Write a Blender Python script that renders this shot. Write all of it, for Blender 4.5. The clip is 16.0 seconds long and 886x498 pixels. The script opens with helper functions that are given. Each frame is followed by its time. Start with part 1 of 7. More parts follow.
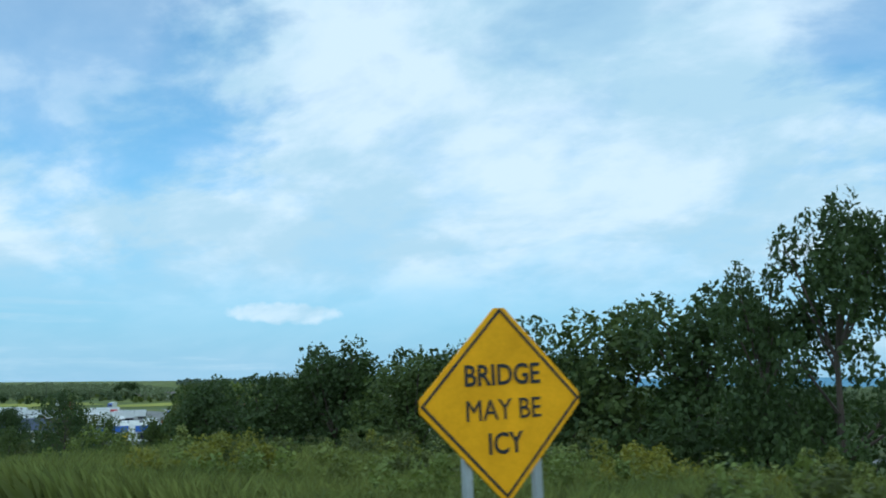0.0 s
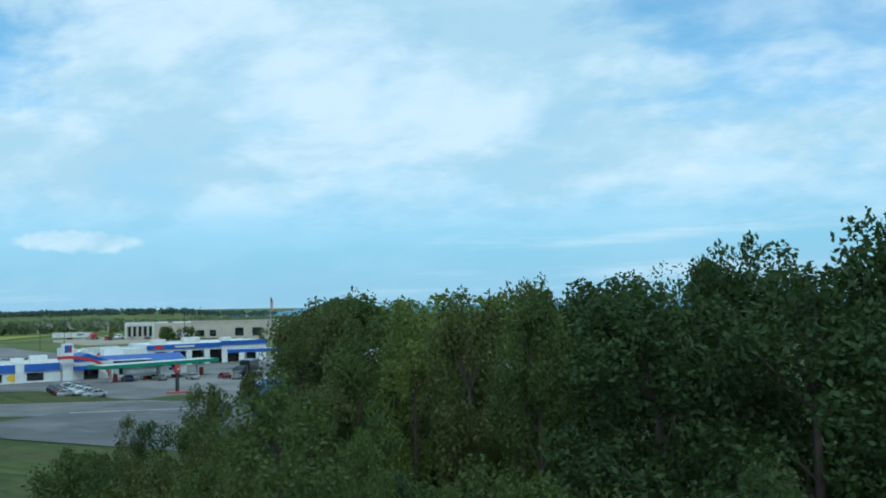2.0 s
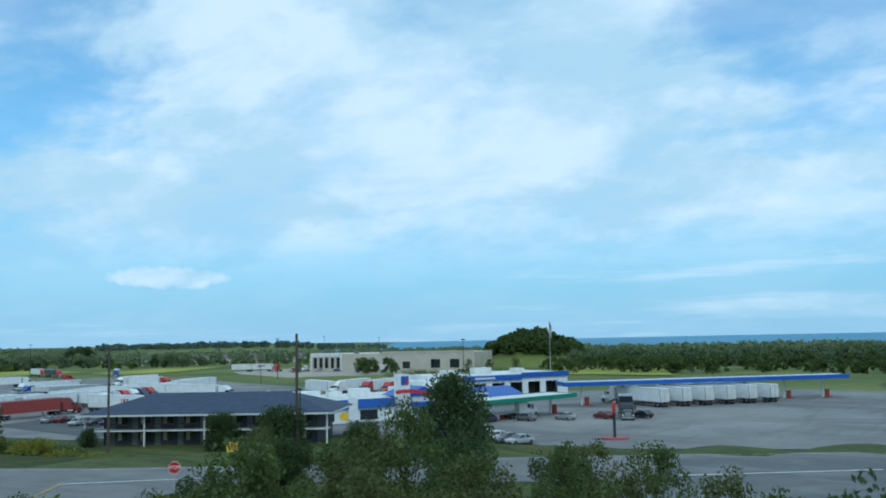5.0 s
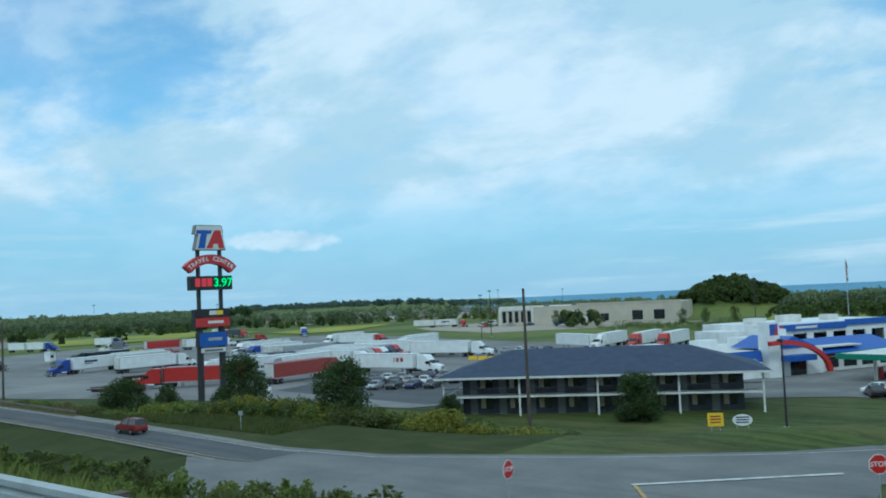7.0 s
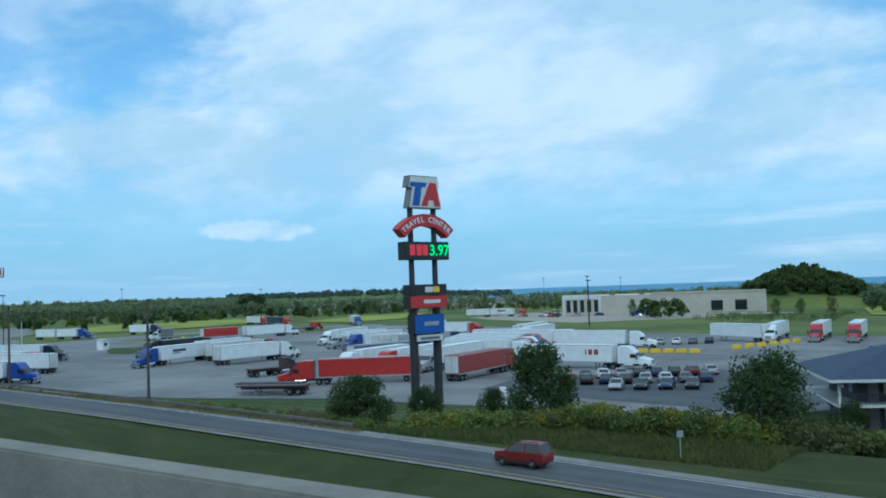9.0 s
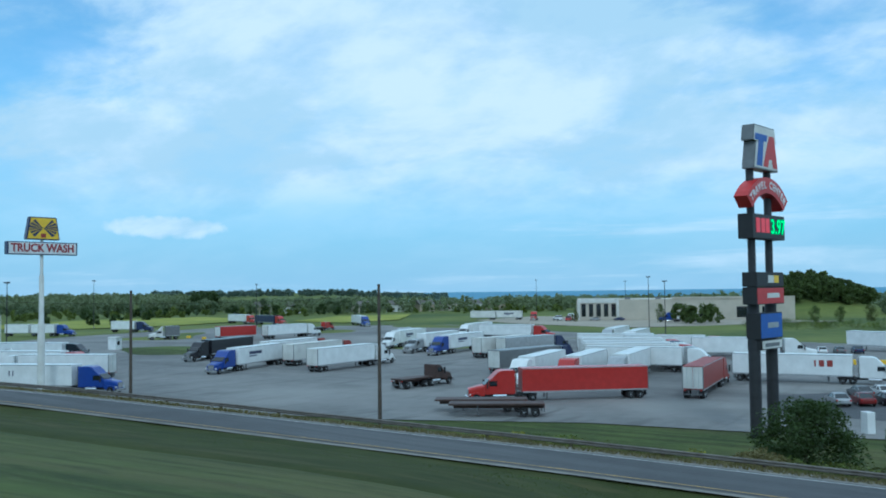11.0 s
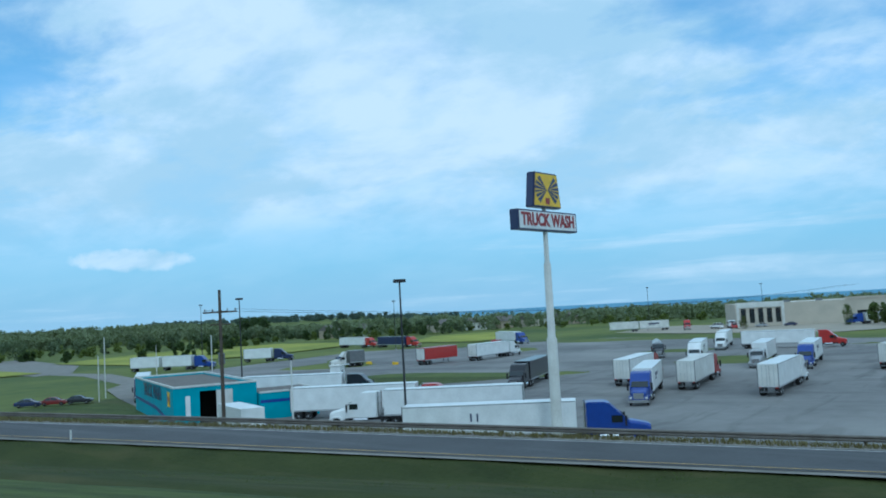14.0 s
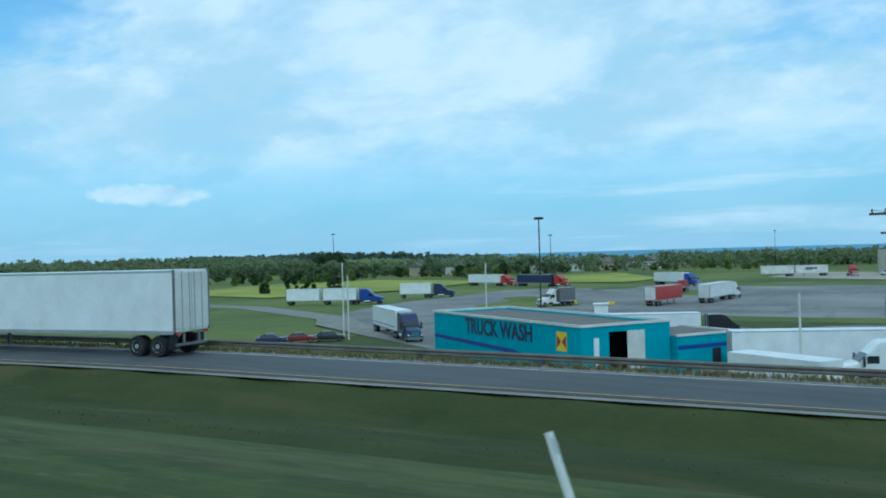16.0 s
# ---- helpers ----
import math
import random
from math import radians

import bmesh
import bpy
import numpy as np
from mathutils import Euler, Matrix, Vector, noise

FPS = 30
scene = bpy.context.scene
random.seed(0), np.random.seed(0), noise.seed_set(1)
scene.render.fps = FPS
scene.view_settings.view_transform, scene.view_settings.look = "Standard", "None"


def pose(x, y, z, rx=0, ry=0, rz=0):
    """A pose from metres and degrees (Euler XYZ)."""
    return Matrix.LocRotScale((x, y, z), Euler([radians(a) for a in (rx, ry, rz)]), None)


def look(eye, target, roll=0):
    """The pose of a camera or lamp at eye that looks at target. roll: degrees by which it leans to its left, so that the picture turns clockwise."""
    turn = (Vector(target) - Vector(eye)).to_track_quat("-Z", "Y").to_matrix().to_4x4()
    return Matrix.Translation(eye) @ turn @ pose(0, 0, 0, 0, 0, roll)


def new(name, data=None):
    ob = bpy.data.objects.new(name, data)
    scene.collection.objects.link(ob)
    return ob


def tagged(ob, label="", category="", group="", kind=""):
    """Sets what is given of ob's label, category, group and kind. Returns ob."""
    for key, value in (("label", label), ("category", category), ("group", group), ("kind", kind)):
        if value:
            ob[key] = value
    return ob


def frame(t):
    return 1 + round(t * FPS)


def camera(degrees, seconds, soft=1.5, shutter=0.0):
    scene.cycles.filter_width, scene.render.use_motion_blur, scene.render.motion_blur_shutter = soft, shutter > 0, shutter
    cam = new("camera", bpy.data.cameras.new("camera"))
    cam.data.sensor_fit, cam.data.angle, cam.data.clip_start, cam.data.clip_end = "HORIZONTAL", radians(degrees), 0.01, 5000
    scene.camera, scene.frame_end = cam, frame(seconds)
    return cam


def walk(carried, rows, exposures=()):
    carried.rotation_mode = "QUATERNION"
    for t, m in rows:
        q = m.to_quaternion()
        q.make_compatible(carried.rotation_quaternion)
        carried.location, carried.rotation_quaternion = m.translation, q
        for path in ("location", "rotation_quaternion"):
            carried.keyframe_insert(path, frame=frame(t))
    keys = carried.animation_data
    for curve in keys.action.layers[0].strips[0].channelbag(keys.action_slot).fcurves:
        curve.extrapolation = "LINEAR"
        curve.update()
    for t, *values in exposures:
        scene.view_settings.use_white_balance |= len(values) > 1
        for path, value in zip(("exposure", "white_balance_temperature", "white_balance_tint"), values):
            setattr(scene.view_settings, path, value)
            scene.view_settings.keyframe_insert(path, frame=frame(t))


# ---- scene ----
FIELD_OF_VIEW = 52.46
# seconds, x, y, z, yaw (left of +y), pitch, roll
ROWS = [
    (0.0, -8.89, -212.27, 13.12, -49.24, 8.07, -0.45),
    (0.5, -7.56, -198.51, 12.87, -47.07, 6.98, -0.87),
    (1.0, -6.37, -184.85, 12.64, -48.26, 6.97, -0.91),
    (1.5, -5.31, -171.28, 12.41, -58.45, 5.72, -0.63),
    (2.0, -4.36, -157.79, 12.18, -61.29, 3.34, -1.28),
    (2.5, -3.53, -144.37, 11.97, -63.25, 2.88, -1.47),
    (3.0, -2.81, -131.03, 11.75, -64.93, 2.73, -1.67),
    (3.2, -2.55, -125.71, 11.67, -64.15, 2.77, -1.82),
    (5.3, -0.67, -70.36, 10.84, -55.63, 5.54, -0.77),
    (5.5, -0.56, -65.13, 10.76, -55.62, 5.02, 0.17),
    (6.0, -0.34, -52.06, 10.58, -51.73, 4.78, 0.7),
    (6.5, -0.18, -39.03, 10.39, -50.21, 3.47, -0.35),
    (7.0, -0.08, -26.01, 10.22, -49.28, 3.09, -2.59),
    (7.5, -0.02, -13.0, 10.04, -49.34, 0.99, -3.55),
    (8.0, 0.0, 0.0, 9.87, -49.77, 0.49, -5.01),
    (8.5, -0.02, 13.0, 9.7, -51.13, 1.06, -3.19),
    (9.0, -0.06, 26.01, 9.53, -50.86, 2.5, -1.98),
    (9.2, -0.08, 31.22, 9.46, -51.04, 2.81, -3.31),
    (11.5, -0.45, 91.38, 8.7, -57.06, 2.86, -0.34),
    (12.0, -0.52, 104.56, 8.54, -56.56, 4.34, -1.96),
    (12.5, -0.56, 117.8, 8.38, -55.28, 1.9, -3.0),
    (13.0, -0.58, 131.09, 8.21, -54.41, 3.13, -3.91),
    (13.5, -0.57, 144.45, 8.05, -55.88, 4.47, -2.79),
    (14.0, -0.52, 157.88, 7.89, -58.33, 3.86, -3.11),
    (14.5, -0.43, 171.38, 7.72, -58.63, 2.99, -4.2),
    (15.0, -0.28, 184.97, 7.55, -58.87, 2.56, -2.29),
    (15.5, -0.07, 198.65, 7.38, -58.64, 0.29, -2.62),
    (16.0, 0.21, 212.42, 7.21, -57.22, 0.25, -1.6),
]


def gaze(x, y, z, yaw, pitch, roll):
    a, p = radians(yaw), radians(pitch)
    d = Vector((-math.sin(a) * math.cos(p), math.cos(a) * math.cos(p), math.sin(p)))
    return look((x, y, z), Vector((x, y, z)) + d, roll)


cam = camera(FIELD_OF_VIEW, 16.0, soft=1.85, shutter=0.04)
walk(cam, [(r[0], gaze(*r[1:])) for r in ROWS], [(0.0, 0.0, 5250, -6), (1.5, -0.18, 5120, -9), (2.0, -0.05, 5100, -10), (3.2, -0.05, 5020, -11), (5.5, -0.05, 5050, -6), (6.5, -0.08, 5200, -9), (7.5, -0.1, 5000, -8), (8.5, -0.12, 4850, -6), (11.5, -0.06, 4850, -8),
            (12.0, -0.08, 4880, -14), (12.5, -0.1, 4820, -8), (13.0, -0.08, 4900, -13), (14.0, -0.14, 4800, -7), (15.0, -0.1, 4780, -9), (15.5, -0.06, 4950, -11), (16.0, -0.08, 4850, -12)])

# ---- light ----
SUN_ELEVATION, SUN_AZIMUTH = radians(44), radians(232)  # azimuth clockwise from +y
sun_dir = Vector((math.sin(SUN_AZIMUTH) * math.cos(SUN_ELEVATION), math.cos(SUN_AZIMUTH) * math.cos(SUN_ELEVATION), math.sin(SUN_ELEVATION)))


def build_world():
    w = bpy.data.worlds.new("world")
    scene.world = w
    w.use_nodes = True
    nt = w.node_tree
    nt.nodes.clear()
    N, K = nt.nodes.new, nt.links.new
    out, bg = N("ShaderNodeOutputWorld"), N("ShaderNodeBackground")
    sky = N("ShaderNodeTexSky")
    sky.sky_type, sky.sun_disc = "NISHITA", False
    sky.sun_elevation, sky.sun_rotation = SUN_ELEVATION, SUN_AZIMUTH
    sky.air_density, sky.dust_density, sky.ozone_density = 1.0, 0.2, 4.0
    tex, sep = N("ShaderNodeTexCoord"), N("ShaderNodeSeparateXYZ")
    K(tex.outputs["Generated"], sep.inputs[0])

    def m(op, a, b=None, c=None):
        n = N("ShaderNodeMath")
        n.operation = op
        for i, v in enumerate((a, b, c)):
            if v is None:
                continue
            if isinstance(v, (int, float)):
                n.inputs[i].default_value = v
            else:
                K(v, n.inputs[i])
        return n.outputs[0]

    X, Y, Z = sep.outputs
    zz = m("ADD", m("MAXIMUM", Z, 0.0), 0.36)
    comb = N("ShaderNodeCombineXYZ")
    K(m("DIVIDE", X, zz), comb.inputs[0])
    K(m("DIVIDE", Y, zz), comb.inputs[1])

    def cloud(scale, detail, rough, distort, lo, hi, seed):
        mp = N("ShaderNodeMapping")
        mp.inputs["Location"].default_value = seed
        mp.inputs["Rotation"].default_value = (0, 0, 0.95)
        mp.inputs["Scale"].default_value = (1.0, 0.8, 1.0)
        K(comb.outputs[0], mp.inputs[0])
        n = N("ShaderNodeTexNoise")
        n.inputs["Scale"].default_value, n.inputs["Detail"].default_value = scale, detail
        n.inputs["Roughness"].default_value, n.inputs["Distortion"].default_value = rough, distort
        K(mp.outputs[0], n.inputs["Vector"])
        r = N("ShaderNodeMapRange")
        r.interpolation_type = "SMOOTHSTEP"
        r.inputs["From Min"].default_value, r.inputs["From Max"].default_value = lo, hi
        K(n.outputs[0], r.inputs["Value"])
        return r.outputs[0]

    big = cloud(1.35, 9.0, 0.56, 0.2, 0.16, 0.4, (3.1, 7.4, 0.0))
    fine = cloud(5.5, 6.0, 0.58, 0.2, 0.30, 0.66, (9.7, 1.3, 0.0))
    shade = cloud(2.7, 8.0, 0.58, 0.2, 0.40, 0.60, (5.2, 2.2, 0.0))
    # veil thins out to a clear band over the horizon
    band = N("ShaderNodeMapRange")
    band.interpolation_type = "SMOOTHSTEP"
    band.inputs["From Min"].default_value, band.inputs["From Max"].default_value = 0.05, 0.15
    band.inputs["To Min"].default_value = 0.16
    K(Z, band.inputs["Value"])
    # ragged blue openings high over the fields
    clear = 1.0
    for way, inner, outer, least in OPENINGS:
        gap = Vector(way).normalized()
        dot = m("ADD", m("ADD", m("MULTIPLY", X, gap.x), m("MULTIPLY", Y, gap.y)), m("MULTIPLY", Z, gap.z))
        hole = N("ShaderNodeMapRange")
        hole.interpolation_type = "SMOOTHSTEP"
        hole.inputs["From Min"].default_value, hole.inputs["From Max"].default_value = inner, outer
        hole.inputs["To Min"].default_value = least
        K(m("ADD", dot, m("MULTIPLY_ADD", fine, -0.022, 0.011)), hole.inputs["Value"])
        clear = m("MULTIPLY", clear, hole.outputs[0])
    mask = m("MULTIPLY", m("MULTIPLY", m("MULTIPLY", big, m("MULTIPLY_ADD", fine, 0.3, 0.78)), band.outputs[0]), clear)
    # thin flat bars of cloud in the clear band
    bars = N("ShaderNodeMapping")
    bars.inputs["Scale"].default_value = (2.2, 2.2, 34.0)
    K(tex.outputs["Generated"], bars.inputs[0])
    bn = N("ShaderNodeTexNoise")
    bn.inputs["Scale"].default_value, bn.inputs["Detail"].default_value, bn.inputs["Roughness"].default_value = 1.0, 6.0, 0.6
    K(bars.outputs[0], bn.inputs["Vector"])
    br = N("ShaderNodeMapRange")
    br.interpolation_type = "SMOOTHSTEP"
    br.inputs["From Min"].default_value, br.inputs["From Max"].default_value, br.inputs["To Max"].default_value = 0.42, 0.68, 0.65
    K(bn.outputs[0], br.inputs["Value"])
    low = N("ShaderNodeMapRange")
    low.interpolation_type = "SMOOTHSTEP"
    low.inputs["From Min"].default_value, low.inputs["From Max"].default_value = 0.24, 0.1
    K(Z, low.inputs["Value"])
    mask = m("MAXIMUM", mask, m("MULTIPLY", br.outputs[0], low.outputs[0]))
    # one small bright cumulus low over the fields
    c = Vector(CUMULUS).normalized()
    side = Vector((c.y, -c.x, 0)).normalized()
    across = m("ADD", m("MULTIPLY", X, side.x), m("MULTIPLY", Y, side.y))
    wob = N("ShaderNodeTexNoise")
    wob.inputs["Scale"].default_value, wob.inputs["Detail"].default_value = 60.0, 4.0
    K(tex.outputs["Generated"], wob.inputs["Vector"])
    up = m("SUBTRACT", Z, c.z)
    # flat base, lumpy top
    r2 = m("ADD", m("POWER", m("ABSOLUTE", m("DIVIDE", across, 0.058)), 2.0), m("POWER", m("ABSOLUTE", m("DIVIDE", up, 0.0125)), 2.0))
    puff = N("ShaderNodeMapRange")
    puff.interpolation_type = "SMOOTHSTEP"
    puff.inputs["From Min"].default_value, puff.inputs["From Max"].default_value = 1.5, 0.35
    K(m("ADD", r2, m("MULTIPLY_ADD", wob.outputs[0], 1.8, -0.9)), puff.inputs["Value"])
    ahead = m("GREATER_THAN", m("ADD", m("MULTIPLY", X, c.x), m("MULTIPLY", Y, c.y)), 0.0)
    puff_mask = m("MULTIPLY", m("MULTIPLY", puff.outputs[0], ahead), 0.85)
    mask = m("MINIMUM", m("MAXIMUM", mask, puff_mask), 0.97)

    skyc = N("ShaderNodeMix")
    skyc.data_type, skyc.blend_type = "RGBA", "MULTIPLY"
    skyc.inputs[0].default_value = 1.0
    # pale blue haze towards the horizon
    hz = N("ShaderNodeMapRange")
    hz.interpolation_type = "SMOOTHSTEP"
    hz.inputs["From Min"].default_value, hz.inputs["From Max"].default_value = 0.28, -0.02
    K(Z, hz.inputs["Value"])
    hm = N("ShaderNodeMix")
    hm.data_type = "RGBA"
    K(hz.outputs[0], hm.inputs[0])
    K(sky.outputs[0], hm.inputs[6])
    hm.inputs[7].default_value = HAZE
    K(hm.outputs[2], skyc.inputs[6])
    skyc.inputs[7].default_value = SKY_TINT
    cl = N("ShaderNodeMix")
    cl.data_type = "RGBA"
    K(m("MULTIPLY", shade, 0.8), cl.inputs[0])
    cl.inputs[6].default_value = CLOUD_LIT
    cl.inputs[7].default_value = CLOUD_GREY
    mix = N("ShaderNodeMix")
    mix.data_type = "RGBA"
    K(mask, mix.inputs[0])
    K(skyc.outputs[2], mix.inputs[6])
    K(cl.outputs[2], mix.inputs[7])
    K(mix.outputs[2], bg.inputs[0])
    bg.inputs[1].default_value = SKY_STRENGTH
    K(bg.outputs[0], out.inputs[0])


HAZE = (5.9, 4.65, 5.4, 1.0)
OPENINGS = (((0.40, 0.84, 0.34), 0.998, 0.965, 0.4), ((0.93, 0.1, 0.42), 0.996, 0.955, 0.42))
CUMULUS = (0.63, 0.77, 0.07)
SKY_STRENGTH = 0.1
SKY_TINT = (0.66, 1.2, 1.28, 1.0)
CLOUD_LIT = (8.65, 8.6, 8.85, 1.0)
CLOUD_GREY = (5.3, 6.6, 7.4, 1.0)
build_world()
sun = new("sun", bpy.data.lights.new("sun", "SUN"))
sun.data.energy, sun.data.angle, sun.data.color = 0.9, radians(10), (1.0, 0.95, 0.88)
sun.matrix_world = look(sun_dir * 100, (0, 0, 0))

# ---- materials ----
MATS = {}


def mat(name, color, rough=0.6, metal=0.0, vary=0.12, scale=1.5, bump=0.0, bump_scale=None, second=None, spec=0.5, coat=0.0, emit=None, island=0.0):
    """A procedural surface: base colour broken up by grain and by larger stains, with fine relief."""
    if name in MATS:
        return MATS[name]
    ma = bpy.data.materials.new(name)
    MATS[name] = ma
    ma.use_nodes = True
    nt = ma.node_tree
    N, K = nt.nodes.new, nt.links.new
    b = nt.nodes["Principled BSDF"]
    b.inputs["Roughness"].default_value = rough
    b.inputs["Metallic"].default_value = metal
    b.inputs["Specular IOR Level"].default_value = spec
    b.inputs["Coat Weight"].default_value = coat
    tc = N("ShaderNodeTexCoord")
    n1, n2 = N("ShaderNodeTexNoise"), N("ShaderNodeTexNoise")
    n1.inputs["Scale"].default_value, n1.inputs["Detail"].default_value = scale, 5.0
    n2.inputs["Scale"].default_value, n2.inputs["Detail"].default_value = scale * 11.0, 3.0
    K(tc.outputs["Object"], n1.inputs["Vector"])
    K(tc.outputs["Object"], n2.inputs["Vector"])
    add = N("ShaderNodeMath")
    add.operation = "MULTIPLY_ADD"
    K(n2.outputs[0], add.inputs[0])
    add.inputs[1].default_value = 0.4
    K(n1.outputs[0], add.inputs[2])
    ramp = N("ShaderNodeMapRange")
    ramp.inputs["From Min"].default_value, ramp.inputs["From Max"].default_value = 0.45, 0.95
    K(add.outputs[0], ramp.inputs["Value"])
    mx = N("ShaderNodeMix")
    mx.data_type = "RGBA"
    K(ramp.outputs[0], mx.inputs[0])
    c = color
    d = second if second else tuple(v * (1 - vary * 2) for v in c)
    mx.inputs[6].default_value = (*[min(1, v * (1 + vary * 0.5)) for v in c], 1)
    mx.inputs[7].default_value = (*d, 1)
    last = mx.outputs[2]
    if island:
        geo = N("ShaderNodeNewGeometry")
        hsv = N("ShaderNodeHueSaturation")
        r = N("ShaderNodeMapRange")
        r.inputs["To Min"].default_value, r.inputs["To Max"].default_value = 1 - island, 1 + island
        K(geo.outputs["Random Per Island"], r.inputs["Value"])
        K(r.outputs[0], hsv.inputs["Value"])
        K(last, hsv.inputs["Color"])
        last = hsv.outputs[0]
    K(last, b.inputs["Base Color"])
    if bump:
        bp = N("ShaderNodeBump")
        bp.inputs["Strength"].default_value, bp.inputs["Distance"].default_value = bump, 0.05
        if bump_scale:
            n3 = N("ShaderNodeTexNoise")
            n3.inputs["Scale"].default_value, n3.inputs["Detail"].default_value = bump_scale, 4.0
            K(tc.outputs["Object"], n3.inputs["Vector"])
            K(n3.outputs[0], bp.inputs["Height"])
        else:
            K(n2.outputs[0], bp.inputs["Height"])
        K(bp.outputs[0], b.inputs["Normal"])
    if emit:
        b.inputs["Emission Color"].default_value = (*emit[:3], 1)
        b.inputs["Emission Strength"].default_value = emit[3]
    return ma


def leaf_mat(name, color, dark, island=0.24):
    ma = mat(name, color, rough=0.6, second=dark, scale=0.35, spec=0.25, island=island)
    nt = ma.node_tree
    b, out = nt.nodes["Principled BSDF"], nt.nodes["Material Output"]
    tr, ms = nt.nodes.new("ShaderNodeBsdfTranslucent"), nt.nodes.new("ShaderNodeMixShader")
    tr.inputs[0].default_value = (color[0] * 1.5, color[1] * 1.5, color[2], 1)
    ms.inputs[0].default_value = 0.22
    nt.links.new(b.outputs[0], ms.inputs[1])
    nt.links.new(tr.outputs[0], ms.inputs[2])
    nt.links.new(ms.outputs[0], out.inputs[0])
    return ma


GRASS = mat("mown_grass", (0.088, 0.112, 0.028), 0.85, second=(0.05, 0.068, 0.018), scale=0.12, bump=0.6, bump_scale=9.0, spec=0.15)


def mowing(ma):
    """Long faint mowing lines along the verge, over the grain of the grass."""
    nt = ma.node_tree
    N, K = nt.nodes.new, nt.links.new
    b = nt.nodes["Principled BSDF"]
    src = b.inputs["Base Color"].links[0].from_socket
    tc, mp, nz = N("ShaderNodeTexCoord"), N("ShaderNodeMapping"), N("ShaderNodeTexNoise")
    mp.inputs["Scale"].default_value = (0.9, 0.012, 0.3)
    nz.inputs["Scale"].default_value, nz.inputs["Detail"].default_value = 1.0, 4.0
    r, hs = N("ShaderNodeMapRange"), N("ShaderNodeHueSaturation")
    r.inputs["From Min"].default_value, r.inputs["From Max"].default_value = 0.32, 0.68
    r.inputs["To Min"].default_value, r.inputs["To Max"].default_value = 0.62, 1.25
    K(tc.outputs["Object"], mp.inputs[0])
    K(mp.outputs[0], nz.inputs["Vector"])
    K(nz.outputs[0], r.inputs["Value"])
    K(r.outputs[0], hs.inputs["Value"])
    K(src, hs.inputs["Color"])
    K(hs.outputs[0], b.inputs["Base Color"])


def patches(ma, tint, scale, lo, hi, most, stretch=(1, 1, 1)):
    """Uneven patches of another colour over a surface."""
    nt = ma.node_tree
    N, K = nt.nodes.new, nt.links.new
    b = nt.nodes["Principled BSDF"]
    src = b.inputs["Base Color"].links[0].from_socket
    tc, mp, nz = N("ShaderNodeTexCoord"), N("ShaderNodeMapping"), N("ShaderNodeTexNoise")
    mp.inputs["Scale"].default_value = stretch
    nz.inputs["Scale"].default_value, nz.inputs["Detail"].default_value, nz.inputs["Distortion"].default_value = scale, 6.0, 0.6
    r, mx = N("ShaderNodeMapRange"), N("ShaderNodeMix")
    r.inputs["From Min"].default_value, r.inputs["From Max"].default_value, r.inputs["To Max"].default_value = lo, hi, most
    mx.data_type = "RGBA"
    mx.inputs[7].default_value = (*tint, 1)
    K(tc.outputs["Object"], mp.inputs[0])
    K(mp.outputs[0], nz.inputs["Vector"])
    K(nz.outputs[0], r.inputs["Value"])
    K(r.outputs[0], mx.inputs[0])
    K(src, mx.inputs[6])
    K(mx.outputs[2], b.inputs["Base Color"])


mowing(GRASS)
ROUGH = mat("rough_grass", (0.058, 0.068, 0.022), 0.9, second=(0.036, 0.046, 0.015), scale=0.3, bump=0.7, bump_scale=6.0, spec=0.1)
patches(GRASS, (0.13, 0.115, 0.05), 0.09, 0.5, 0.72, 0.6, (1, 0.35, 1))
patches(GRASS, (0.032, 0.046, 0.014), 1.3, 0.5, 0.7, 0.7, (1, 0.3, 1))
patches(GRASS, (0.125, 0.13, 0.055), 3.1, 0.56, 0.72, 0.55, (1, 0.45, 1))
patches(ROUGH, (0.1, 0.09, 0.04), 0.5, 0.52, 0.7, 0.55, (1, 0.25, 1))
FIELD = mat("meadow", (0.17, 0.19, 0.045), 0.9, second=(0.06, 0.09, 0.026), scale=0.018, bump=0.5, bump_scale=3.0, spec=0.2)
ASPHALT = mat("worn_asphalt", (0.19, 0.187, 0.18), 0.88, second=(0.132, 0.132, 0.13), scale=0.25, bump=0.25, bump_scale=30)
LOT = mat("lot_paving", (0.225, 0.22, 0.21), 0.85, second=(0.125, 0.122, 0.12), scale=0.05, bump=0.2, bump_scale=20)
patches(ASPHALT, (0.12, 0.12, 0.118), 0.5, 0.5, 0.66, 0.6, (1, 0.12, 1))
patches(LOT, (0.11, 0.108, 0.105), 0.12, 0.5, 0.62, 0.65, (1, 0.22, 1))
patches(LOT, (0.085, 0.083, 0.08), 0.4, 0.55, 0.68, 0.6, (0.16, 1, 1))
patches(LOT, (0.3, 0.29, 0.27), 0.035, 0.5, 0.7, 0.6, (1, 0.8, 1))
DARK_ASPHALT = mat("dark_asphalt", (0.08, 0.082, 0.086), 0.85, second=(0.055, 0.056, 0.06), scale=0.3, bump=0.25, bump_scale=30)
patches(DARK_ASPHALT, (0.115, 0.117, 0.12), 0.8, 0.48, 0.68, 0.6, (1, 0.04, 1))
APRON = mat("patched_asphalt", (0.135, 0.137, 0.135), 0.88, second=(0.085, 0.088, 0.09), scale=0.22, bump=0.25, bump_scale=30)
patches(APRON, (0.21, 0.21, 0.2), 0.16, 0.54, 0.66, 0.6, (1, 0.5, 1))
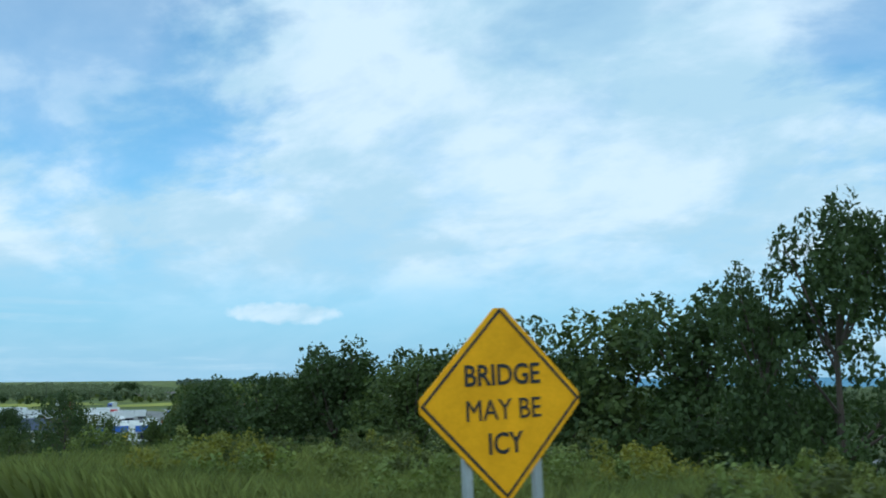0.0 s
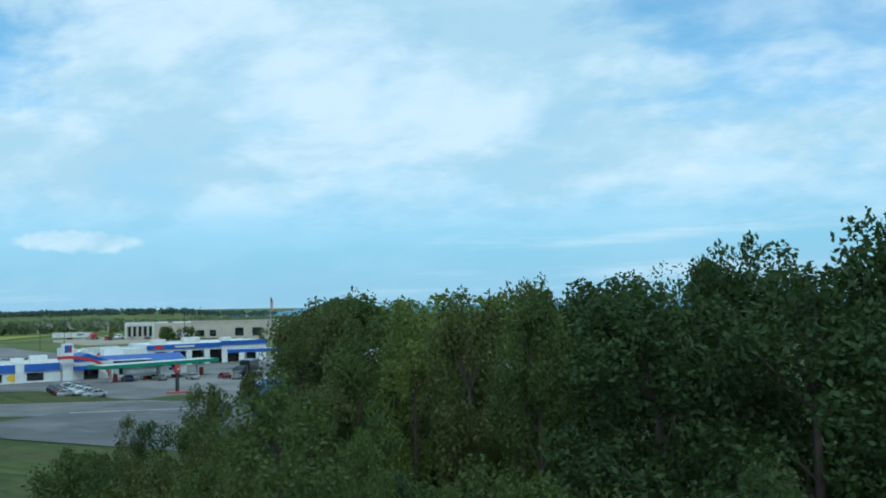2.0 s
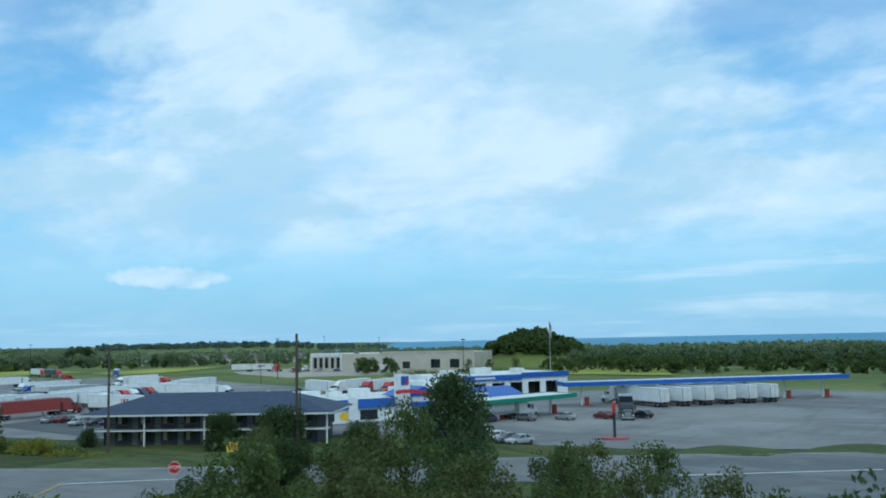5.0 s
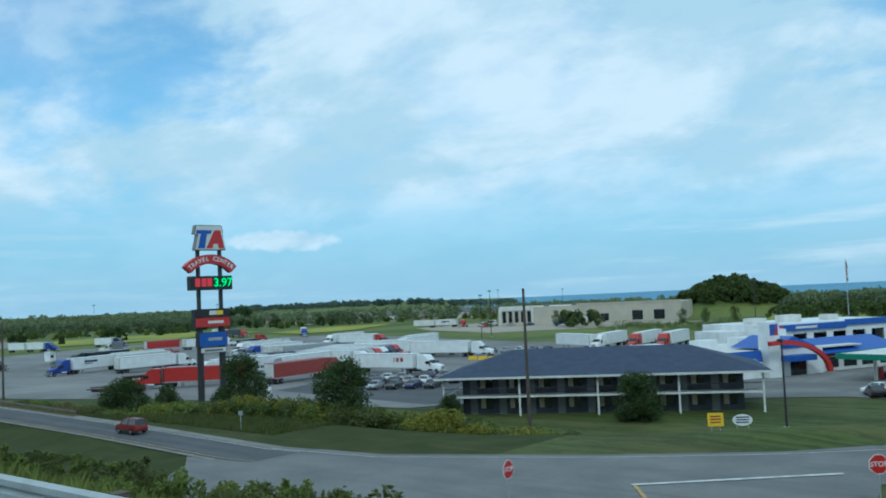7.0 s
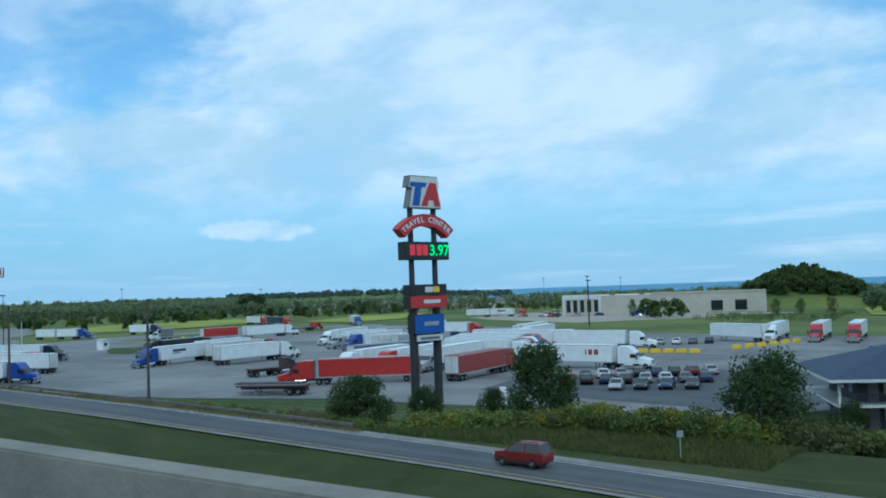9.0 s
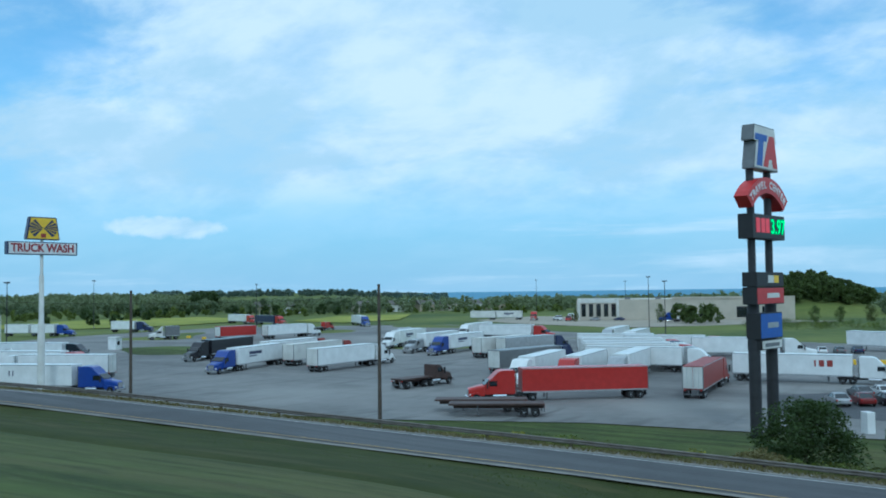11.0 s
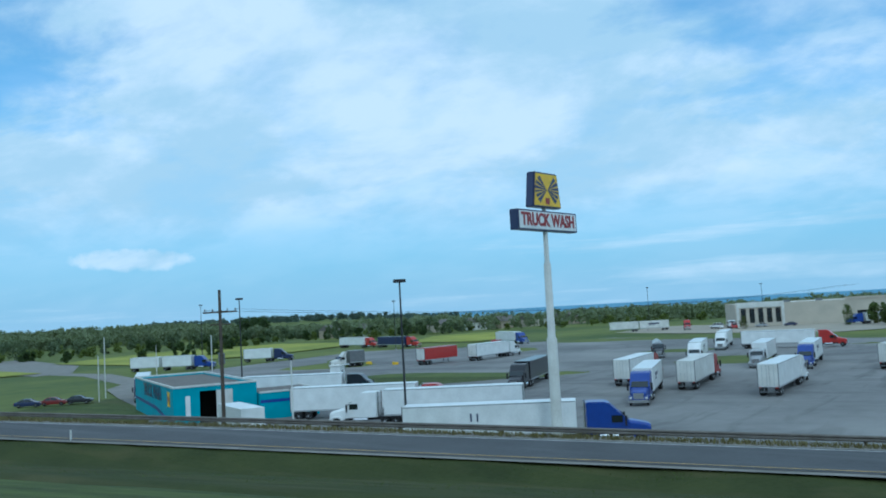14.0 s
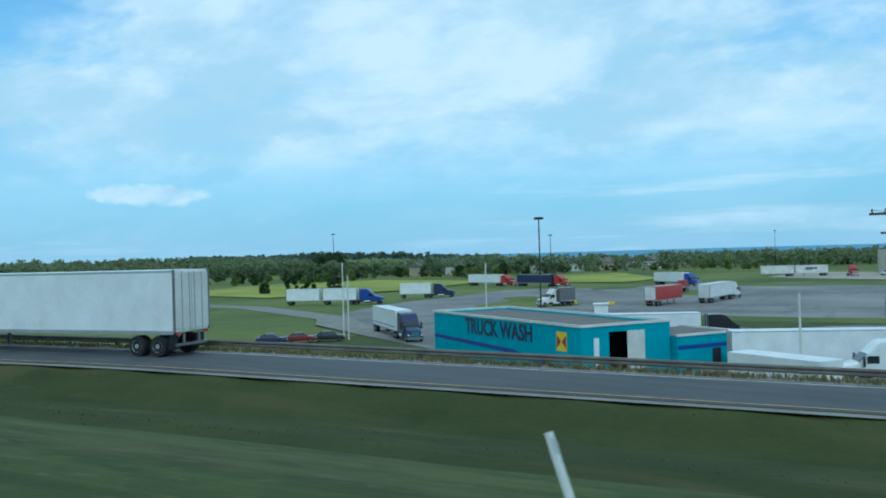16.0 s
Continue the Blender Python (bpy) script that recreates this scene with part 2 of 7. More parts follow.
YARD = mat("sandy_yard", (0.38, 0.335, 0.26), 0.95, second=(0.29, 0.26, 0.21), scale=0.05, bump=0.3, bump_scale=6)
CONCRETE = mat("concrete", (0.36, 0.35, 0.32), 0.85, second=(0.25, 0.25, 0.24), scale=0.4, bump=0.2)
GRAVEL = mat("gravel_shoulder", (0.25, 0.235, 0.21), 0.95, second=(0.165, 0.157, 0.14), scale=0.5, bump=0.5, bump_scale=12)
PAINT_LINE = mat("road_paint_white", (0.66, 0.66, 0.64), 0.7, second=(0.34, 0.34, 0.33), scale=1.2)
PAINT_YELLOW = mat("road_paint_yellow", (0.5, 0.33, 0.09), 0.7, second=(0.25, 0.2, 0.1), scale=1.2)
WATER = mat("lake_water", (0.15, 0.31, 0.44), 0.75, vary=0.1, scale=0.004, spec=0.1)
WOOD_POLE = mat("weathered_pole", (0.11, 0.085, 0.065), 0.9, second=(0.06, 0.05, 0.04), scale=2, bump=0.4)
GALV = mat("galvanised_steel", (0.5, 0.53, 0.53), 0.5, 0.55, second=(0.36, 0.38, 0.38), scale=1.5)
STEEL_DARK = mat("dark_steel", (0.05, 0.05, 0.055), 0.5, 0.4, scale=2)
CHROME = mat("polished_metal", (0.72, 0.73, 0.74), 0.18, 1.0, vary=0.05)
RUBBER = mat("tyre_rubber", (0.018, 0.018, 0.019), 0.85, scale=6, bump=0.2)
BLACK = mat("black_plastic", (0.02, 0.02, 0.022), 0.6)
GLASS = mat("tinted_glass", (0.015, 0.02, 0.024), 0.06, 0.0, vary=0.02, spec=0.8)
WHITE = mat("white_paint", (0.78, 0.79, 0.78), 0.4, second=(0.66, 0.67, 0.66), scale=0.6, coat=0.2)
OFFWHITE = mat("aged_white_paint", (0.68, 0.68, 0.64), 0.55, second=(0.52, 0.51, 0.47), scale=0.5)
RED = mat("red_paint", (0.42, 0.025, 0.02), 0.35, vary=0.1, coat=0.3)
DRED = mat("dull_red_paint", (0.30, 0.04, 0.03), 0.5, second=(0.2, 0.035, 0.03))
BLUE = mat("blue_paint", (0.02, 0.055, 0.30), 0.35, vary=0.1, coat=0.3)
DBLUE = mat("navy_paint", (0.015, 0.025, 0.09), 0.35, vary=0.1, coat=0.3)
BLACKP = mat("black_paint", (0.015, 0.015, 0.02), 0.3, vary=0.1, coat=0.3)
SILVER = mat("silver_paint", (0.45, 0.46, 0.47), 0.35, 0.4, coat=0.3)
GREYP = mat("grey_paint", (0.16, 0.165, 0.17), 0.4, coat=0.2)
YELLOW = mat("yellow_paint", (0.85, 0.56, 0.02), 0.5, second=(0.7, 0.45, 0.03), scale=2)
TAN = mat("tan_paint", (0.4, 0.34, 0.25), 0.5)
GREEN = mat("green_paint", (0.03, 0.22, 0.13), 0.5)
LAMP_RED = mat("red_lens", (0.45, 0.02, 0.02), 0.2, coat=0.5)
LAMP_CLEAR = mat("clear_lens", (0.75, 0.75, 0.72), 0.15, coat=0.5)
LEAF_DARK = leaf_mat("dark_leaves", (0.06, 0.09, 0.026), (0.032, 0.052, 0.018))
DRY = leaf_mat("dry_grass_blades", (0.19, 0.165, 0.075), (0.11, 0.105, 0.045), 0.4)
LEAF_MID = leaf_mat("green_leaves", (0.095, 0.125, 0.034), (0.05, 0.075, 0.022))
LEAF_OLIVE = leaf_mat("olive_leaves", (0.105, 0.12, 0.036), (0.06, 0.075, 0.025))
LEAF_GOLD = leaf_mat("yellow_flowering_weeds", (0.24, 0.22, 0.03), (0.10, 0.13, 0.03))
LEAF_LIGHT = leaf_mat("light_leaves", (0.165, 0.2, 0.045), (0.095, 0.13, 0.035))
# leaves for far trees: aerial haze painted in as paler, greyer colour
LEAF_HAZE = leaf_mat("haze_tinted_leaves", (0.15, 0.2, 0.17), (0.11, 0.15, 0.13), 0.15)
LEAF_FARDARK_HAZED = leaf_mat("far_dark_leaves_hazed", (0.13, 0.165, 0.085), (0.085, 0.115, 0.065), 0.16)
LEAF_FAR_HAZED = leaf_mat("far_leaves_hazed", (0.2, 0.235, 0.125), (0.14, 0.175, 0.1), 0.14)
BROWN = mat("rusty_brown_paint", (0.075, 0.04, 0.03), 0.6, second=(0.045, 0.03, 0.026), scale=1.5)
MAROON = mat("maroon_paint", (0.17, 0.012, 0.01), 0.35, vary=0.1, coat=0.15)
BARK = mat("bark", (0.09, 0.07, 0.055), 0.95, scale=3, bump=0.5)
BLADE = leaf_mat("tall_grass_blades", (0.18, 0.2, 0.05), (0.09, 0.12, 0.035), 0.45)


# ---- mesh tools ----
class Geo:
    """Collects plain solids of one part."""

    def __init__(self):
        self.v, self.f = [], []

    def poly(self, pts):
        i = len(self.v)
        self.v += [tuple(p) for p in pts]
        self.f.append(tuple(range(i, i + len(pts))))
        return self

    def box(self, x0, x1, y0, y1, z0, z1):
        i = len(self.v)
        self.v += [(x, y, z) for x in (x0, x1) for y in (y0, y1) for z in (z0, z1)]
        self.f += [tuple(i + k for k in q) for q in ((0, 1, 3, 2), (4, 6, 7, 5), (0, 4, 5, 1), (2, 3, 7, 6), (0, 2, 6, 4), (1, 5, 7, 3))]
        return self

    def prism(self, prof, a0, a1, axis="y", taper=1.0):
        """Extrudes a closed outline. axis y: outline in x,z; axis x: outline in y,z; axis z: outline in x,y."""
        i, n = len(self.v), len(prof)
        for k, a in enumerate((a0, a1)):
            for p, q in prof:
                self.v.append({"y": (p, a, q), "x": (a, p, q), "z": (p, q, a)}[axis])
        self.f.append(tuple(range(i, i + n)))
        self.f.append(tuple(range(i + 2 * n - 1, i + n - 1, -1)))
        self.f += [(i + k, i + n + k, i + n + (k + 1) % n, i + (k + 1) % n) for k in range(n)]
        return self

    def loft(self, rings, caps=True):
        i, n = len(self.v), len(rings[0])
        for r in rings:
            self.v += [tuple(p) for p in r]
        for k in range(len(rings) - 1):
            b = i + k * n
            self.f += [(b + j, b + (j + 1) % n, b + n + (j + 1) % n, b + n + j) for j in range(n)]
        if caps:
            self.f.append(tuple(range(i + n - 1, i - 1, -1)))
            b = i + (len(rings) - 1) * n
            self.f.append(tuple(range(b, b + n)))
        return self

    def tube(self, p0, p1, r0, r1=None, n=8):
        r1 = r0 if r1 is None else r1
        a, b = Vector(p0), Vector(p1)
        d = (b - a).normalized()
        u = d.orthogonal().normalized()
        w = d.cross(u)
        return self.loft([[p + (u * math.cos(t) + w * math.sin(t)) * r for t in [2 * math.pi * k / n for k in range(n)]] for p, r in ((a, r0), (b, r1))])

    def lathe(self, prof, centre=(0, 0, 0), axis="z", n=16):
        """prof: (radius, along) pairs."""
        c = Vector(centre)
        rings = []
        for r, h in prof:
            ring = []
            for k in range(n):
                t = 2 * math.pi * k / n
                s = (r * math.cos(t), r * math.sin(t))
                ring.append(c + Vector({"z": (s[0], s[1], h), "y": (s[0], h, -s[1]), "x": (h, s[0], s[1])}[axis]))
            rings.append(ring)
        return self.loft(rings)

    def mesh(self, name, ma, bevel=0.0, smooth=False):
        me = bpy.data.meshes.new(name)
        me.from_pydata([tuple(p) for p in self.v], [], self.f)
        bm = bmesh.new()
        bm.from_mesh(me)
        bmesh.ops.recalc_face_normals(bm, faces=bm.faces)
        if bevel:
            edges = [e for e in bm.edges if len(e.link_faces) == 2 and e.calc_face_angle() > 0.6]
            bmesh.ops.bevel(bm, geom=edges, offset=bevel, segments=2, affect="EDGES", clamp_overlap=True)
        if smooth:
            for f in bm.faces:
                f.smooth = True
            for e in bm.edges:
                if len(e.link_faces) == 2 and e.calc_face_angle() > 0.7:
                    e.smooth = False
        bm.to_mesh(me)
        bm.free()
        if ma:
            me.materials.append(ma)
        return me


SHARED = {}


def shared(key, build):
    if key not in SHARED:
        SHARED[key] = build()
    return SHARED[key]


def part(name, me, parent, at=None, label=""):
    ob = new(name, me)
    ob.parent = parent
    if at is not None:
        ob.matrix_basis = at if isinstance(at, Matrix) else Matrix.Translation(at)
    return tagged(ob, label) if label else ob


def thing(name, label, category, at=None, group="", kind="", me=None):
    ob = new(name, me)
    if at is not None:
        ob.matrix_basis = at
    return tagged(ob, label, category, group, kind)


def structure(name, me, label="", at=None, kind="structure", category=""):
    ob = new(name, me)
    if at is not None:
        ob.matrix_basis = at
    return tagged(ob, label, category, "", kind)


def text_mesh(s, size, ma, depth=0.01, squeeze=1.0, bold=0.014):
    """Lettering in the built-in font as a mesh: in its own x,y plane, centred, facing +z."""
    cu = bpy.data.curves.new("lettering", "FONT")
    cu.body, cu.size, cu.extrude = s, size, depth
    cu.align_x, cu.align_y = "CENTER", "CENTER"
    cu.offset = 0.0 if "M" in s else size * bold
    cu.resolution_u = 3
    ob = bpy.data.objects.new("lettering", cu)
    me = bpy.data.meshes.new_from_object(ob)
    bpy.data.objects.remove(ob)
    for v in me.vertices:
        v.co.x *= squeeze
    me.materials.clear()
    me.materials.append(ma)
    return me


def letters(me, parent, m, label=""):
    """Each letter of a line of writing as a part of its own."""
    bm = bmesh.new()
    bm.from_mesh(me)
    bmesh.ops.remove_doubles(bm, verts=bm.verts, dist=1e-5)
    left = set(bm.faces)
    while left:
        todo, piece = [left.pop()], []
        while todo:
            f = todo.pop()
            piece.append(f)
            for e in f.edges:
                for g in e.link_faces:
                    if g in left:
                        left.remove(g)
                        todo.append(g)
        index = {}
        for f in piece:
            for v in f.verts:
                index.setdefault(v, len(index))
        one = bpy.data.meshes.new("letter")
        one.from_pydata([v.co[:] for v in index], [], [[index[v] for v in f.verts] for f in piece])
        one.materials.append(me.materials[0])
        part("letter", one, parent, m, label)
    bm.free()


# ---- the lie of the land ----
LOT_Z = -5.2
ROAD_Z = -2.8   # the access road and its junction
LAKE_Z = -7.5


def main_x(y):
    return float(np.interp(y, MAIN_Y, MAIN_X))


def main_z(y):
    return float(np.interp(y, MAIN_Y, MAIN_Z))


MAIN_Y = [-420, -212, -100, 0, 100, 212, 420]
MAIN_X = [-34.0, -8.9, -1.8, 0.0, -0.4, 0.2, 6.0]
MAIN_Z = [13.6, 10.7, 9.1, 7.45, 6.15, 4.8, 2.6]
# the access road, which turns into the slip road up to the highway: y, x, z, half width
SLIP = [(-420, 330, -2.8, 6), (-200, 190, -2.8, 7), (-120, 138, -2.8, 8), (-70, 105, -2.8, 11), (-45, 91, -2.8, 11), (-15, 73.5, -2.8, 9), (0, 62.5, -2.8, 7), (12, 55.5, -2.8, 6.5), (28, 49.5, -2.8, 4.8),
        (40, 48.4, -2.78, 4.6), (64, 49.0, -2.3, 4.6), (100, 48.2, -1.47, 4.6), (150, 44.2, -0.06, 4.6), (200, 35.3, 1.48, 4.6), (245, 28.0, 2.6, 4.6), (320, 16.5, 3.2, 4.6), (420, 10, 2.6, 4.6)]
SLIP_Y = [s[0] for s in SLIP]


def slip(y, k):
    return float(np.interp(y, SLIP_Y, [s[k] for s in SLIP]))


# the underpass road: from the junction back beneath the highway
UNDER_A, UNDER_B = Vector((60.0, 8.0)), Vector((-60.0, -87.0))
UNDER_D = (UNDER_B - UNDER_A).normalized()


def under_dist(x, y):
    p = Vector((x, y)) - UNDER_A
    return abs(p.cross(UNDER_D)), p.dot(UNDER_D)


def smooth(a, b, v):
    t = min(1.0, max(0.0, (v - a) / (b - a)))
    return t * t * (3 - 2 * t)


def ground_z(x, y):
    mx, mz = main_x(y), main_z(y)
    sx, sz, sw = slip(y, 1), slip(y, 2), slip(y, 3)
    u = x - mx
    # plain beyond and before the access road
    low = ROAD_Z if y < 60 else ROAD_Z - 0.5 * smooth(60, 140, y)
    step = sx + sw + 3 + 8 * smooth(-40, 0, y) * (1 - smooth(62, 86, y))
    z = low + (LOT_Z - low) * smooth(step, step + 12, x)
    z += 0.25 * noise.noise(Vector((x * 0.03, y * 0.03, 0.0))) * smooth(220, 400, abs(x) + abs(y)) * smooth(8, 30, abs(x - sx) - sw)
    # low grass berm between the access road and the lot
    if -100 < y < 20:
        z += 0.9 * math.exp(-((x - sx - sw - 8.0) / 4.0) ** 2) * smooth(-100, -80, y) * (1 - smooth(0, 20, y))
    # highway embankment
    if u > 0:
        emb = mz - max(0.0, u - 6.2) * (0.05 + 0.33 * smooth(-195, -172, y - 0.8 * min(13.0, max(0.0, u - 4.0)) * (1 - smooth(19, 30, u))) - 0.2 * smooth(40, 110, y)) - max(0.0, u - 20.0) * 0.3 * (1 - smooth(40, 110, y))
    else:
        emb = mz - max(0.0, -u - 12.0) * 0.3
    if y > 60 and u > 6.2:
        edge = sx - 3.3 - mx
        emb = min(emb, mz + (sz - 0.2 - mz) * min(1.0, (u - 6.2) / max(1.0, edge - 6.2)))
    d, along = under_dist(x, y)
    if along > 3:
        emb = min(emb, ROAD_Z + max(0.0, d - 8.0) * 1.3)
    z = max(z, emb)
    # slip road bank
    if y > -400:
        bank = sz - (max(0.0, sx - 3.2 - x) * 0.22 if x < sx else max(0.0, x - sx - 4.2) * 0.36 + max(0.0, x - sx - 6.5) * 0.25)
        z = max(z, bank)
    # shallow ditch in the verge
    if y > 60:
        v = abs(x - (mx + 0.54 * (sx - 3.2 - mx)))
        z -= 0.45 * max(0.0, 1.0 - v / 1.6) * smooth(60, 100, y)
    # wooded rise and the fall to the lake
    z += 13.5 * math.exp(-(((x - 472) / 30) ** 2 + ((y - 174) / 26) ** 2))
    far, way = math.hypot(x, y - 100), math.degrees(math.atan2(x, y - 118))
    left = 1 - smooth(50, 57, way) if far > 1400 else 1 - smooth(38, 48, way)
    z += (6.0 * left - 4.0 * (1 - left)) * smooth(560, 900, far)
    return z


def build_ground():
    xs = np.concatenate([np.linspace(-400, -40, 10), np.arange(-32, 8, 2.0), np.arange(8, 36, 0.8), np.arange(36, 100, 2.0), np.arange(100, 340, 8.0), np.linspace(345, 900, 30), np.array([1100, 1500, 2200, 3200, 4800])])
    ys = np.concatenate([np.array([-3000, -1500, -800, -500, -350]), np.arange(-300, -60, 5.0), np.arange(-60, 60, 2.0), np.arange(60, 330, 5.0), np.linspace(335, 900, 24), np.array([1100, 1500, 2200, 3200, 4800])])
    nx, ny = len(xs), len(ys)
    v = [(x, y, ground_z(float(x), float(y))) for y in ys for x in xs]
    f = [(j * nx + i, j * nx + i + 1, (j + 1) * nx + i + 1, (j + 1) * nx + i) for j in range(ny - 1) for i in range(nx - 1)]
    me = bpy.data.meshes.new("ground")
    me.from_pydata(v, [], f)
    me.materials.append(GRASS)
    me.materials.append(FIELD)
    me.materials.append(ROUGH)
    for p in me.polygons:
        c = p.center
        p.use_smooth = True
        edge = 40 * noise.noise(Vector((c.x * 0.02, c.y * 0.02, 5.0)))
        if (c.x > 150 and c.y > -40 + edge) or (c.y > 300 and c.x > 60):
            p.material_index = 1
        elif c.y > 20 and main_x(c.y) + 0.54 * (slip(c.y, 1) - 3.2 - main_x(c.y)) - 0.6 < c.x < slip(c.y, 1) + 26:
            p.material_index = 2
    structure("ground", me, "grass banks and meadow running down to the lake")


build_ground()


def ribbon(name, ys, left, right, lift, ma, label, thick=0.0, kind="structure", z_of=None):
    """A strip across the land between two edges given as functions of y."""
    v, f = [], []
    for y in ys:
        for e in (left, right):
            x, z = e(y)
            v.append((x, y, z + lift))
    n = len(ys)
    f = [(2 * i, 2 * i + 1, 2 * i + 3, 2 * i + 2) for i in range(n - 1)]
    me = bpy.data.meshes.new(name)
    me.from_pydata(v, [], f)
    me.materials.append(ma)
    return structure(name, me, label)


YS = [float(y) for y in np.arange(-420, 421, 5)]
ribbon("road_highway", YS, lambda y: (main_x(y) - 10, main_z(y)), lambda y: (main_x(y) + 3.9, main_z(y)), 0.05, ASPHALT, "worn grey asphalt highway carriageway with a shoulder")
ribbon("trim_edge_line", YS, lambda y: (main_x(y) + 2.3, main_z(y)), lambda y: (main_x(y) + 2.45, main_z(y)), 0.06, PAINT_LINE, "white painted edge line")
SY = [float(y) for y in np.arange(-420, 421, 4)]
ribbon("road_access", [y for y in SY if y <= 36], lambda y: (slip(y, 1) - slip(y, 3), slip(y, 2)), lambda y: (slip(y, 1) + slip(y, 3), slip(y, 2)), 0.06, ASPHALT, "pale worn asphalt access road")


def beside(k):
    """A line k metres to the right of the slip road's middle."""
    return lambda y: (slip(y, 1) + k, slip(y, 2))


UP_Y = [y for y in SY if y >= 36]
ribbon("road_slip", UP_Y, beside(-2.55), beside(3.2), 0.075, DARK_ASPHALT, "dark asphalt slip road climbing to the highway")
ribbon("pavement_shoulder", UP_Y, beside(-3.1), beside(4.5), 0.05, GRAVEL, "pale gravel shoulder beside the slip road")
ribbon("trim_slip_line_white", UP_Y, beside(2.74), beside(2.87), 0.09, PAINT_LINE, "white painted edge line")
ribbon("trim_slip_line_yellow", UP_Y, beside(-2.2), beside(-2.06), 0.09, PAINT_YELLOW, "worn yellow painted edge line")


def flat_area(name, pts, z, ma, label):
    me = bpy.data.meshes.new(name)
    me.from_pydata([(x, y, z) for x, y in pts], [], [tuple(range(len(pts)))])
    me.materials.append(ma)
    return structure(name, me, label)


n2 = Vector((UNDER_D.y, -UNDER_D.x))
flat_area("road_underpass", [tuple(UNDER_A + UNDER_D * 25 + n2 * 6), tuple(UNDER_A + UNDER_D * 25 - n2 * 6), tuple(UNDER_A + UNDER_D * 140 - n2 * 6), tuple(UNDER_A + UNDER_D * 140 + n2 * 6)], ROAD_Z + 0.09, ASPHALT, "asphalt road leading beneath the highway bridge")
flat_area("pavement_junction", [(52.4, 42), (54.2, 28.5), (62, 12), (69.5, 0), (76, -6), (70, -16), (63.2, -8.5), (43.3, -12.8), (35.9, -3.4), (33.4, 10), (33.8, 20), (35.0, 28), (37.0, 34), (39.6, 37.6), (42.6, 40), (45.4, 44)], ROAD_Z + 0.075, ASPHALT, "broad worn asphalt mouth of the junction")
LOT_PTS = [(93, 62), (86, 118), (77, 140), (72, 165), (68, 195), (72, 250), (88, 262), (106, 292), (128, 318), (150, 335), (180, 345), (250, 350), (262, 335), (300, 275), (262, 210), (238, 150), (225, 95), (240, 40), (262, -20), (250, -70), (180, -110), (138, -70), (118, -22), (124, 12), (104, 55)]
flat_area("pavement_lot", LOT_PTS, LOT_Z + 0.08, LOT, "pale worn paving of the lorry park with oil stains")


flat_area("pavement_cars", [(97, 62), (103, 104), (118, 108), (141, 84), (138, 66), (112, 56)], LOT_Z + 0.09, DARK_ASPHALT, "dark patched asphalt of the car park")


def mark(name, pts, z, ma, label):
    flat_area(name, pts, z, ma, label)


mark("trim_apron_line", [(84.2, -47.2), (84.5, -46.8), (97.0, -63.6), (96.7, -64.0)], ROAD_Z + 0.13, PAINT_LINE, "worn white painted line")
mark("trim_stop_line", [(53.1, 4.2), (53.45, 4.55), (63.1, -5.9), (62.75, -6.25)], ROAD_Z + 0.12, PAINT_LINE, "white painted stop line")
mark("trim_yellow_line", [(53.2, 4.3), (53.4, 4.1), (38.0, -8.2), (37.8, -8.0)], ROAD_Z + 0.12, PAINT_YELLOW, "yellow painted centre line")
ACCESS_Y = [float(y) for y in np.arange(-80, -13, 3)]
ribbon("trim_access_line_yellow", ACCESS_Y, beside(-0.1), beside(0.1), 0.09, PAINT_YELLOW, "yellow painted centre line")
ribbon("trim_access_line_white", [float(y) for y in np.arange(-80, 42, 3)], lambda y: (slip(y, 1) + slip(y, 3) - 1.5, slip(y, 2)), lambda y: (slip(y, 1) + slip(y, 3) - 1.36, slip(y, 2)), 0.1, PAINT_LINE, "white painted edge line")
BRIGHT = mat("bright_meadow", (0.34, 0.34, 0.07), 0.9, second=(0.18, 0.21, 0.05), scale=0.04, bump=0.4, bump_scale=3.0, spec=0.1)
for k, pts in enumerate((((200, 405), (250, 385), (330, 400), (345, 470), (290, 500), (215, 470)), ((120, 420), (170, 410), (190, 480), (140, 500)), ((300, 330), (340, 330), (420, 380), (380, 400), (310, 370)), ((330, 40), (400, 70), (410, 130), (340, 110)))):
    flat_area("ground_meadow", [(float(x), float(y)) for x, y in pts], LOT_Z + 0.32, BRIGHT, "bright yellow-green hay meadow")
flat_area("pavement_apron", [(66, -47), (64, -62), (65, -88), (82, -88), (110, -70), (97, -44)], ROAD_Z + 0.1, APRON, "broad worn asphalt apron at the junction")
flat_area("road_drive", [(171, 399), (166, 372), (141, 325), (130, 314), (113, 290), (107, 294), (124, 320), (135, 329), (159, 375), (165, 401)], LOT_Z + 0.1, GRAVEL, "pale drive across the grass")
flat_area("pavement_gravel", [(160, 398), (172, 448), (226, 545), (260, 560), (205, 440), (172, 398)], LOT_Z + 0.12, GRAVEL, "pale gravel strip beside the meadow")


def lake():
    me = bpy.data.meshes.new("water")
    me.from_pydata([(700, -4900, LAKE_Z), (4950, -4900, LAKE_Z), (4950, 4900, LAKE_Z), (900, 4900, LAKE_Z)], [], [(0, 1, 2, 3)])
    me.materials.append(WATER)
    structure("water", me, "blue lake along the horizon")


lake()


def at(x, y, z, deg):
    return Matrix.Translation((x, y, z)) @ Matrix.Rotation(radians(deg), 4, "Z")


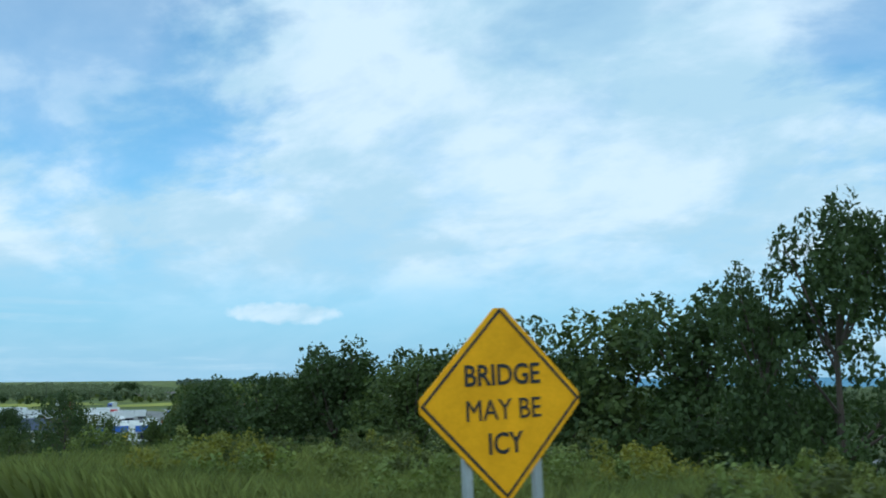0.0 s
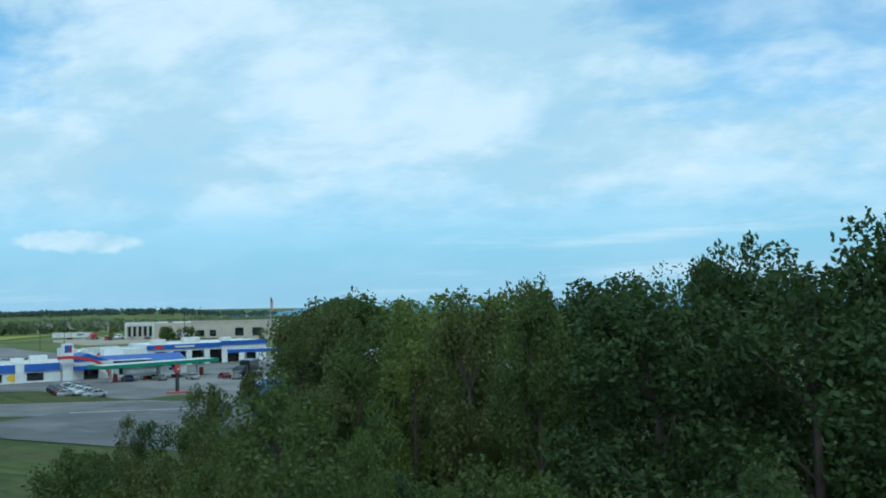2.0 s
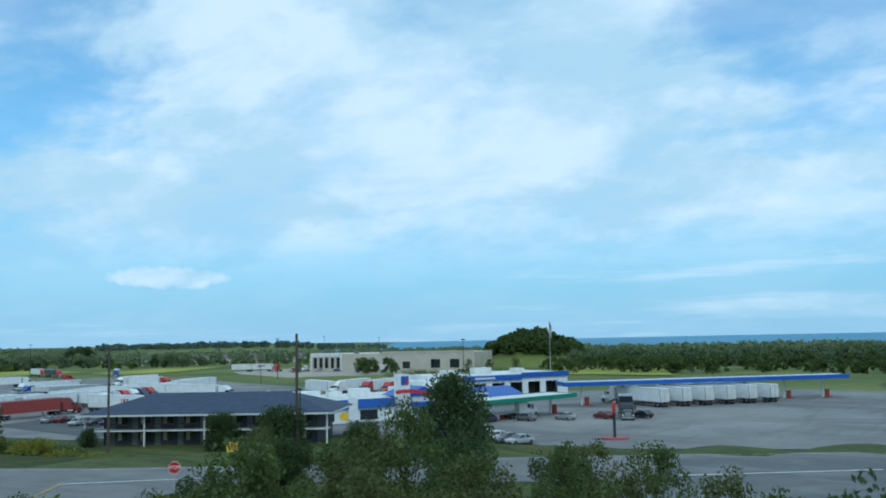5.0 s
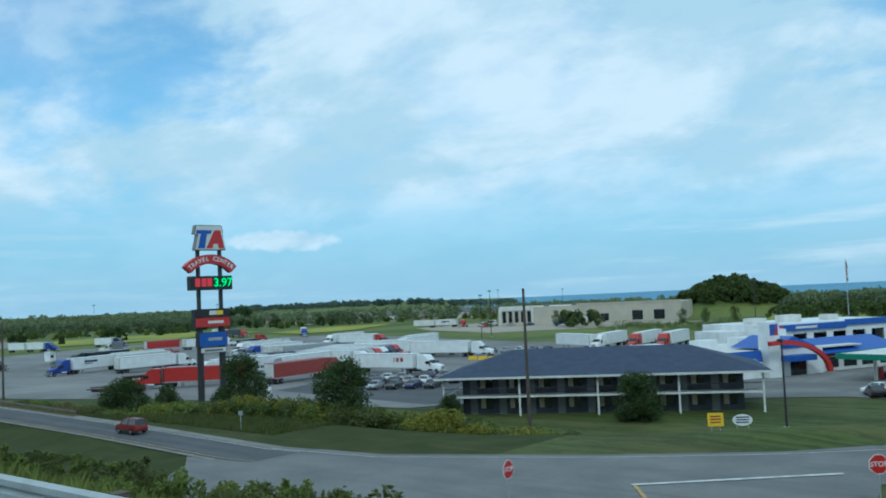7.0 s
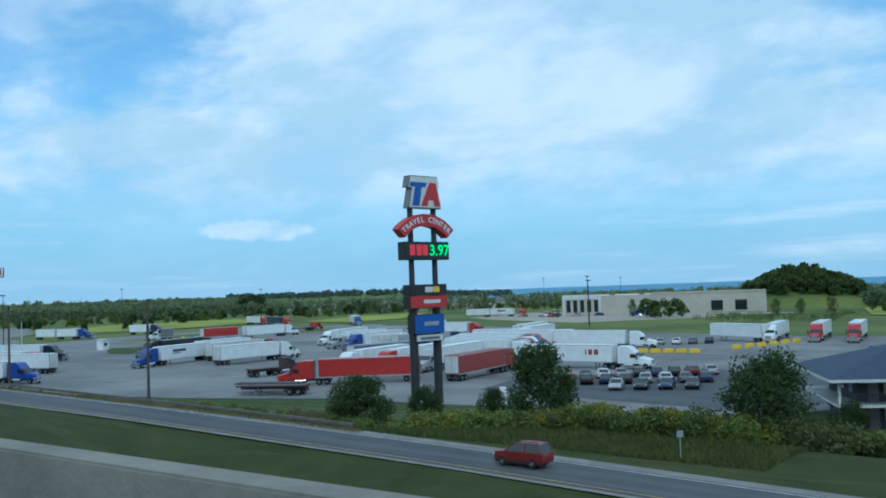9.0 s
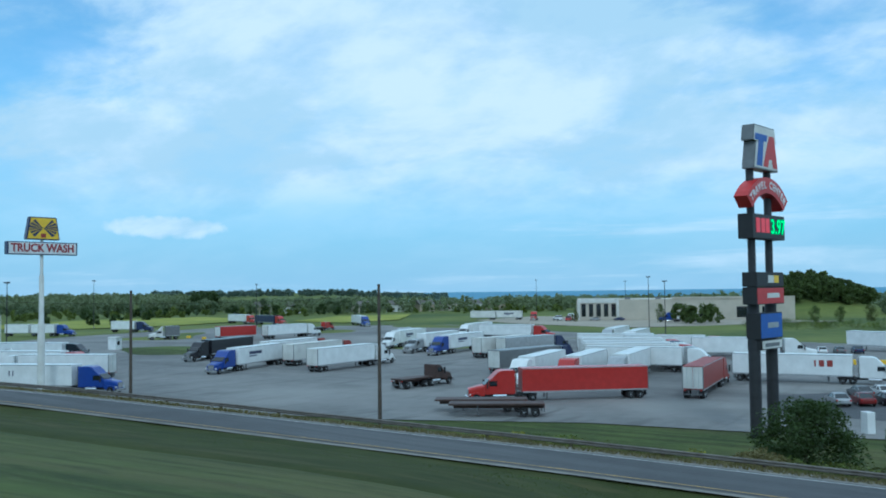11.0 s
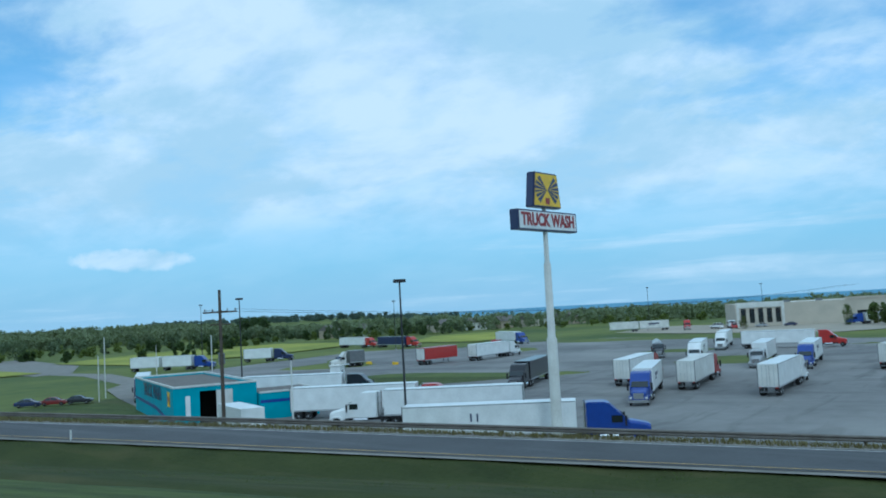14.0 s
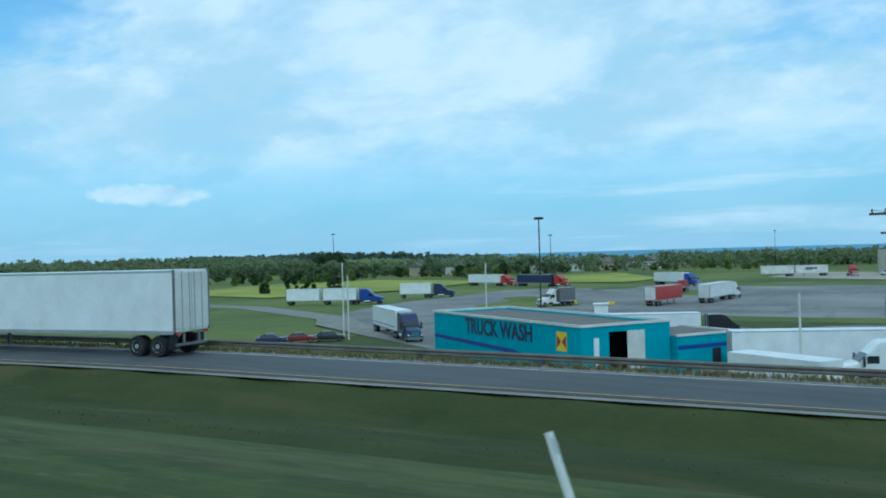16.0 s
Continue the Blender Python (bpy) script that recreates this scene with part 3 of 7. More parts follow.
# ---- lorries ----
def wheel(parent, x, y, r=0.5, w=0.28, side=1, rim=None, name="wheel"):
    tyre = shared(("tyre", r, w), lambda: Geo().lathe([(r * 0.55, -w / 2), (r * 0.93, -w / 2), (r, -w * 0.36), (r, w * 0.36), (r * 0.93, w / 2), (r * 0.55, w / 2)], axis="y", n=18).mesh("tyre", RUBBER, smooth=True))
    rim_me = shared(("rim", r, w, (rim or SILVER).name), lambda: Geo().lathe([(0.02, 0.02), (r * 0.2, 0.03), (r * 0.26, -0.03), (r * 0.48, -0.05), (r * 0.57, 0.02), (r * 0.57, -0.1), (0.02, -0.1)], axis="y", n=14).mesh("rim", rim or SILVER, smooth=True))
    t = part(name, tyre, parent, Matrix.Translation((x, y, r)))
    part("rim", rim_me, t, Matrix.Translation((0, side * w * 0.5, 0)) @ Matrix.Rotation(0 if side > 0 else math.pi, 4, "Z"), "bright metal rim")


def tractor_parts(e, paint, tall=True, tag="", day=False):
    """A bonneted tractor. x forward, bumper at x = 0."""
    top = 3.85 if tall else 3.0
    back = -4.1 if day else -6.0
    hw = 1.22

    def body():
        g = Geo()
        prof = [(-2.15, 0.95), (-2.15, 2.05), (-2.9, 2.75), (-3.05, 2.85)]
        prof += [(-3.9, top - 0.15), (-4.4, top)] if tall else [(-3.4, top)]
        prof += [(back, top), (back, 0.95)]
        g.prism(prof, -hw, hw)
        return g.mesh("cab", paint, 0.07)

    def hood():
        g = Geo()
        st = [(-0.25, 0.78, 0.75, 1.62), (-0.5, 0.9, 0.7, 1.75), (-1.5, 1.02, 0.75, 1.98), (-2.2, 1.12, 0.8, 2.1)]
        g.loft([[(x, -w, z0), (x, w, z0), (x, w, z1 - 0.2), (x, w - 0.25, z1), (x, -w + 0.25, z1), (x, -w, z1 - 0.2)] for x, w, z0, z1 in st])
        for s in (-1, 1):
            g.prism([(-0.5, 0.62), (-0.42, 1.0), (-0.75, 1.2), (-1.5, 1.2), (-1.85, 0.95), (-1.9, 0.62), (-1.72, 0.62), (-1.55, 0.95), (-1.15, 1.06), (-0.75, 0.95), (-0.66, 0.62)], s * 0.85, s * 1.22)
        return g.mesh("bonnet", paint, 0.04)

    k = (tag, paint.name, tall, day)
    part("cab", shared(("cab",) + k, body), e)
    part("bonnet", shared(("hood",) + k, hood), e)
    part("windscreen", shared("ws", lambda: Geo().poly([(-2.19, -1.08, 2.1), (-2.19, 1.08, 2.1), (-2.86, 1.0, 2.74), (-2.86, -1.0, 2.74)]).poly([(-2.16, -1.08, 2.13), (-2.83, -1.0, 2.77), (-2.83, 1.0, 2.77), (-2.16, 1.08, 2.13)]).mesh("windscreen", GLASS)), e, (0, 0, 0.012))
    for s in (-1, 1):
        part("side_window", shared(("sw", s), lambda: Geo().box(-3.75, -2.75, s * 1.215, s * 1.235, 1.95, 2.6).mesh("side_window", GLASS)), e)
        part("mirror", shared(("mir", s), lambda: Geo().box(-2.55, -2.4, s * 1.36, s * 1.6, 1.7, 2.6).tube((-2.5, s * 1.2, 2.5), (-2.5, s * 1.5, 2.5), 0.02, n=6).mesh("mirror", BLACK, 0.02)), e)
        part("headlight", shared(("hl", s), lambda: Geo().box(-0.42, -0.3, s * 0.72, s * 1.12, 0.88, 1.1).mesh("headlight", LAMP_CLEAR, 0.02)), e)
        part("fuel_tank", shared(("ft", s), lambda: Geo().lathe([(0.05, -4.9), (0.32, -4.88), (0.33, -3.2), (0.05, -3.18)], (0, s * 0.98, 0.72), "x", 14).mesh("fuel_tank", CHROME, smooth=True)), e)
        if not day:
            part("exhaust_pipe", shared(("ex", s, tall), lambda: Geo().tube((back - 0.15, s * 0.95, 1.0), (back - 0.15, s * 0.95, top + 0.05), 0.085, n=10).mesh("exhaust_pipe", CHROME, smooth=True)), e)
        wheel(e, -1.15, s * 1.05, 0.5, 0.3, s)
        wheel(e, back - 0.9, s * 0.95, 0.5, 0.56, s)
        wheel(e, back - 2.2, s * 0.95, 0.5, 0.56, s)
    part("grille", shared("gr", lambda: Geo().box(-0.3, -0.2, -0.62, 0.62, 0.85, 1.58).mesh("grille", CHROME, 0.03)), e, label="chrome grille")
    part("bumper", shared("bu", lambda: Geo().box(-0.28, 0.02, -1.2, 1.2, 0.4, 0.78).mesh("bumper", CHROME, 0.05)), e, label="chrome bumper")
    part("chassis", shared(("ch", day), lambda: Geo().box(back - 2.9, -0.4, -0.45, -0.3, 0.62, 0.92).box(back - 2.9, -0.4, 0.3, 0.45, 0.62, 0.92).box(back - 2.0, back - 1.1, -0.5, 0.5, 0.92, 1.12).mesh("chassis", STEEL_DARK)), e)
    return back


def trailer_parts(e, front, length, skin, kind="van", doors=OFFWHITE, bars=None):
    """A semitrailer whose nose is at x = front."""
    r, hw = front - length, 1.28
    if kind == "van":
        part("trailer_box", shared(("van", length, skin.name), lambda: Geo().box(-length, 0, -hw, hw, 1.16, 4.08).mesh("trailer_box", skin, 0.03)), e, (front, 0, 0))
        part("bottom_rail", shared(("rail", length), lambda: Geo().box(-length + 0.05, -0.05, -hw - 0.012, -hw + 0.05, 1.06, 1.24).box(-length + 0.05, -0.05, hw - 0.05, hw + 0.012, 1.06, 1.24).mesh("bottom_rail", SILVER)), e, (front, 0, 0))
        part("top_rail", shared(("trail", length), lambda: Geo().box(-length + 0.05, -0.05, -hw - 0.01, -hw + 0.03, 3.96, 4.05).box(-length + 0.05, -0.05, hw - 0.03, hw + 0.01, 3.96, 4.05).mesh("top_rail", SILVER)), e, (front, 0, 0))
        for s in (-1, 1):
            part("rear_door", shared(("rd", s, doors.name), lambda: Geo().box(-0.035, 0, min(0.02 * s, s * 1.2), max(0.02 * s, s * 1.2), 1.3, 3.95).mesh("rear_door", doors)), e, (r - 0.004, 0, 0))
            part("lock_bar", shared(("lb", s), lambda: Geo().tube((0, s * 0.18, 1.25), (0, s * 0.18, 3.98), 0.022, n=6).tube((0, s * 0.72, 1.25), (0, s * 0.72, 3.98), 0.022, n=6).mesh("lock_bar", GALV)), e, (r - 0.06, 0, 0))
            part("hinge_post", shared(("hp", s), lambda: Geo().box(-0.05, 0.03, min(s * 1.2, s * 1.3), max(s * 1.2, s * 1.3), 1.16, 4.08).mesh("hinge_post", GREYP)), e, (r - 0.004, 0, 0))
        if bars:
            for s in (-1, 1):
                for (bx, bz, bw, bh, bm_) in bars:
                    part("lettering_bar", shared(("bar", s, bx, bz, bw, bh, bm_.name), lambda: Geo().box(bx - bw, bx, min(s * hw, s * (hw + 0.006)), max(s * hw, s * (hw + 0.006)), bz, bz + bh).mesh("lettering_bar", bm_)), e, (front, 0, 0))
    elif kind == "flat":
        part("deck", shared(("deck", length, skin.name), lambda: Geo().box(-length, 0, -hw, hw, 1.25, 1.45).box(-length, -0.5, -0.5, -0.3, 0.85, 1.25).box(-length, -0.5, 0.3, 0.5, 0.85, 1.25).mesh("deck", skin, 0.02)), e, (front, 0, 0))
    elif kind == "tank":
        part("tank", shared(("tank", length, skin.name), lambda: Geo().lathe([(0.1, -length), (0.9, -length + 0.12), (1.08, -length + 0.5), (1.08, -0.5), (0.9, -0.12), (0.1, 0)], (0, 0, 2.35), "x", 20).mesh("tank", skin, smooth=True)), e, (front, 0, 0))
        part("walkway", shared(("ww", length), lambda: Geo().box(-length + 1, -1, -0.3, 0.3, 3.42, 3.5).box(-length, -0.3, -0.5, 0.5, 1.0, 1.3).mesh("walkway", GALV)), e, (front, 0, 0))
    for s in (-1, 1):
        if length > 10:
            part("landing_leg", shared(("leg", s), lambda: Geo().box(-0.08, 0.08, s * 0.75 - 0.08, s * 0.75 + 0.08, 0.25, 1.2).box(-0.15, 0.15, s * 0.75 - 0.15, s * 0.75 + 0.15, 0.2, 0.25).mesh("landing_leg", GREYP)), e, (front - 3.2, 0, 0))
        for dx in (1.0, 2.25) if length > 10 else (1.0,):
            wheel(e, r + dx, s * 0.98, 0.5, 0.56, s)
        part("mudflap", shared(("mf", s), lambda: Geo().box(-0.02, 0.02, min(s * 0.65, s * 1.25), max(s * 0.65, s * 1.25), 0.35, 1.0).mesh("mudflap", BLACK)), e, (r + 0.32, 0, 0))
        part("tail_light", shared(("tl", s), lambda: Geo().box(-0.05, 0, s * 1.0 - 0.14, s * 1.0 + 0.14, 1.02, 1.13).mesh("tail_light", LAMP_RED)), e, (r, 0, 0))
    part("underride_bar", shared("ub", lambda: Geo().box(-0.08, 0.04, -1.1, 1.1, 0.5, 0.62).box(-0.06, 0.02, -0.6, -0.5, 0.6, 1.1).box(-0.06, 0.02, 0.5, 0.6, 0.6, 1.1).mesh("underride_bar", GREYP)), e, (r + 0.05, 0, 0))
    return r


def semi(x, y, deg, paint, skin=WHITE, label="", length=16.15, kind="van", tall=True, rear=False, bars=None, z=None, doubles=False, day=False, doors=OFFWHITE, group="lorries in the park"):
    """A lorry whose bumper (or, if rear, whose tail) stands at x, y, and which heads deg degrees left of +x."""
    total = 7.2 + (8.6 * 2 + 1.0 if doubles else length)
    if rear:
        x, y = x + total * math.cos(radians(deg)), y + total * math.sin(radians(deg))
    e = thing("semi_truck", label or "parked lorry with a white box trailer", "truck", at(x, y, (LOT_Z + 0.09) if z is None else z, deg), group)
    back = tractor_parts(e, paint, tall, day=day)
    front = back - 0.9
    if doubles:
        r = trailer_parts(e, front, 8.6, skin)
        trailer_parts(e, r - 1.0, 8.6, skin)
    elif length:
        trailer_parts(e, front, length, skin, kind, doors, bars)
    return e


def lone_trailer(x, y, deg, skin, label, length=16.15, bars=None, z=None):
    e = thing("semitrailer", label, "trailer", at(x, y, (LOT_Z + 0.09) if z is None else z, deg), "parked trailers")
    trailer_parts(e, 0, length, skin, "van", OFFWHITE, bars)
    return e


def flat_trailer(x, y, deg, skin, label, length):
    e = thing("flatbed_trailer", label, "trailer", at(x, y, LOT_Z + 0.09, deg), "parked trailers")
    trailer_parts(e, 0, length, skin, "flat")
    return e


DARKBARS = [(-3.5, 2.7, 4.2, 0.55, DBLUE), (-3.5, 2.3, 2.6, 0.22, DBLUE)]
REDBARS = [(-2.5, 2.4, 0.75, 0.9, DRED), (-3.6, 2.4, 0.7, 0.9, DRED), (-4.7, 2.4, 0.22, 0.9, DRED)]
BLUESTRIPE = [(-0.3, 1.6, 15.4, 0.14, BLUE)]
semi(122.5, 222.5, 194, BLACKP, BLACKP, "black lorry with a black box trailer")
semi(105.4, 196.5, 194, BLUE, WHITE, "blue lorry with a lettered white trailer", bars=DARKBARS)
semi(123.9, 196.2, 6, DRED, OFFWHITE, "white trailer behind a dark red tractor", rear=True)
semi(129, 207.5, 6, DRED, WHITE, "white trailer behind a dark red tractor", rear=True)
semi(116.5, 183.6, 1, WHITE, WHITE, "white lorry with a plain white trailer", rear=True)
semi(169.5, 208.5, 192, WHITE, WHITE, "white lorry with a white trailer", bars=DARKBARS)
semi(160, 195, 186, SILVER, WHITE, "grey lorry with a white trailer", tall=False)
semi(157, 186.5, 185, BLUE, WHITE, "blue lorry with a white trailer", bars=DARKBARS)
semi(190, 222, 200, BLACKP, SILVER, "dark tractor with a silver tank trailer", length=12.5, kind="tank", tall=False)
semi(113, 153, -8, BROWN, BROWN, "rust-brown tractor with a low flat deck", length=6.0, kind="flat", tall=False, day=True)
lone_trailer(194, 276.5, -6, RED, "red box trailer standing on the paving", 13.0)
semi(192, 270, -2, WHITE, WHITE, "white lorry with a white trailer", rear=True)
semi(272, 338, 254, RED, DBLUE, "red tractor with a dark box trailer")
semi(279, 362, 254, RED, WHITE, "red tractor with a white box trailer")
semi(248, 292, 11, RED, GREYP, "red tractor with an empty flat deck", kind="flat", length=14, tall=False)
semi(273, 295.5, 232, BLUE, WHITE, "blue tractor with a white trailer")
semi(182, 347.5, -66, BLUE, WHITE, "blue tractor pulling two short white trailers", doubles=True)
semi(212, 345, -62, DBLUE, WHITE, "navy tractor with a white box", length=8.6)
semi(174.6, 300.8, 150, OFFWHITE, GREYP, "white tractor with a short dark box", length=4.0, day=True)
semi(138, 94, -84, WHITE, WHITE, "white lorry with a lettered white trailer", bars=REDBARS)
semi(203, 80, 190, RED, WHITE, "red lorry with a white trailer")
semi(203, 88, 190, RED, WHITE, "red lorry with a white trailer")
semi(200, 97, 190, WHITE, WHITE, "white lorry with a white trailer")
semi(133, 118, 8, DRED, DRED, "red lorry with a dull red trailer")
semi(159, -12, 205, BLACKP, BLACKP, "black tipper lorry beside the fuel canopy", length=8.0, tall=False)
for k in range(6):
    semi(190 + k * 4.2, -8 - k * 3.6, 58, (WHITE, WHITE, SILVER, WHITE, DBLUE, WHITE)[k], WHITE, "white lorry queuing at the fuel lanes", rear=True)
YMARKS = [(-9.0, 2.5, 0.16, 0.75, DBLUE), (-9.6, 2.5, 0.16, 0.75, DBLUE)]
semi(80, 186, -66, BLUE, WHITE, "blue tractor with a long white trailer beside the sign pole", bars=YMARKS)
semi(83.4, 226.7, 114, WHITE, WHITE, "white tractor with a long white trailer by the fence")
semi(97.6, 215.4, -66, RED, WHITE, "red tractor with a long white trailer")
semi(114, 240, -66, BLACKP, WHITE, "black tractor with a long white trailer")
semi(103, 283.5, -131, DBLUE, WHITE, "navy tractor with a white trailer behind the truck wash", bars=BLUESTRIPE)
semi(94.6, 138.3, 131, RED, RED, "red lorry with a red box trailer")
semi(125, 152.3, -10, DBLUE, GREYP, "dark grey trailer behind a navy tractor", rear=True)
semi(109, 140, 190, WHITE, WHITE, "white lorry with a white trailer")
semi(113, 134.5, 190, RED, WHITE, "red lorry with a white trailer")
semi(119, 129.5, 190, SILVER, WHITE, "silver lorry with a white trailer")
semi(186, 155, 190, WHITE, WHITE, "white lorry with a white trailer")
semi(198, 165, 190, SILVER, WHITE, "silver lorry with a white trailer")
semi(186.5, 141, -72, RED, WHITE, "red lorry with a white trailer")
semi(219, 188, -88, RED, WHITE, "red tractor with a long white trailer")
semi(213, 215, 190, WHITE, WHITE, "white lorry with a white trailer")
semi(155, 174, -10, DBLUE, OFFWHITE, "white trailer behind a navy tractor", rear=True)
semi(157, 169.5, -10, DBLUE, SILVER, "grey trailer behind a navy tractor", rear=True)
semi(183.5, 129, -72, RED, WHITE, "red lorry with a white trailer")
semi(181, 114, -72, WHITE, WHITE, "white lorry with a white trailer")
for k, paint in enumerate((WHITE, SILVER, RED, WHITE, DBLUE, RED)):
    semi(146 + k * 4.6, 121 + k * 2.4, -80, paint, (WHITE, OFFWHITE, WHITE)[k % 3], "lorry with a white trailer in a tight parked row")
lone_trailer(209, 113, 66, WHITE, "white box trailer parked beside the yellow blocks", 16.15)
semi(162, 9, -14, WHITE, WHITE, "white lorry with a pale tank under the canopy", length=8, kind="tank", tall=False)
semi(345, 262, 200, RED, WHITE, "red tractor standing in the warehouse yard", length=0)
semi(349, 246, 200, WHITE, WHITE, "white tractor standing in the warehouse yard", length=0, tall=False)
semi(345, 206, 120, BLUE, OFFWHITE, "blue lorry backed up to the warehouse", length=8.6)
# the lorry ahead on the slip road
semi(26.1, 268.6, 99.2, DBLUE, WHITE, "lorry with a plain white box trailer driving up the slip road", z=slip(246, 2) + 0.08, group="traffic")


flat_trailer(83.5, 133.5, 119, BROWN, "low rusty brown flatbed trailer parked at the lot's edge", 10.5)
flat_trailer(86.0, 137.0, 119, BROWN, "low rusty flatbed trailer parked at the lot's edge", 10.5)


# ---- cars ----
def car(x, y, deg, paint, z=None, suv=False, label="", group="parked cars", size=1.0):
    e = thing("car", label or "parked saloon car", "car", at(x, y, (LOT_Z + 0.1) if z is None else z, deg) @ Matrix.Diagonal((size, size, size * (1.1 if suv else 1), 1)), group)
    h = 1.72 if suv else 1.45
    k = (paint.name, suv)

    def body():
        g = Geo()
        w = 0.92
        if suv:
            st = [(2.25, .45, .85, .72), (2.1, .3, .98, .88), (1.2, .28, 1.08, w), (0.0, .28, 1.1, w), (-1.6, .28, 1.1, w), (-2.2, .35, 1.08, .9), (-2.3, .45, .95, .85)]
        else:
            st = [(2.3, .4, .66, .7), (2.15, .28, .8, .86), (1.1, .25, .93, w), (0.0, .25, .95, w), (-1.5, .25, .96, w), (-2.15, .32, .94, .88), (-2.3, .42, .8, .8)]
        g.loft([[(a, -b, z0), (a, b, z0), (a, b + 0.02, (z0 + z1) / 2), (a, b - 0.04, z1), (a, -b + 0.04, z1), (a, -b - 0.02, (z0 + z1) / 2)] for a, z0, z1, b in st])
        return g.mesh("body", paint, 0.03, smooth=True)

    if suv:
        lo, hi = [(1.15, 1.07), (-2.2, 1.07)], [(0.35, h - 0.05), (-1.95, h - 0.05)]
    else:
        lo, hi = [(1.05, .92), (-1.75, .94)], [(0.25, h - 0.04), (-0.95, h - 0.04)]

    def glass():
        return Geo().loft([[(lo[0][0], -.84, lo[0][1]), (lo[0][0], .84, lo[0][1]), (lo[1][0], .84, lo[1][1]), (lo[1][0], -.84, lo[1][1])],
                           [(hi[0][0], -.66, hi[0][1]), (hi[0][0], .66, hi[0][1]), (hi[1][0], .66, hi[1][1]), (hi[1][0], -.66, hi[1][1])]]).mesh("window", GLASS, 0.02)

    def roof():
        a, b = hi
        g = Geo().loft([[(a[0] + .05, -.68, a[1] - .01), (a[0] + .05, .68, a[1] - .01), (b[0] - .05, .68, b[1] - .01), (b[0] - .05, -.68, b[1] - .01)],
                        [(a[0] - .15, -.58, h), (a[0] - .15, .58, h), (b[0] + .15, .58, h), (b[0] + .15, -.58, h)]])
        return g.mesh("roof", paint, 0.02)

    mid = (lo[0][0] + lo[1][0]) / 2 - .1
    for n_, (p, q) in enumerate(((lo[0], hi[0]), (lo[1], hi[1]), ((mid, lo[0][1]), (mid - .05, hi[0][1])))):
        for s in (-1, 1):
            part("pillar", shared(("cp", n_, s) + k, lambda: Geo().tube((p[0], s * .85, p[1]), (q[0], s * .67, q[1]), 0.05, n=6).mesh("pillar", paint)), e)

    part("body", shared(("cb",) + k, body), e)
    part("window", shared(("cg", suv), glass), e, label="dark glass")
    part("roof", shared(("cr",) + k, roof), e)
    for s in (-1, 1):
        part("headlight", shared(("chl", s, suv), lambda: Geo().box(2.12, 2.26, s * .75 - .14, s * .75 + .1, .62 + .14 * suv, .76 + .14 * suv).mesh("headlight", LAMP_CLEAR, .02)), e)
        part("tail_light", shared(("ctl", s, suv), lambda: Geo().box(-2.32, -2.2, s * .74 - .1, s * .74 + .1, .68 + .16 * suv, .86 + .16 * suv).mesh("tail_light", LAMP_RED, .02)), e)
        if suv:
            part("roof_rail", shared(("crr", s), lambda: Geo().box(-1.8, 0.2, s * .55 - .025, s * .55 + .025, h + .05, h + .09).box(-1.75, -1.65, s * .55 - .02, s * .55 + .02, h - .02, h + .05).box(0.0, 0.1, s * .55 - .02, s * .55 + .02, h - .02, h + .05).mesh("roof_rail", BLACK)), e)
            part("sill_trim", shared(("cst", s), lambda: Geo().box(-2.1, 2.0, s * .9, s * .95, .28, .5).mesh("sill_trim", BLACK, .02)), e)
        for wx in (1.38, -1.4):
            wheel(e, wx, s * .84, .36 if suv else .32, .22, s)
    return e


random.seed(4)
PAINTS = [SILVER, GREYP, BLACKP, MAROON, DBLUE, SILVER, BLACKP, GREYP, WHITE, DBLUE]
for i in range(9):
    car(112.5 + i * 1.45, 98.5 - i * 2.4, 28 + random.uniform(-3, 3), PAINTS[(i * 3) % 10], label="car parked on the lorry park's edge")
for i in range(8):
    car(121.5 + i * 1.8, 97.5 - i * 2.1, 32 + random.uniform(-3, 3), PAINTS[(i * 7 + 1) % 10], label="car parked on the lorry park's edge")
for i in range(4):
    car(111.0 + i * 1.6, 86.5 - i * 3.0, 200 + random.uniform(-3, 3), PAINTS[(i * 7 + 5) % 10], label="car parked on the lorry park's edge")
for i in range(5):
    car(125.5 - i * 1.9, 9.0 - i * 3.3, 28 + random.uniform(-3, 3), PAINTS[(i * 7 + 2) % 10], label="car parked before the travel centre")
for i in range(3):
    car(131.0 - i * 1.9, 8.0 - i * 3.3, 28 + random.uniform(-3, 3), PAINTS[(i * 3 + 1) % 10], label="car parked before the travel centre")
for i in range(8):
    car(128.6 - i * 1.35, 9.5 - i * 2.95, 152 + random.uniform(-3, 3), (WHITE, DBLUE, SILVER, WHITE, SILVER, WHITE, GREYP, SILVER)[i], label="car parked in the row before the travel centre")
for i in range(5):
    car(148 + i * 4.5, 12.0 - i * 6.0, 65 + random.uniform(-8, 8), PAINTS[(i * 3 + 4) % 10], label="car standing at the fuel pumps")
for i in range(5):
    car(190 + i * 2.2, 122 - i * 3.0, 20, PAINTS[(i * 3 + 2) % 10], label="car parked behind the yellow blocks")
for i in range(3):
    car(95 + i * 3, 303 - i * 2.8, -50, PAINTS[4 - i], label="dark car parked on the grass")
car(49.3, 60.0, 91, MAROON, slip(60, 2) + 0.09, True, "dark red off-road car driving up the slip road", "traffic", 0.84)


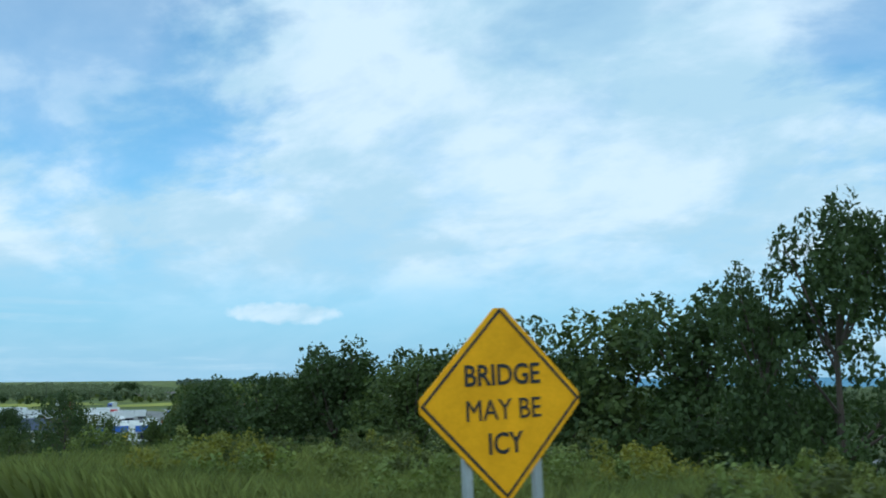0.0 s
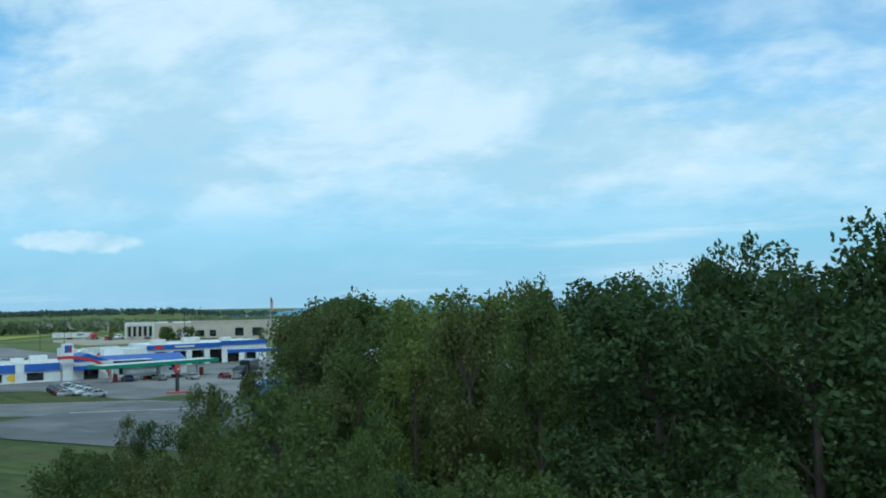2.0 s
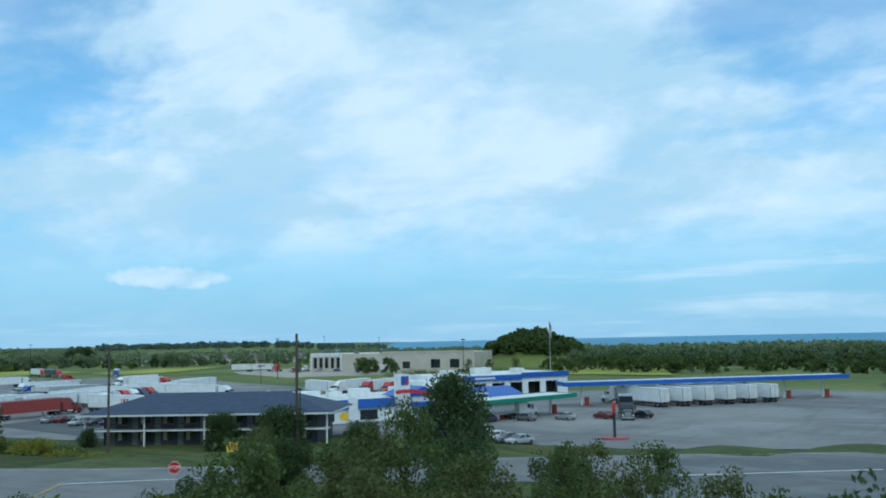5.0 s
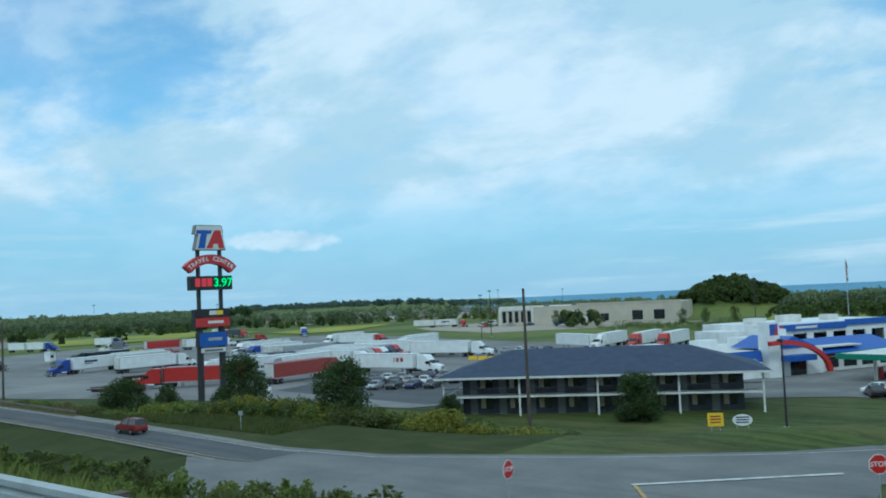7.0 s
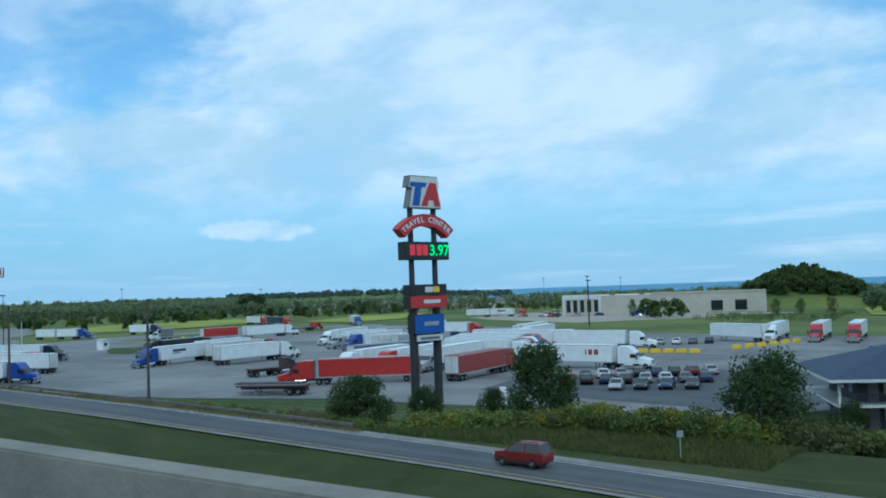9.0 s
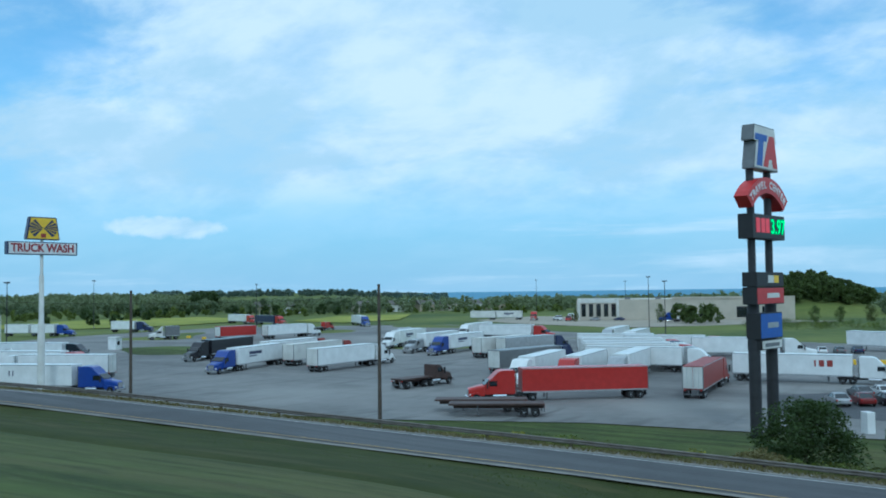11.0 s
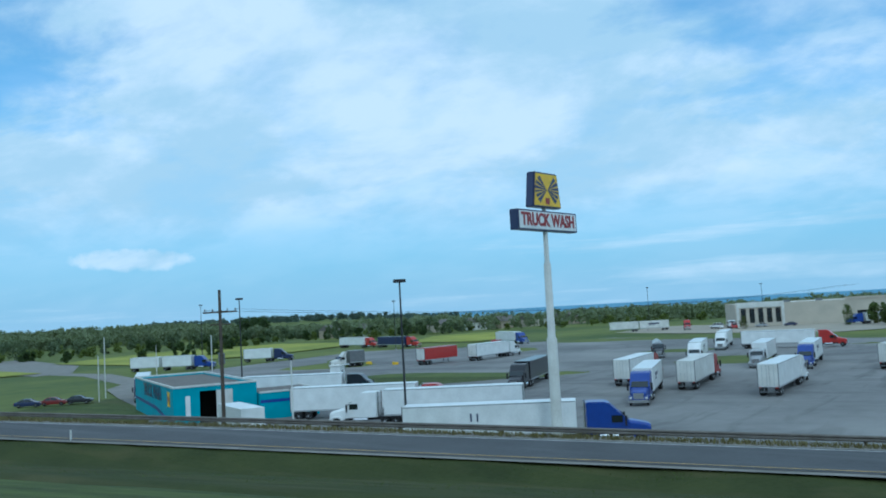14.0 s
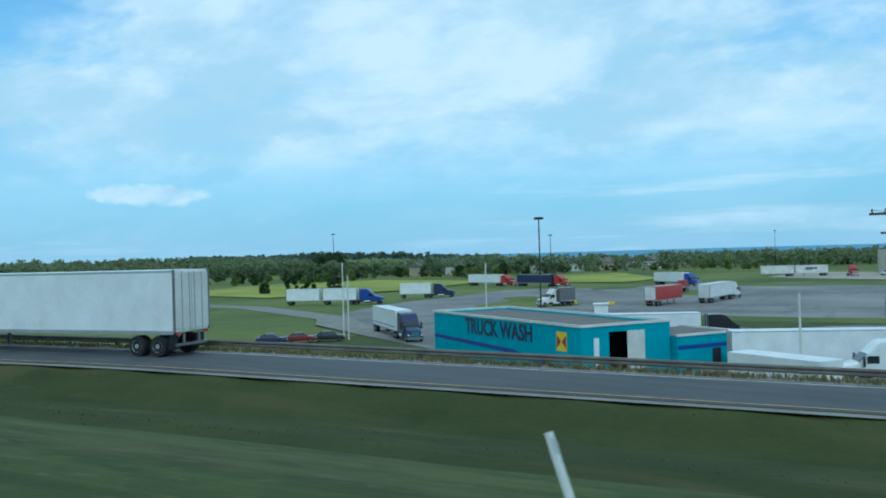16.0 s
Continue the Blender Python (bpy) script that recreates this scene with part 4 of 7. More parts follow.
def box_truck(x, y, deg, label):
    e = thing("box_truck", label, "truck", at(x, y, LOT_Z + 0.09, deg))
    part("cab", Geo().prism([(0, 0.5), (0, 1.15), (-0.75, 1.3), (-1.35, 2.15), (-2.2, 2.2), (-2.2, 0.5)], -1.0, 1.0).mesh("cab", WHITE, 0.05), e)
    part("windscreen", Geo().poly([(-0.79, -0.85, 1.36), (-0.79, 0.85, 1.36), (-1.3, 0.8, 2.08), (-1.3, -0.8, 2.08)]).mesh("windscreen", GLASS), e, (0.02, 0, 0.02))
    part("cargo_box", Geo().box(-10.8, -2.3, -1.25, 1.25, 0.95, 4.05).mesh("cargo_box", WHITE, 0.04), e)
    part("bumper", Geo().box(-0.05, 0.1, -1.0, 1.0, 0.4, 0.65).mesh("bumper", GREYP, 0.02), e)
    for s in (-1, 1):
        part("side_window", Geo().box(-1.95, -1.2, s * 1.0 - 0.012, s * 1.0 + 0.012, 1.4, 2.0).mesh("side_window", GLASS), e)
        wheel(e, -0.95, s * 0.85, 0.4, 0.26, s)
        wheel(e, -8.6, s * 0.9, 0.45, 0.5, s)


box_truck(66.6, 221.8, -118.7, "white box van leaving the truck wash")


# vehicles standing in the yard before the warehouse
car(349, 252, 60, WHITE, LOT_Z + 0.18, True, "white van-like car in the warehouse yard", "yard vehicles", 1.15)
car(343, 244, 20, RED, LOT_Z + 0.18, True, "red pickup-like car in the warehouse yard", "yard vehicles", 1.15)
car(352, 236, 80, SILVER, LOT_Z + 0.18, False, "silver saloon car in the warehouse yard", "yard vehicles")
car(354, 226, 80, DBLUE, LOT_Z + 0.18, False, "dark blue saloon car in the warehouse yard", "yard vehicles")


# ---- buildings ----
TEAL = mat("teal_wall_paint", (0.035, 0.33, 0.42), 0.6, second=(0.03, 0.27, 0.35), scale=0.5)
ROOF_GREY = mat("gravel_roof", (0.17, 0.155, 0.14), 0.95, scale=0.7, bump=0.3, bump_scale=14)
ROOF_BLUE = mat("blue_grey_shingles", (0.045, 0.062, 0.105), 0.8, second=(0.03, 0.042, 0.075), scale=0.8, bump=0.4, bump_scale=6)
BEIGE = mat("beige_panel", (0.5, 0.445, 0.36), 0.7, second=(0.41, 0.37, 0.3), scale=0.2)
BAND_BLUE = mat("blue_fascia", (0.025, 0.10, 0.42), 0.45, vary=0.1)
ARCH_RED = mat("red_fascia", (0.5, 0.03, 0.03), 0.45, vary=0.1)
# near-black colour that stands in for indoor shade behind openings
DARK_OPENING = mat("dark_interior", (0.025, 0.024, 0.022), 0.9)
BRICKY = mat("dark_blue_grey_wall", (0.06, 0.065, 0.08), 0.85, second=(0.04, 0.043, 0.055), scale=0.6)
ORANGE = mat("work_zone_orange", (0.95, 0.11, 0.002), 0.6, vary=0.06, scale=3, spec=0.1)
SIGN_YELLOW = mat("warning_yellow", (0.86, 0.42, 0.002), 0.6, vary=0.1, scale=3, spec=0.15)
SIGN_BLACK = mat("sign_black", (0.02, 0.02, 0.02), 0.5)
SIGN_RED = mat("sign_red", (0.5, 0.02, 0.02), 0.4)
LED_GREEN = mat("led_green", (0.02, 0.3, 0.06), 0.4, emit=(0.05, 1.0, 0.2, 0.9))
LED_RED = mat("led_red", (0.35, 0.02, 0.03), 0.4, emit=(1.0, 0.05, 0.08, 0.35))


def wall_with_holes(w, h, holes, t=0.25):
    """An upright wall in x,z from 0..w, thickness along +y, with through openings (x0, x1, z0, z1)."""
    g = Geo()
    xs = sorted({0, w, *[v for q in holes for v in q[:2]]})
    zs = sorted({0, h, *[v for q in holes for v in q[2:]]})
    nx, nz = len(xs), len(zs)
    g.v = [(x, y, z) for y in (0, t) for z in zs for x in xs]

    def solid(i, k):
        if not (0 <= i < nx - 1 and 0 <= k < nz - 1):
            return False
        a, c = (xs[i] + xs[i + 1]) / 2, (zs[k] + zs[k + 1]) / 2
        return not any(q[0] < a < q[1] and q[2] < c < q[3] for q in holes)

    def at_(i, k, s):
        return s * nx * nz + k * nx + i

    for k in range(nz - 1):
        for i in range(nx - 1):
            if not solid(i, k):
                continue
            g.f.append((at_(i, k, 0), at_(i + 1, k, 0), at_(i + 1, k + 1, 0), at_(i, k + 1, 0)))
            g.f.append((at_(i, k, 1), at_(i, k + 1, 1), at_(i + 1, k + 1, 1), at_(i + 1, k, 1)))
            for di, dk, p, q in ((-1, 0, (i, k), (i, k + 1)), (1, 0, (i + 1, k), (i + 1, k + 1)), (0, -1, (i, k), (i + 1, k)), (0, 1, (i, k + 1), (i + 1, k + 1))):
                if not solid(i + di, k + dk):
                    g.f.append((at_(*p, 0), at_(*q, 0), at_(*q, 1), at_(*p, 1)))
    return g


def facing(x, y, z, x2, y2):
    """A frame whose x axis runs from (x, y) to (x2, y2); its -y side faces out to the right of that way."""
    return Matrix.Translation((x, y, z)) @ Matrix.Rotation(math.atan2(y2 - y, x2 - x), 4, "Z")


UPRIGHT = Matrix.Rotation(math.pi / 2, 4, "X")


def truck_wash():
    z0, h = LOT_Z, 5.0
    a, b = Vector((94.9, 275.0)), Vector((78.3, 247.6))     # lettered long side
    u = (b - a).normalized()
    L = (b - a).length
    m = facing(a.x, a.y, z0, b.x, b.y)
    depth = 10.7
    e = thing("truck_wash", "teal truck wash building with a flat gravel roof", "building", m)
    part("wall", wall_with_holes(L, h, [], 0.3).mesh("wall", TEAL), e)
    back = Geo().box(0, L, depth - 0.3, depth, 0, h)
    part("wall", back.mesh("wall", TEAL), e)
    part("wall", Geo().box(0, 0.3, 0.3, depth - 0.3, 0, h).mesh("wall", TEAL), e)
    end = wall_with_holes(depth - 0.6, h, [(3.0, 7.0, 0, 4.4)], 0.3)
    part("wall", end.mesh("wall", TEAL), e, Matrix.Translation((L, 0.3, 0)) @ Matrix.Rotation(math.pi / 2, 4, "Z"))
    part("roof", Geo().box(0.25, L - 0.25, 0.25, depth - 0.25, h - 0.35, h - 0.2).mesh("roof", ROOF_GREY), e, label="brown gravel roof")
    g = Geo().box(-0.1, L + 0.1, -0.1, 0.16, h - 0.02, h + 0.22).box(-0.1, L + 0.1, depth - 0.16, depth + 0.1, h - 0.02, h + 0.22).box(-0.1, 0.16, 0.16, depth - 0.16, h - 0.02, h + 0.22).box(L - 0.16, L + 0.1, 0.16, depth - 0.16, h - 0.02, h + 0.22)
    part("parapet_cap", g.mesh("parapet_cap", OFFWHITE), e, label="pale parapet cap")
    part("stripe", Geo().prism([(0.2, 1.9), (0.2, 2.35), (L * 0.6, 1.95), (L * 0.8, 1.2), (L - 0.2, 0.9), (L - 0.2, 0.5), (L * 0.78, 0.75), (L * 0.58, 1.5)], -0.012, -0.002).mesh("stripe", BLUE), e, label="dark blue stripe")
    letters(text_mesh("TRUCK WASH", 2.45, DBLUE, 0.02, 0.95, 0.03), e, Matrix.Translation((L * 0.5, -0.025, 3.75)) @ UPRIGHT, "dark blue lettering")
    em = part("emblem", Geo().prism([(-0.9, 0), (0.9, 0), (0.9, 1.9), (-0.9, 1.9)], -0.03, -0.004).mesh("emblem", YELLOW), e, (L * 0.9, 0, 2.5), "yellow emblem with red rays")
    for s in (-1, 1):
        part("ray", Geo().prism([(s * 0.1, 0.95), (s * 0.8, 0.3), (s * 0.8, 1.6)], -0.045, -0.032).mesh("ray", DRED), em)
    part("bay_door", Geo().box(L + 0.01, L + 0.1, 5.4, 7.5, 0, 4.4).mesh("bay_door", OFFWHITE, 0.02), e, label="white bay door slid aside")
    # dark sheet across the bay, painting the shade deep inside
    part("bay_shade", Geo().box(L - 6, L - 5.9, 0.4, depth - 0.4, 0, h - 0.5).mesh("bay_shade", DARK_OPENING), e)
    part("notice", Geo().box(L + 0.005, L + 0.03, 1.5, 2.1, 1.0, 3.9).mesh("notice", WHITE), e)
    # low annexe
    an = part("annexe", Geo().box(L - 8.0, L + 0.9, depth + 0.12, depth + 8.2, 0, 3.5).mesh("annexe", TEAL), e)
    part("annexe_roof", Geo().box(L - 7.8, L + 0.7, depth + 0.12, depth + 8.0, 3.5, 3.56).mesh("annexe_roof", ROOF_GREY), an, label="brown gravel roof")
    part("annexe_cap", Geo().box(L - 8.1, L + 1.0, depth + 8.0, depth + 8.3, 3.5, 3.72).box(L + 0.72, L + 1.0, depth + 0.12, depth + 8.0, 3.5, 3.72).mesh("annexe_cap", OFFWHITE), an, label="pale parapet cap")
    part("annexe_door", Geo().box(L + 0.904, L + 0.94, depth + 4.6, depth + 5.7, 0, 2.1).mesh("annexe_door", DARK_OPENING), an)
    part("annexe_stripe", Geo().box(L + 0.904, L + 0.92, depth + 0.2, depth + 8.1, 2.2, 2.6).mesh("annexe_stripe", BLUE), an)


truck_wash()


def motel():
    a, b = Vector((88.0, 51.0)), Vector((107.0, 16.2))
    z0 = LOT_Z - 0.05
    L = (b - a).length
    m = facing(a.x, a.y, z0, b.x, b.y)
    # its own frame: x along the gallery front, +y away from the road
    e = thing("motel", "two-storey motel with a blue-grey hipped roof and galleries", "building", m @ Matrix.Diagonal((1, 1, 1, 1)))
    D, eave, ridge = 16.0, 5.05, 8.0
    part("wall", Geo().box(2.2, L - 2.2, 2.4, D - 2.4, 0, eave).mesh("wall", BRICKY), e)
    o = 0.9
    g = Geo()
    r0, r1 = 8.5, L - 8.5
    v = [(-o, -o, eave), (L + o, -o, eave), (L + o, D + o, eave), (-o, D + o, eave), (r0, D / 2, ridge), (r1, D / 2, ridge)]
    g.v, g.f = v, [(0, 1, 5, 4), (1, 2, 5), (2, 3, 4, 5), (3, 0, 4), (0, 3, 2, 1)]
    part("roof", g.mesh("roof", ROOF_BLUE), e, label="blue-grey shingled roof")
    part("fascia", Geo().box(-o, L + o, -o - 0.03, -o + 0.02, eave - 0.22, eave + 0.05).box(-o, L + o, D + o - .02, D + o + 0.03, eave - 0.22, eave + .05).box(-o - .03, -o + .02, -o, D + o, eave - .22, eave + .05).box(L + o - .02, L + o + .03, -o, D + o, eave - .22, eave + .05).mesh("fascia", OFFWHITE), e, label="pale eaves board")
    part("gallery_floor", Geo().box(0, L, 0, 2.4, 2.4, 2.62).box(0, 2.2, 2.4, D, 2.4, 2.62).mesh("gallery_floor", OFFWHITE), e)
    n = 5
    post = shared("motel_post", lambda: Geo().box(-0.12, 0.12, -0.12, 0.12, 0, eave).mesh("post", OFFWHITE))
    for i in range(n):
        part("post", post, e, (0.15 + (L - 0.3) * i / (n - 1), 0.15, 0))
    rail = Geo().box(0, L, 0.03, 0.09, 3.55, 3.65)
    for i in range(int(L / 0.3)):
        rail.box(i * 0.3, i * 0.3 + 0.03, 0.045, 0.075, 2.62, 3.55)
    part("railing", rail.mesh("railing", STEEL_DARK), e)
    dm = shared("motel_door", lambda: Geo().box(0, 0.95, 2.33, 2.4, 0, 2.05).mesh("door", GREYP))
    wm = shared("motel_win", lambda: Geo().box(0, 1.7, 2.34, 2.4, 0.7, 2.0).mesh("window", GLASS))
    for fl in (0.05, 2.63):
        for i in range(9):
            part("door", dm, e, (3.2 + i * 3.8, 0, fl))
            w = part("window", wm, e, (4.5 + i * 3.8, 0, fl))
            part("curtain", shared("mcurt", lambda: Geo().box(0.1, 0.75, 2.325, 2.338, 0.75, 1.95).mesh("curtain", TAN)), w)
    for fl in (0.05, 2.63):
        for i in range(4):
            part("window", shared("motel_win2", lambda: Geo().box(2.13, 2.2, 0, 1.4, 0.8, 2.0).mesh("window", GLASS)), e, (0, 3.5 + i * 3.2, fl))


motel()


def travel_centre():
    a, b = Vector((126.5, 40.4)), Vector((144.9, 31.2))
    L = (b - a).length
    e = thing("travel_centre", "white travel centre with blue fascias and a red arch", "building", facing(a.x, a.y, LOT_Z, b.x, b.y))
    h = 4.4
    wins = [(2.2, 7.2, 0.5, 2.4), (12.6, 16.4, 0.5, 2.4)]
    part("wall", wall_with_holes(L - 0.3, h, wins).mesh("wall", WHITE), e)
    for w in wins:
        part("window", Geo().box(w[0], w[1], 0.08, 0.14, w[2], w[3]).mesh("window", GLASS), e)
    part("board", Geo().prism([(8.2 + 1.5 + 1.5 * math.cos(t), 1.4 + 0.85 * math.sin(t)) for t in [2 * math.pi * k / 18 for k in range(18)]], -0.05, -0.004).mesh("board", YELLOW), e, label="yellow oval board")
    part("wall", Geo().box(0, 0.25, 0.25, 22, 0, h).mesh("wall", WHITE), e)
    part("wall", Geo().box(0.25, L + 22, 21.75, 22, 0, h).mesh("wall", WHITE), e)
    part("roof", Geo().box(0.25, L + 22, 0.25, 21.75, h - 0.3, h - 0.1).mesh("roof", OFFWHITE), e)
    for x0, x1 in ((-0.3, 10.0), (12.0, L - 0.5)):
        part("fascia", Geo().prism([(-0.5, 2.75), (-0.2, h + 0.15), (-0.02, h + 0.15), (-0.02, 2.75)], x0, x1, "x").mesh("fascia", BAND_BLUE), e, label="blue sloping fascia")
    part("fascia", Geo().prism([(-0.5, 2.75), (-0.2, h + 0.15), (-0.02, h + 0.15), (-0.02, 2.75)], 0.2, 22.0).mesh("fascia", BAND_BLUE), e, label="blue sloping fascia")
    part("wall_pier", Geo().box(10.0, 12.0, -0.35, -0.004, 0, h + 0.5).mesh("wall_pier", WHITE, 0.02), e)
    part("pylon", Geo().box(L - 0.1, L + 2.3, -1.6, 0.8, 0, 9.05).mesh("pylon", WHITE, 0.04), e, label="tall white pylon")
    part("pylon_badge", Geo().box(L + 0.25, L + 1.95, -1.63, -1.605, 6.9, 8.7).mesh("pylon_badge", BAND_BLUE), e, label="blue badge")
    part("pylon_badge", Geo().prism([(L + 1.1, 6.95), (L + 1.9, 6.95), (L + 1.6, 8.65)], -1.645, -1.632).mesh("pylon_badge", ARCH_RED), e, label="red badge")
    # entrance with gable, canopy and arch
    part("entrance_wall", wall_with_holes(9.6, 4.6, [(2.5, 6.0, 0, 2.5)]).mesh("entrance_wall", WHITE), e, (L + 2.4, -0.8, 0))
    part("entrance_door", Geo().box(L + 4.9, L + 8.4, -0.65, -0.6, 0, 2.5).mesh("entrance_door", GLASS), e)
    part("gable", Geo().prism([(L + 1.0, 4.6), (L + 10.5, 4.6), (L + 5.8, 6.5)], -1.0, 9.0).mesh("gable", BAND_BLUE), e, label="blue gabled roof")
    part("canopy", Geo().box(L + 2.4, L + 8.2, -3.4, -0.85, 2.6, 3.5).mesh("canopy", BAND_BLUE, 0.03), e, label="blue entrance canopy")
    pts = [(L + 0.3 + 10.6 * math.sin(radians(t)), 0.6 + 5.6 * math.cos(radians(t))) for t in range(-12, 91, 6)]
    inn = [(L + 0.3 + 9.8 * math.sin(radians(t)), 0.6 + 4.9 * math.cos(radians(t))) for t in range(90, -13, -6)]
    part("arch", Geo().prism(pts + inn, -4.0, -3.3).mesh("arch", ARCH_RED), e, label="red curved arch")
    # low wing with a sloping blue roof
    wins = [(1.5 + 4.2 * i, 4.6 + 4.2 * i, 0.6, 2.4) for i in range(4)]
    part("wall", wall_with_holes(19, 3.1, wins).mesh("wall", OFFWHITE), e, (L + 12.2, 0.5, 0))
    for w in wins:
        part("window", Geo().box(L + 12.2 + w[0], L + 12.2 + w[1], 0.6, 0.66, w[2], w[3]).mesh("window", GLASS), e)
    part("wing_roof", Geo().prism([(-0.6, 3.1), (-0.6, 3.3), (7.0, 5.3), (7.0, 3.1)], L + 10.6, L + 31.5, "x").mesh("wing_roof", BAND_BLUE), e, label="blue sloping roof")
    part("band", Geo().box(L + 12.4, L + 31.2, 0.44, 0.496, 2.5, 3.05).mesh("band", DRED), e, label="dull red band")
    for (x, y, w, d, hh) in [(3, 9, 5, 3, 1.6), (11, 12, 3, 2, 1.1), (15, 9, 4, 2.6, 1.7), (26, 12, 5, 3.0, 1.5), (34, 14, 5, 4.2, 2.4)]:
        part("roof_unit", Geo().box(x, x + w, y, y + d, h - 0.12, h + hh).mesh("roof_unit", WHITE, 0.05), e)


travel_centre()


def workshop():
    a, b = Vector((187.0, 47.2)), Vector((220.3, 30.3))
    L = (b - a).length
    e = thing("workshop", "white lorry workshop with tall bay doors and a blue band", "building", facing(a.x, a.y, LOT_Z, b.x, b.y))
    h = 6.5
    bays = [(2.2 + 5.6 * i, 6.0 + 5.6 * i, 0, 4.3) for i in range(6)]
    part("wall", wall_with_holes(L, h, bays, 0.3).mesh("wall", WHITE), e)
    for q in bays:
        # no door here: a dark sheet set back as the bay's shade
        part("bay_door", Geo().box(q[0], q[1], 2.5, 2.6, 0, 4.6).mesh("bay_door", DARK_OPENING), e, label="dark sheet for the shade inside an open bay")
    part("wall", Geo().box(0, 0.3, 0.3, 20, 0, h).mesh("wall", WHITE), e)
    part("wall", Geo().box(L - 0.3, L, 0.3, 20, 0, h).mesh("wall", WHITE), e)
    part("wall", Geo().box(0.3, L - 0.3, 19.7, 20, 0, h).mesh("wall", WHITE), e)
    part("roof", Geo().box(0.3, L - 0.3, 0.3, 19.7, h - 0.3, h - 0.1).mesh("roof", WHITE), e)
    part("fascia", Geo().box(-0.2, L * 0.6, -0.6, -0.004, 5.0, 6.3).mesh("fascia", BAND_BLUE, 0.03), e, label="blue fascia band")
    part("fascia", Geo().box(L * 0.6 + 0.05, L + 0.2, -0.5, -0.004, 5.4, 6.7).mesh("fascia", BAND_BLUE, 0.03), e, label="blue fascia band")
    part("badge", Geo().box(2, 4.6, -0.64, -0.605, 5.2, 6.1).mesh("badge", ARCH_RED), e, label="red badge")
    part("lettering_bar", Geo().box(8, 14, -0.64, -0.605, 5.4, 5.9).mesh("lettering_bar", OFFWHITE), e)
    for (x, y, w, d, hh) in [(-7, 6, 7, 8, 0), (4, 8, 4, 3, 1.2), (14, 9, 5, 3, 1.5), (26, 8, 3, 3, 1.1)]:
        if hh:
            part("roof_unit", Geo().box(x, x + w, y, y + d, h - 0.12, h + hh).mesh("roof_unit", OFFWHITE, 0.05), e)
        else:
            part("side_store", Geo().box(x, x + w, y, y + d, 0, 5.4).mesh("side_store", WHITE, 0.03), e)


workshop()


def canopy(a, b, width, h, edge, label, pumps, thick=1.0):
    a, b = Vector(a), Vector(b)
    L = (b - a).length
    e = thing("fuel_canopy", label, "fuel canopy", facing(a.x, a.y, LOT_Z, b.x, b.y))
    part("deck", Geo().box(0.1, L - 0.1, 0.1, width - 0.1, h, h + thick).mesh("deck", OFFWHITE), e)
    g = Geo().box(0, L, 0, 0.1, h - 0.05, h + thick + 0.1).box(0, L, width - 0.1, width, h - 0.05, h + thick + 0.1).box(0, 0.1, 0.1, width - 0.1, h - 0.05, h + thick + 0.1).box(L - 0.1, L, 0.1, width - 0.1, h - 0.05, h + thick + 0.1)
    part("fascia", g.mesh("fascia", edge), e)
    col = shared(("ccol", h), lambda: Geo().box(-0.2, 0.2, -0.2, 0.2, 0, h).mesh("column", OFFWHITE))
    pump = shared("pump", lambda: Geo().box(-0.45, 0.45, -0.3, 0.3, 0.15, 1.9).box(-1.2, 1.2, -0.6, 0.6, 0, 0.15).mesh("pump", DRED, 0.03))
    for i in range(pumps):
        x = L * (i + 0.5) / pumps
        part("column", col, e, (x, width / 2, 0))
        part("pump", pump, e, (x + 1.2, width / 2, 0.08))


canopy((140.1, 11.2), (170, 3.5), 8, 3.5, GREEN, "car fuel canopy with a green fascia", 4, 0.7)
canopy((183.6, 13), (232, -38), 7, 4.7, BAND_BLUE, "long lorry fuel canopy with a blue fascia", 7, 0.8)


def depot():
    a, b = Vector((356.4, 246.5)), Vector((385.6, 162.7))
    L = (b - a).length
    e = thing("depot", "low beige warehouse with tall windows and loading bays", "building", facing(a.x, a.y, LOT_Z, b.x, b.y))
    h = 8.9
    tall = [(2.0 + 3.2 * i, 3.9 + 3.2 * i, 1.5, 7.0) for i in range(5)]
    bays = [(44 + 7.0 * i, 48 + 7.0 * i, 1.0, 4.5) for i in range(2)] + [(66, 71, 1.0, 5.5), (76, 81, 1.0, 5.5)]
    part("wall", wall_with_holes(L, h, tall + bays, 0.5).mesh("wall", BEIGE), e)
    for q in tall + bays:
        part("window", Geo().box(q[0], q[1], 0.3, 0.4, q[2], q[3]).mesh("window", GLASS), e)
    part("wall", Geo().box(0, 0.5, 0.5, 45, 0, h).box(L - 0.5, L, 0.5, 45, 0, h).box(0.5, L - 0.5, 44.5, 45, 0, h).mesh("wall", BEIGE), e)
    part("roof", Geo().box(0.5, L - 0.5, 0.5, 44.5, h - 0.5, h - 0.3).mesh("roof", OFFWHITE), e)
    part("office_front", Geo().box(0.4, 18, -0.35, -0.004, 7.4, 9.5).box(0.4, 1.4, -0.35, -0.004, 0, 7.4).box(17, 18, -0.35, -0.004, 0, 7.4).mesh("office_front", OFFWHITE), e, label="paler office front")
    part("parapet", Geo().box(40, L, -0.3, 0.9, h, h + 0.8).box(40, 41, -0.3, -0.004, 0, h).mesh("parapet", BEIGE, 0.03), e)
    for k in range(6):
        part("roof_unit", shared("roof_unit", lambda: Geo().box(-1.2, 1.2, -1, 1, 0, 1.1).mesh("roof_unit", GREYP, 0.05)), e, (8 + k * 13.0, 9 + 5 * (k % 3), h - 0.3))


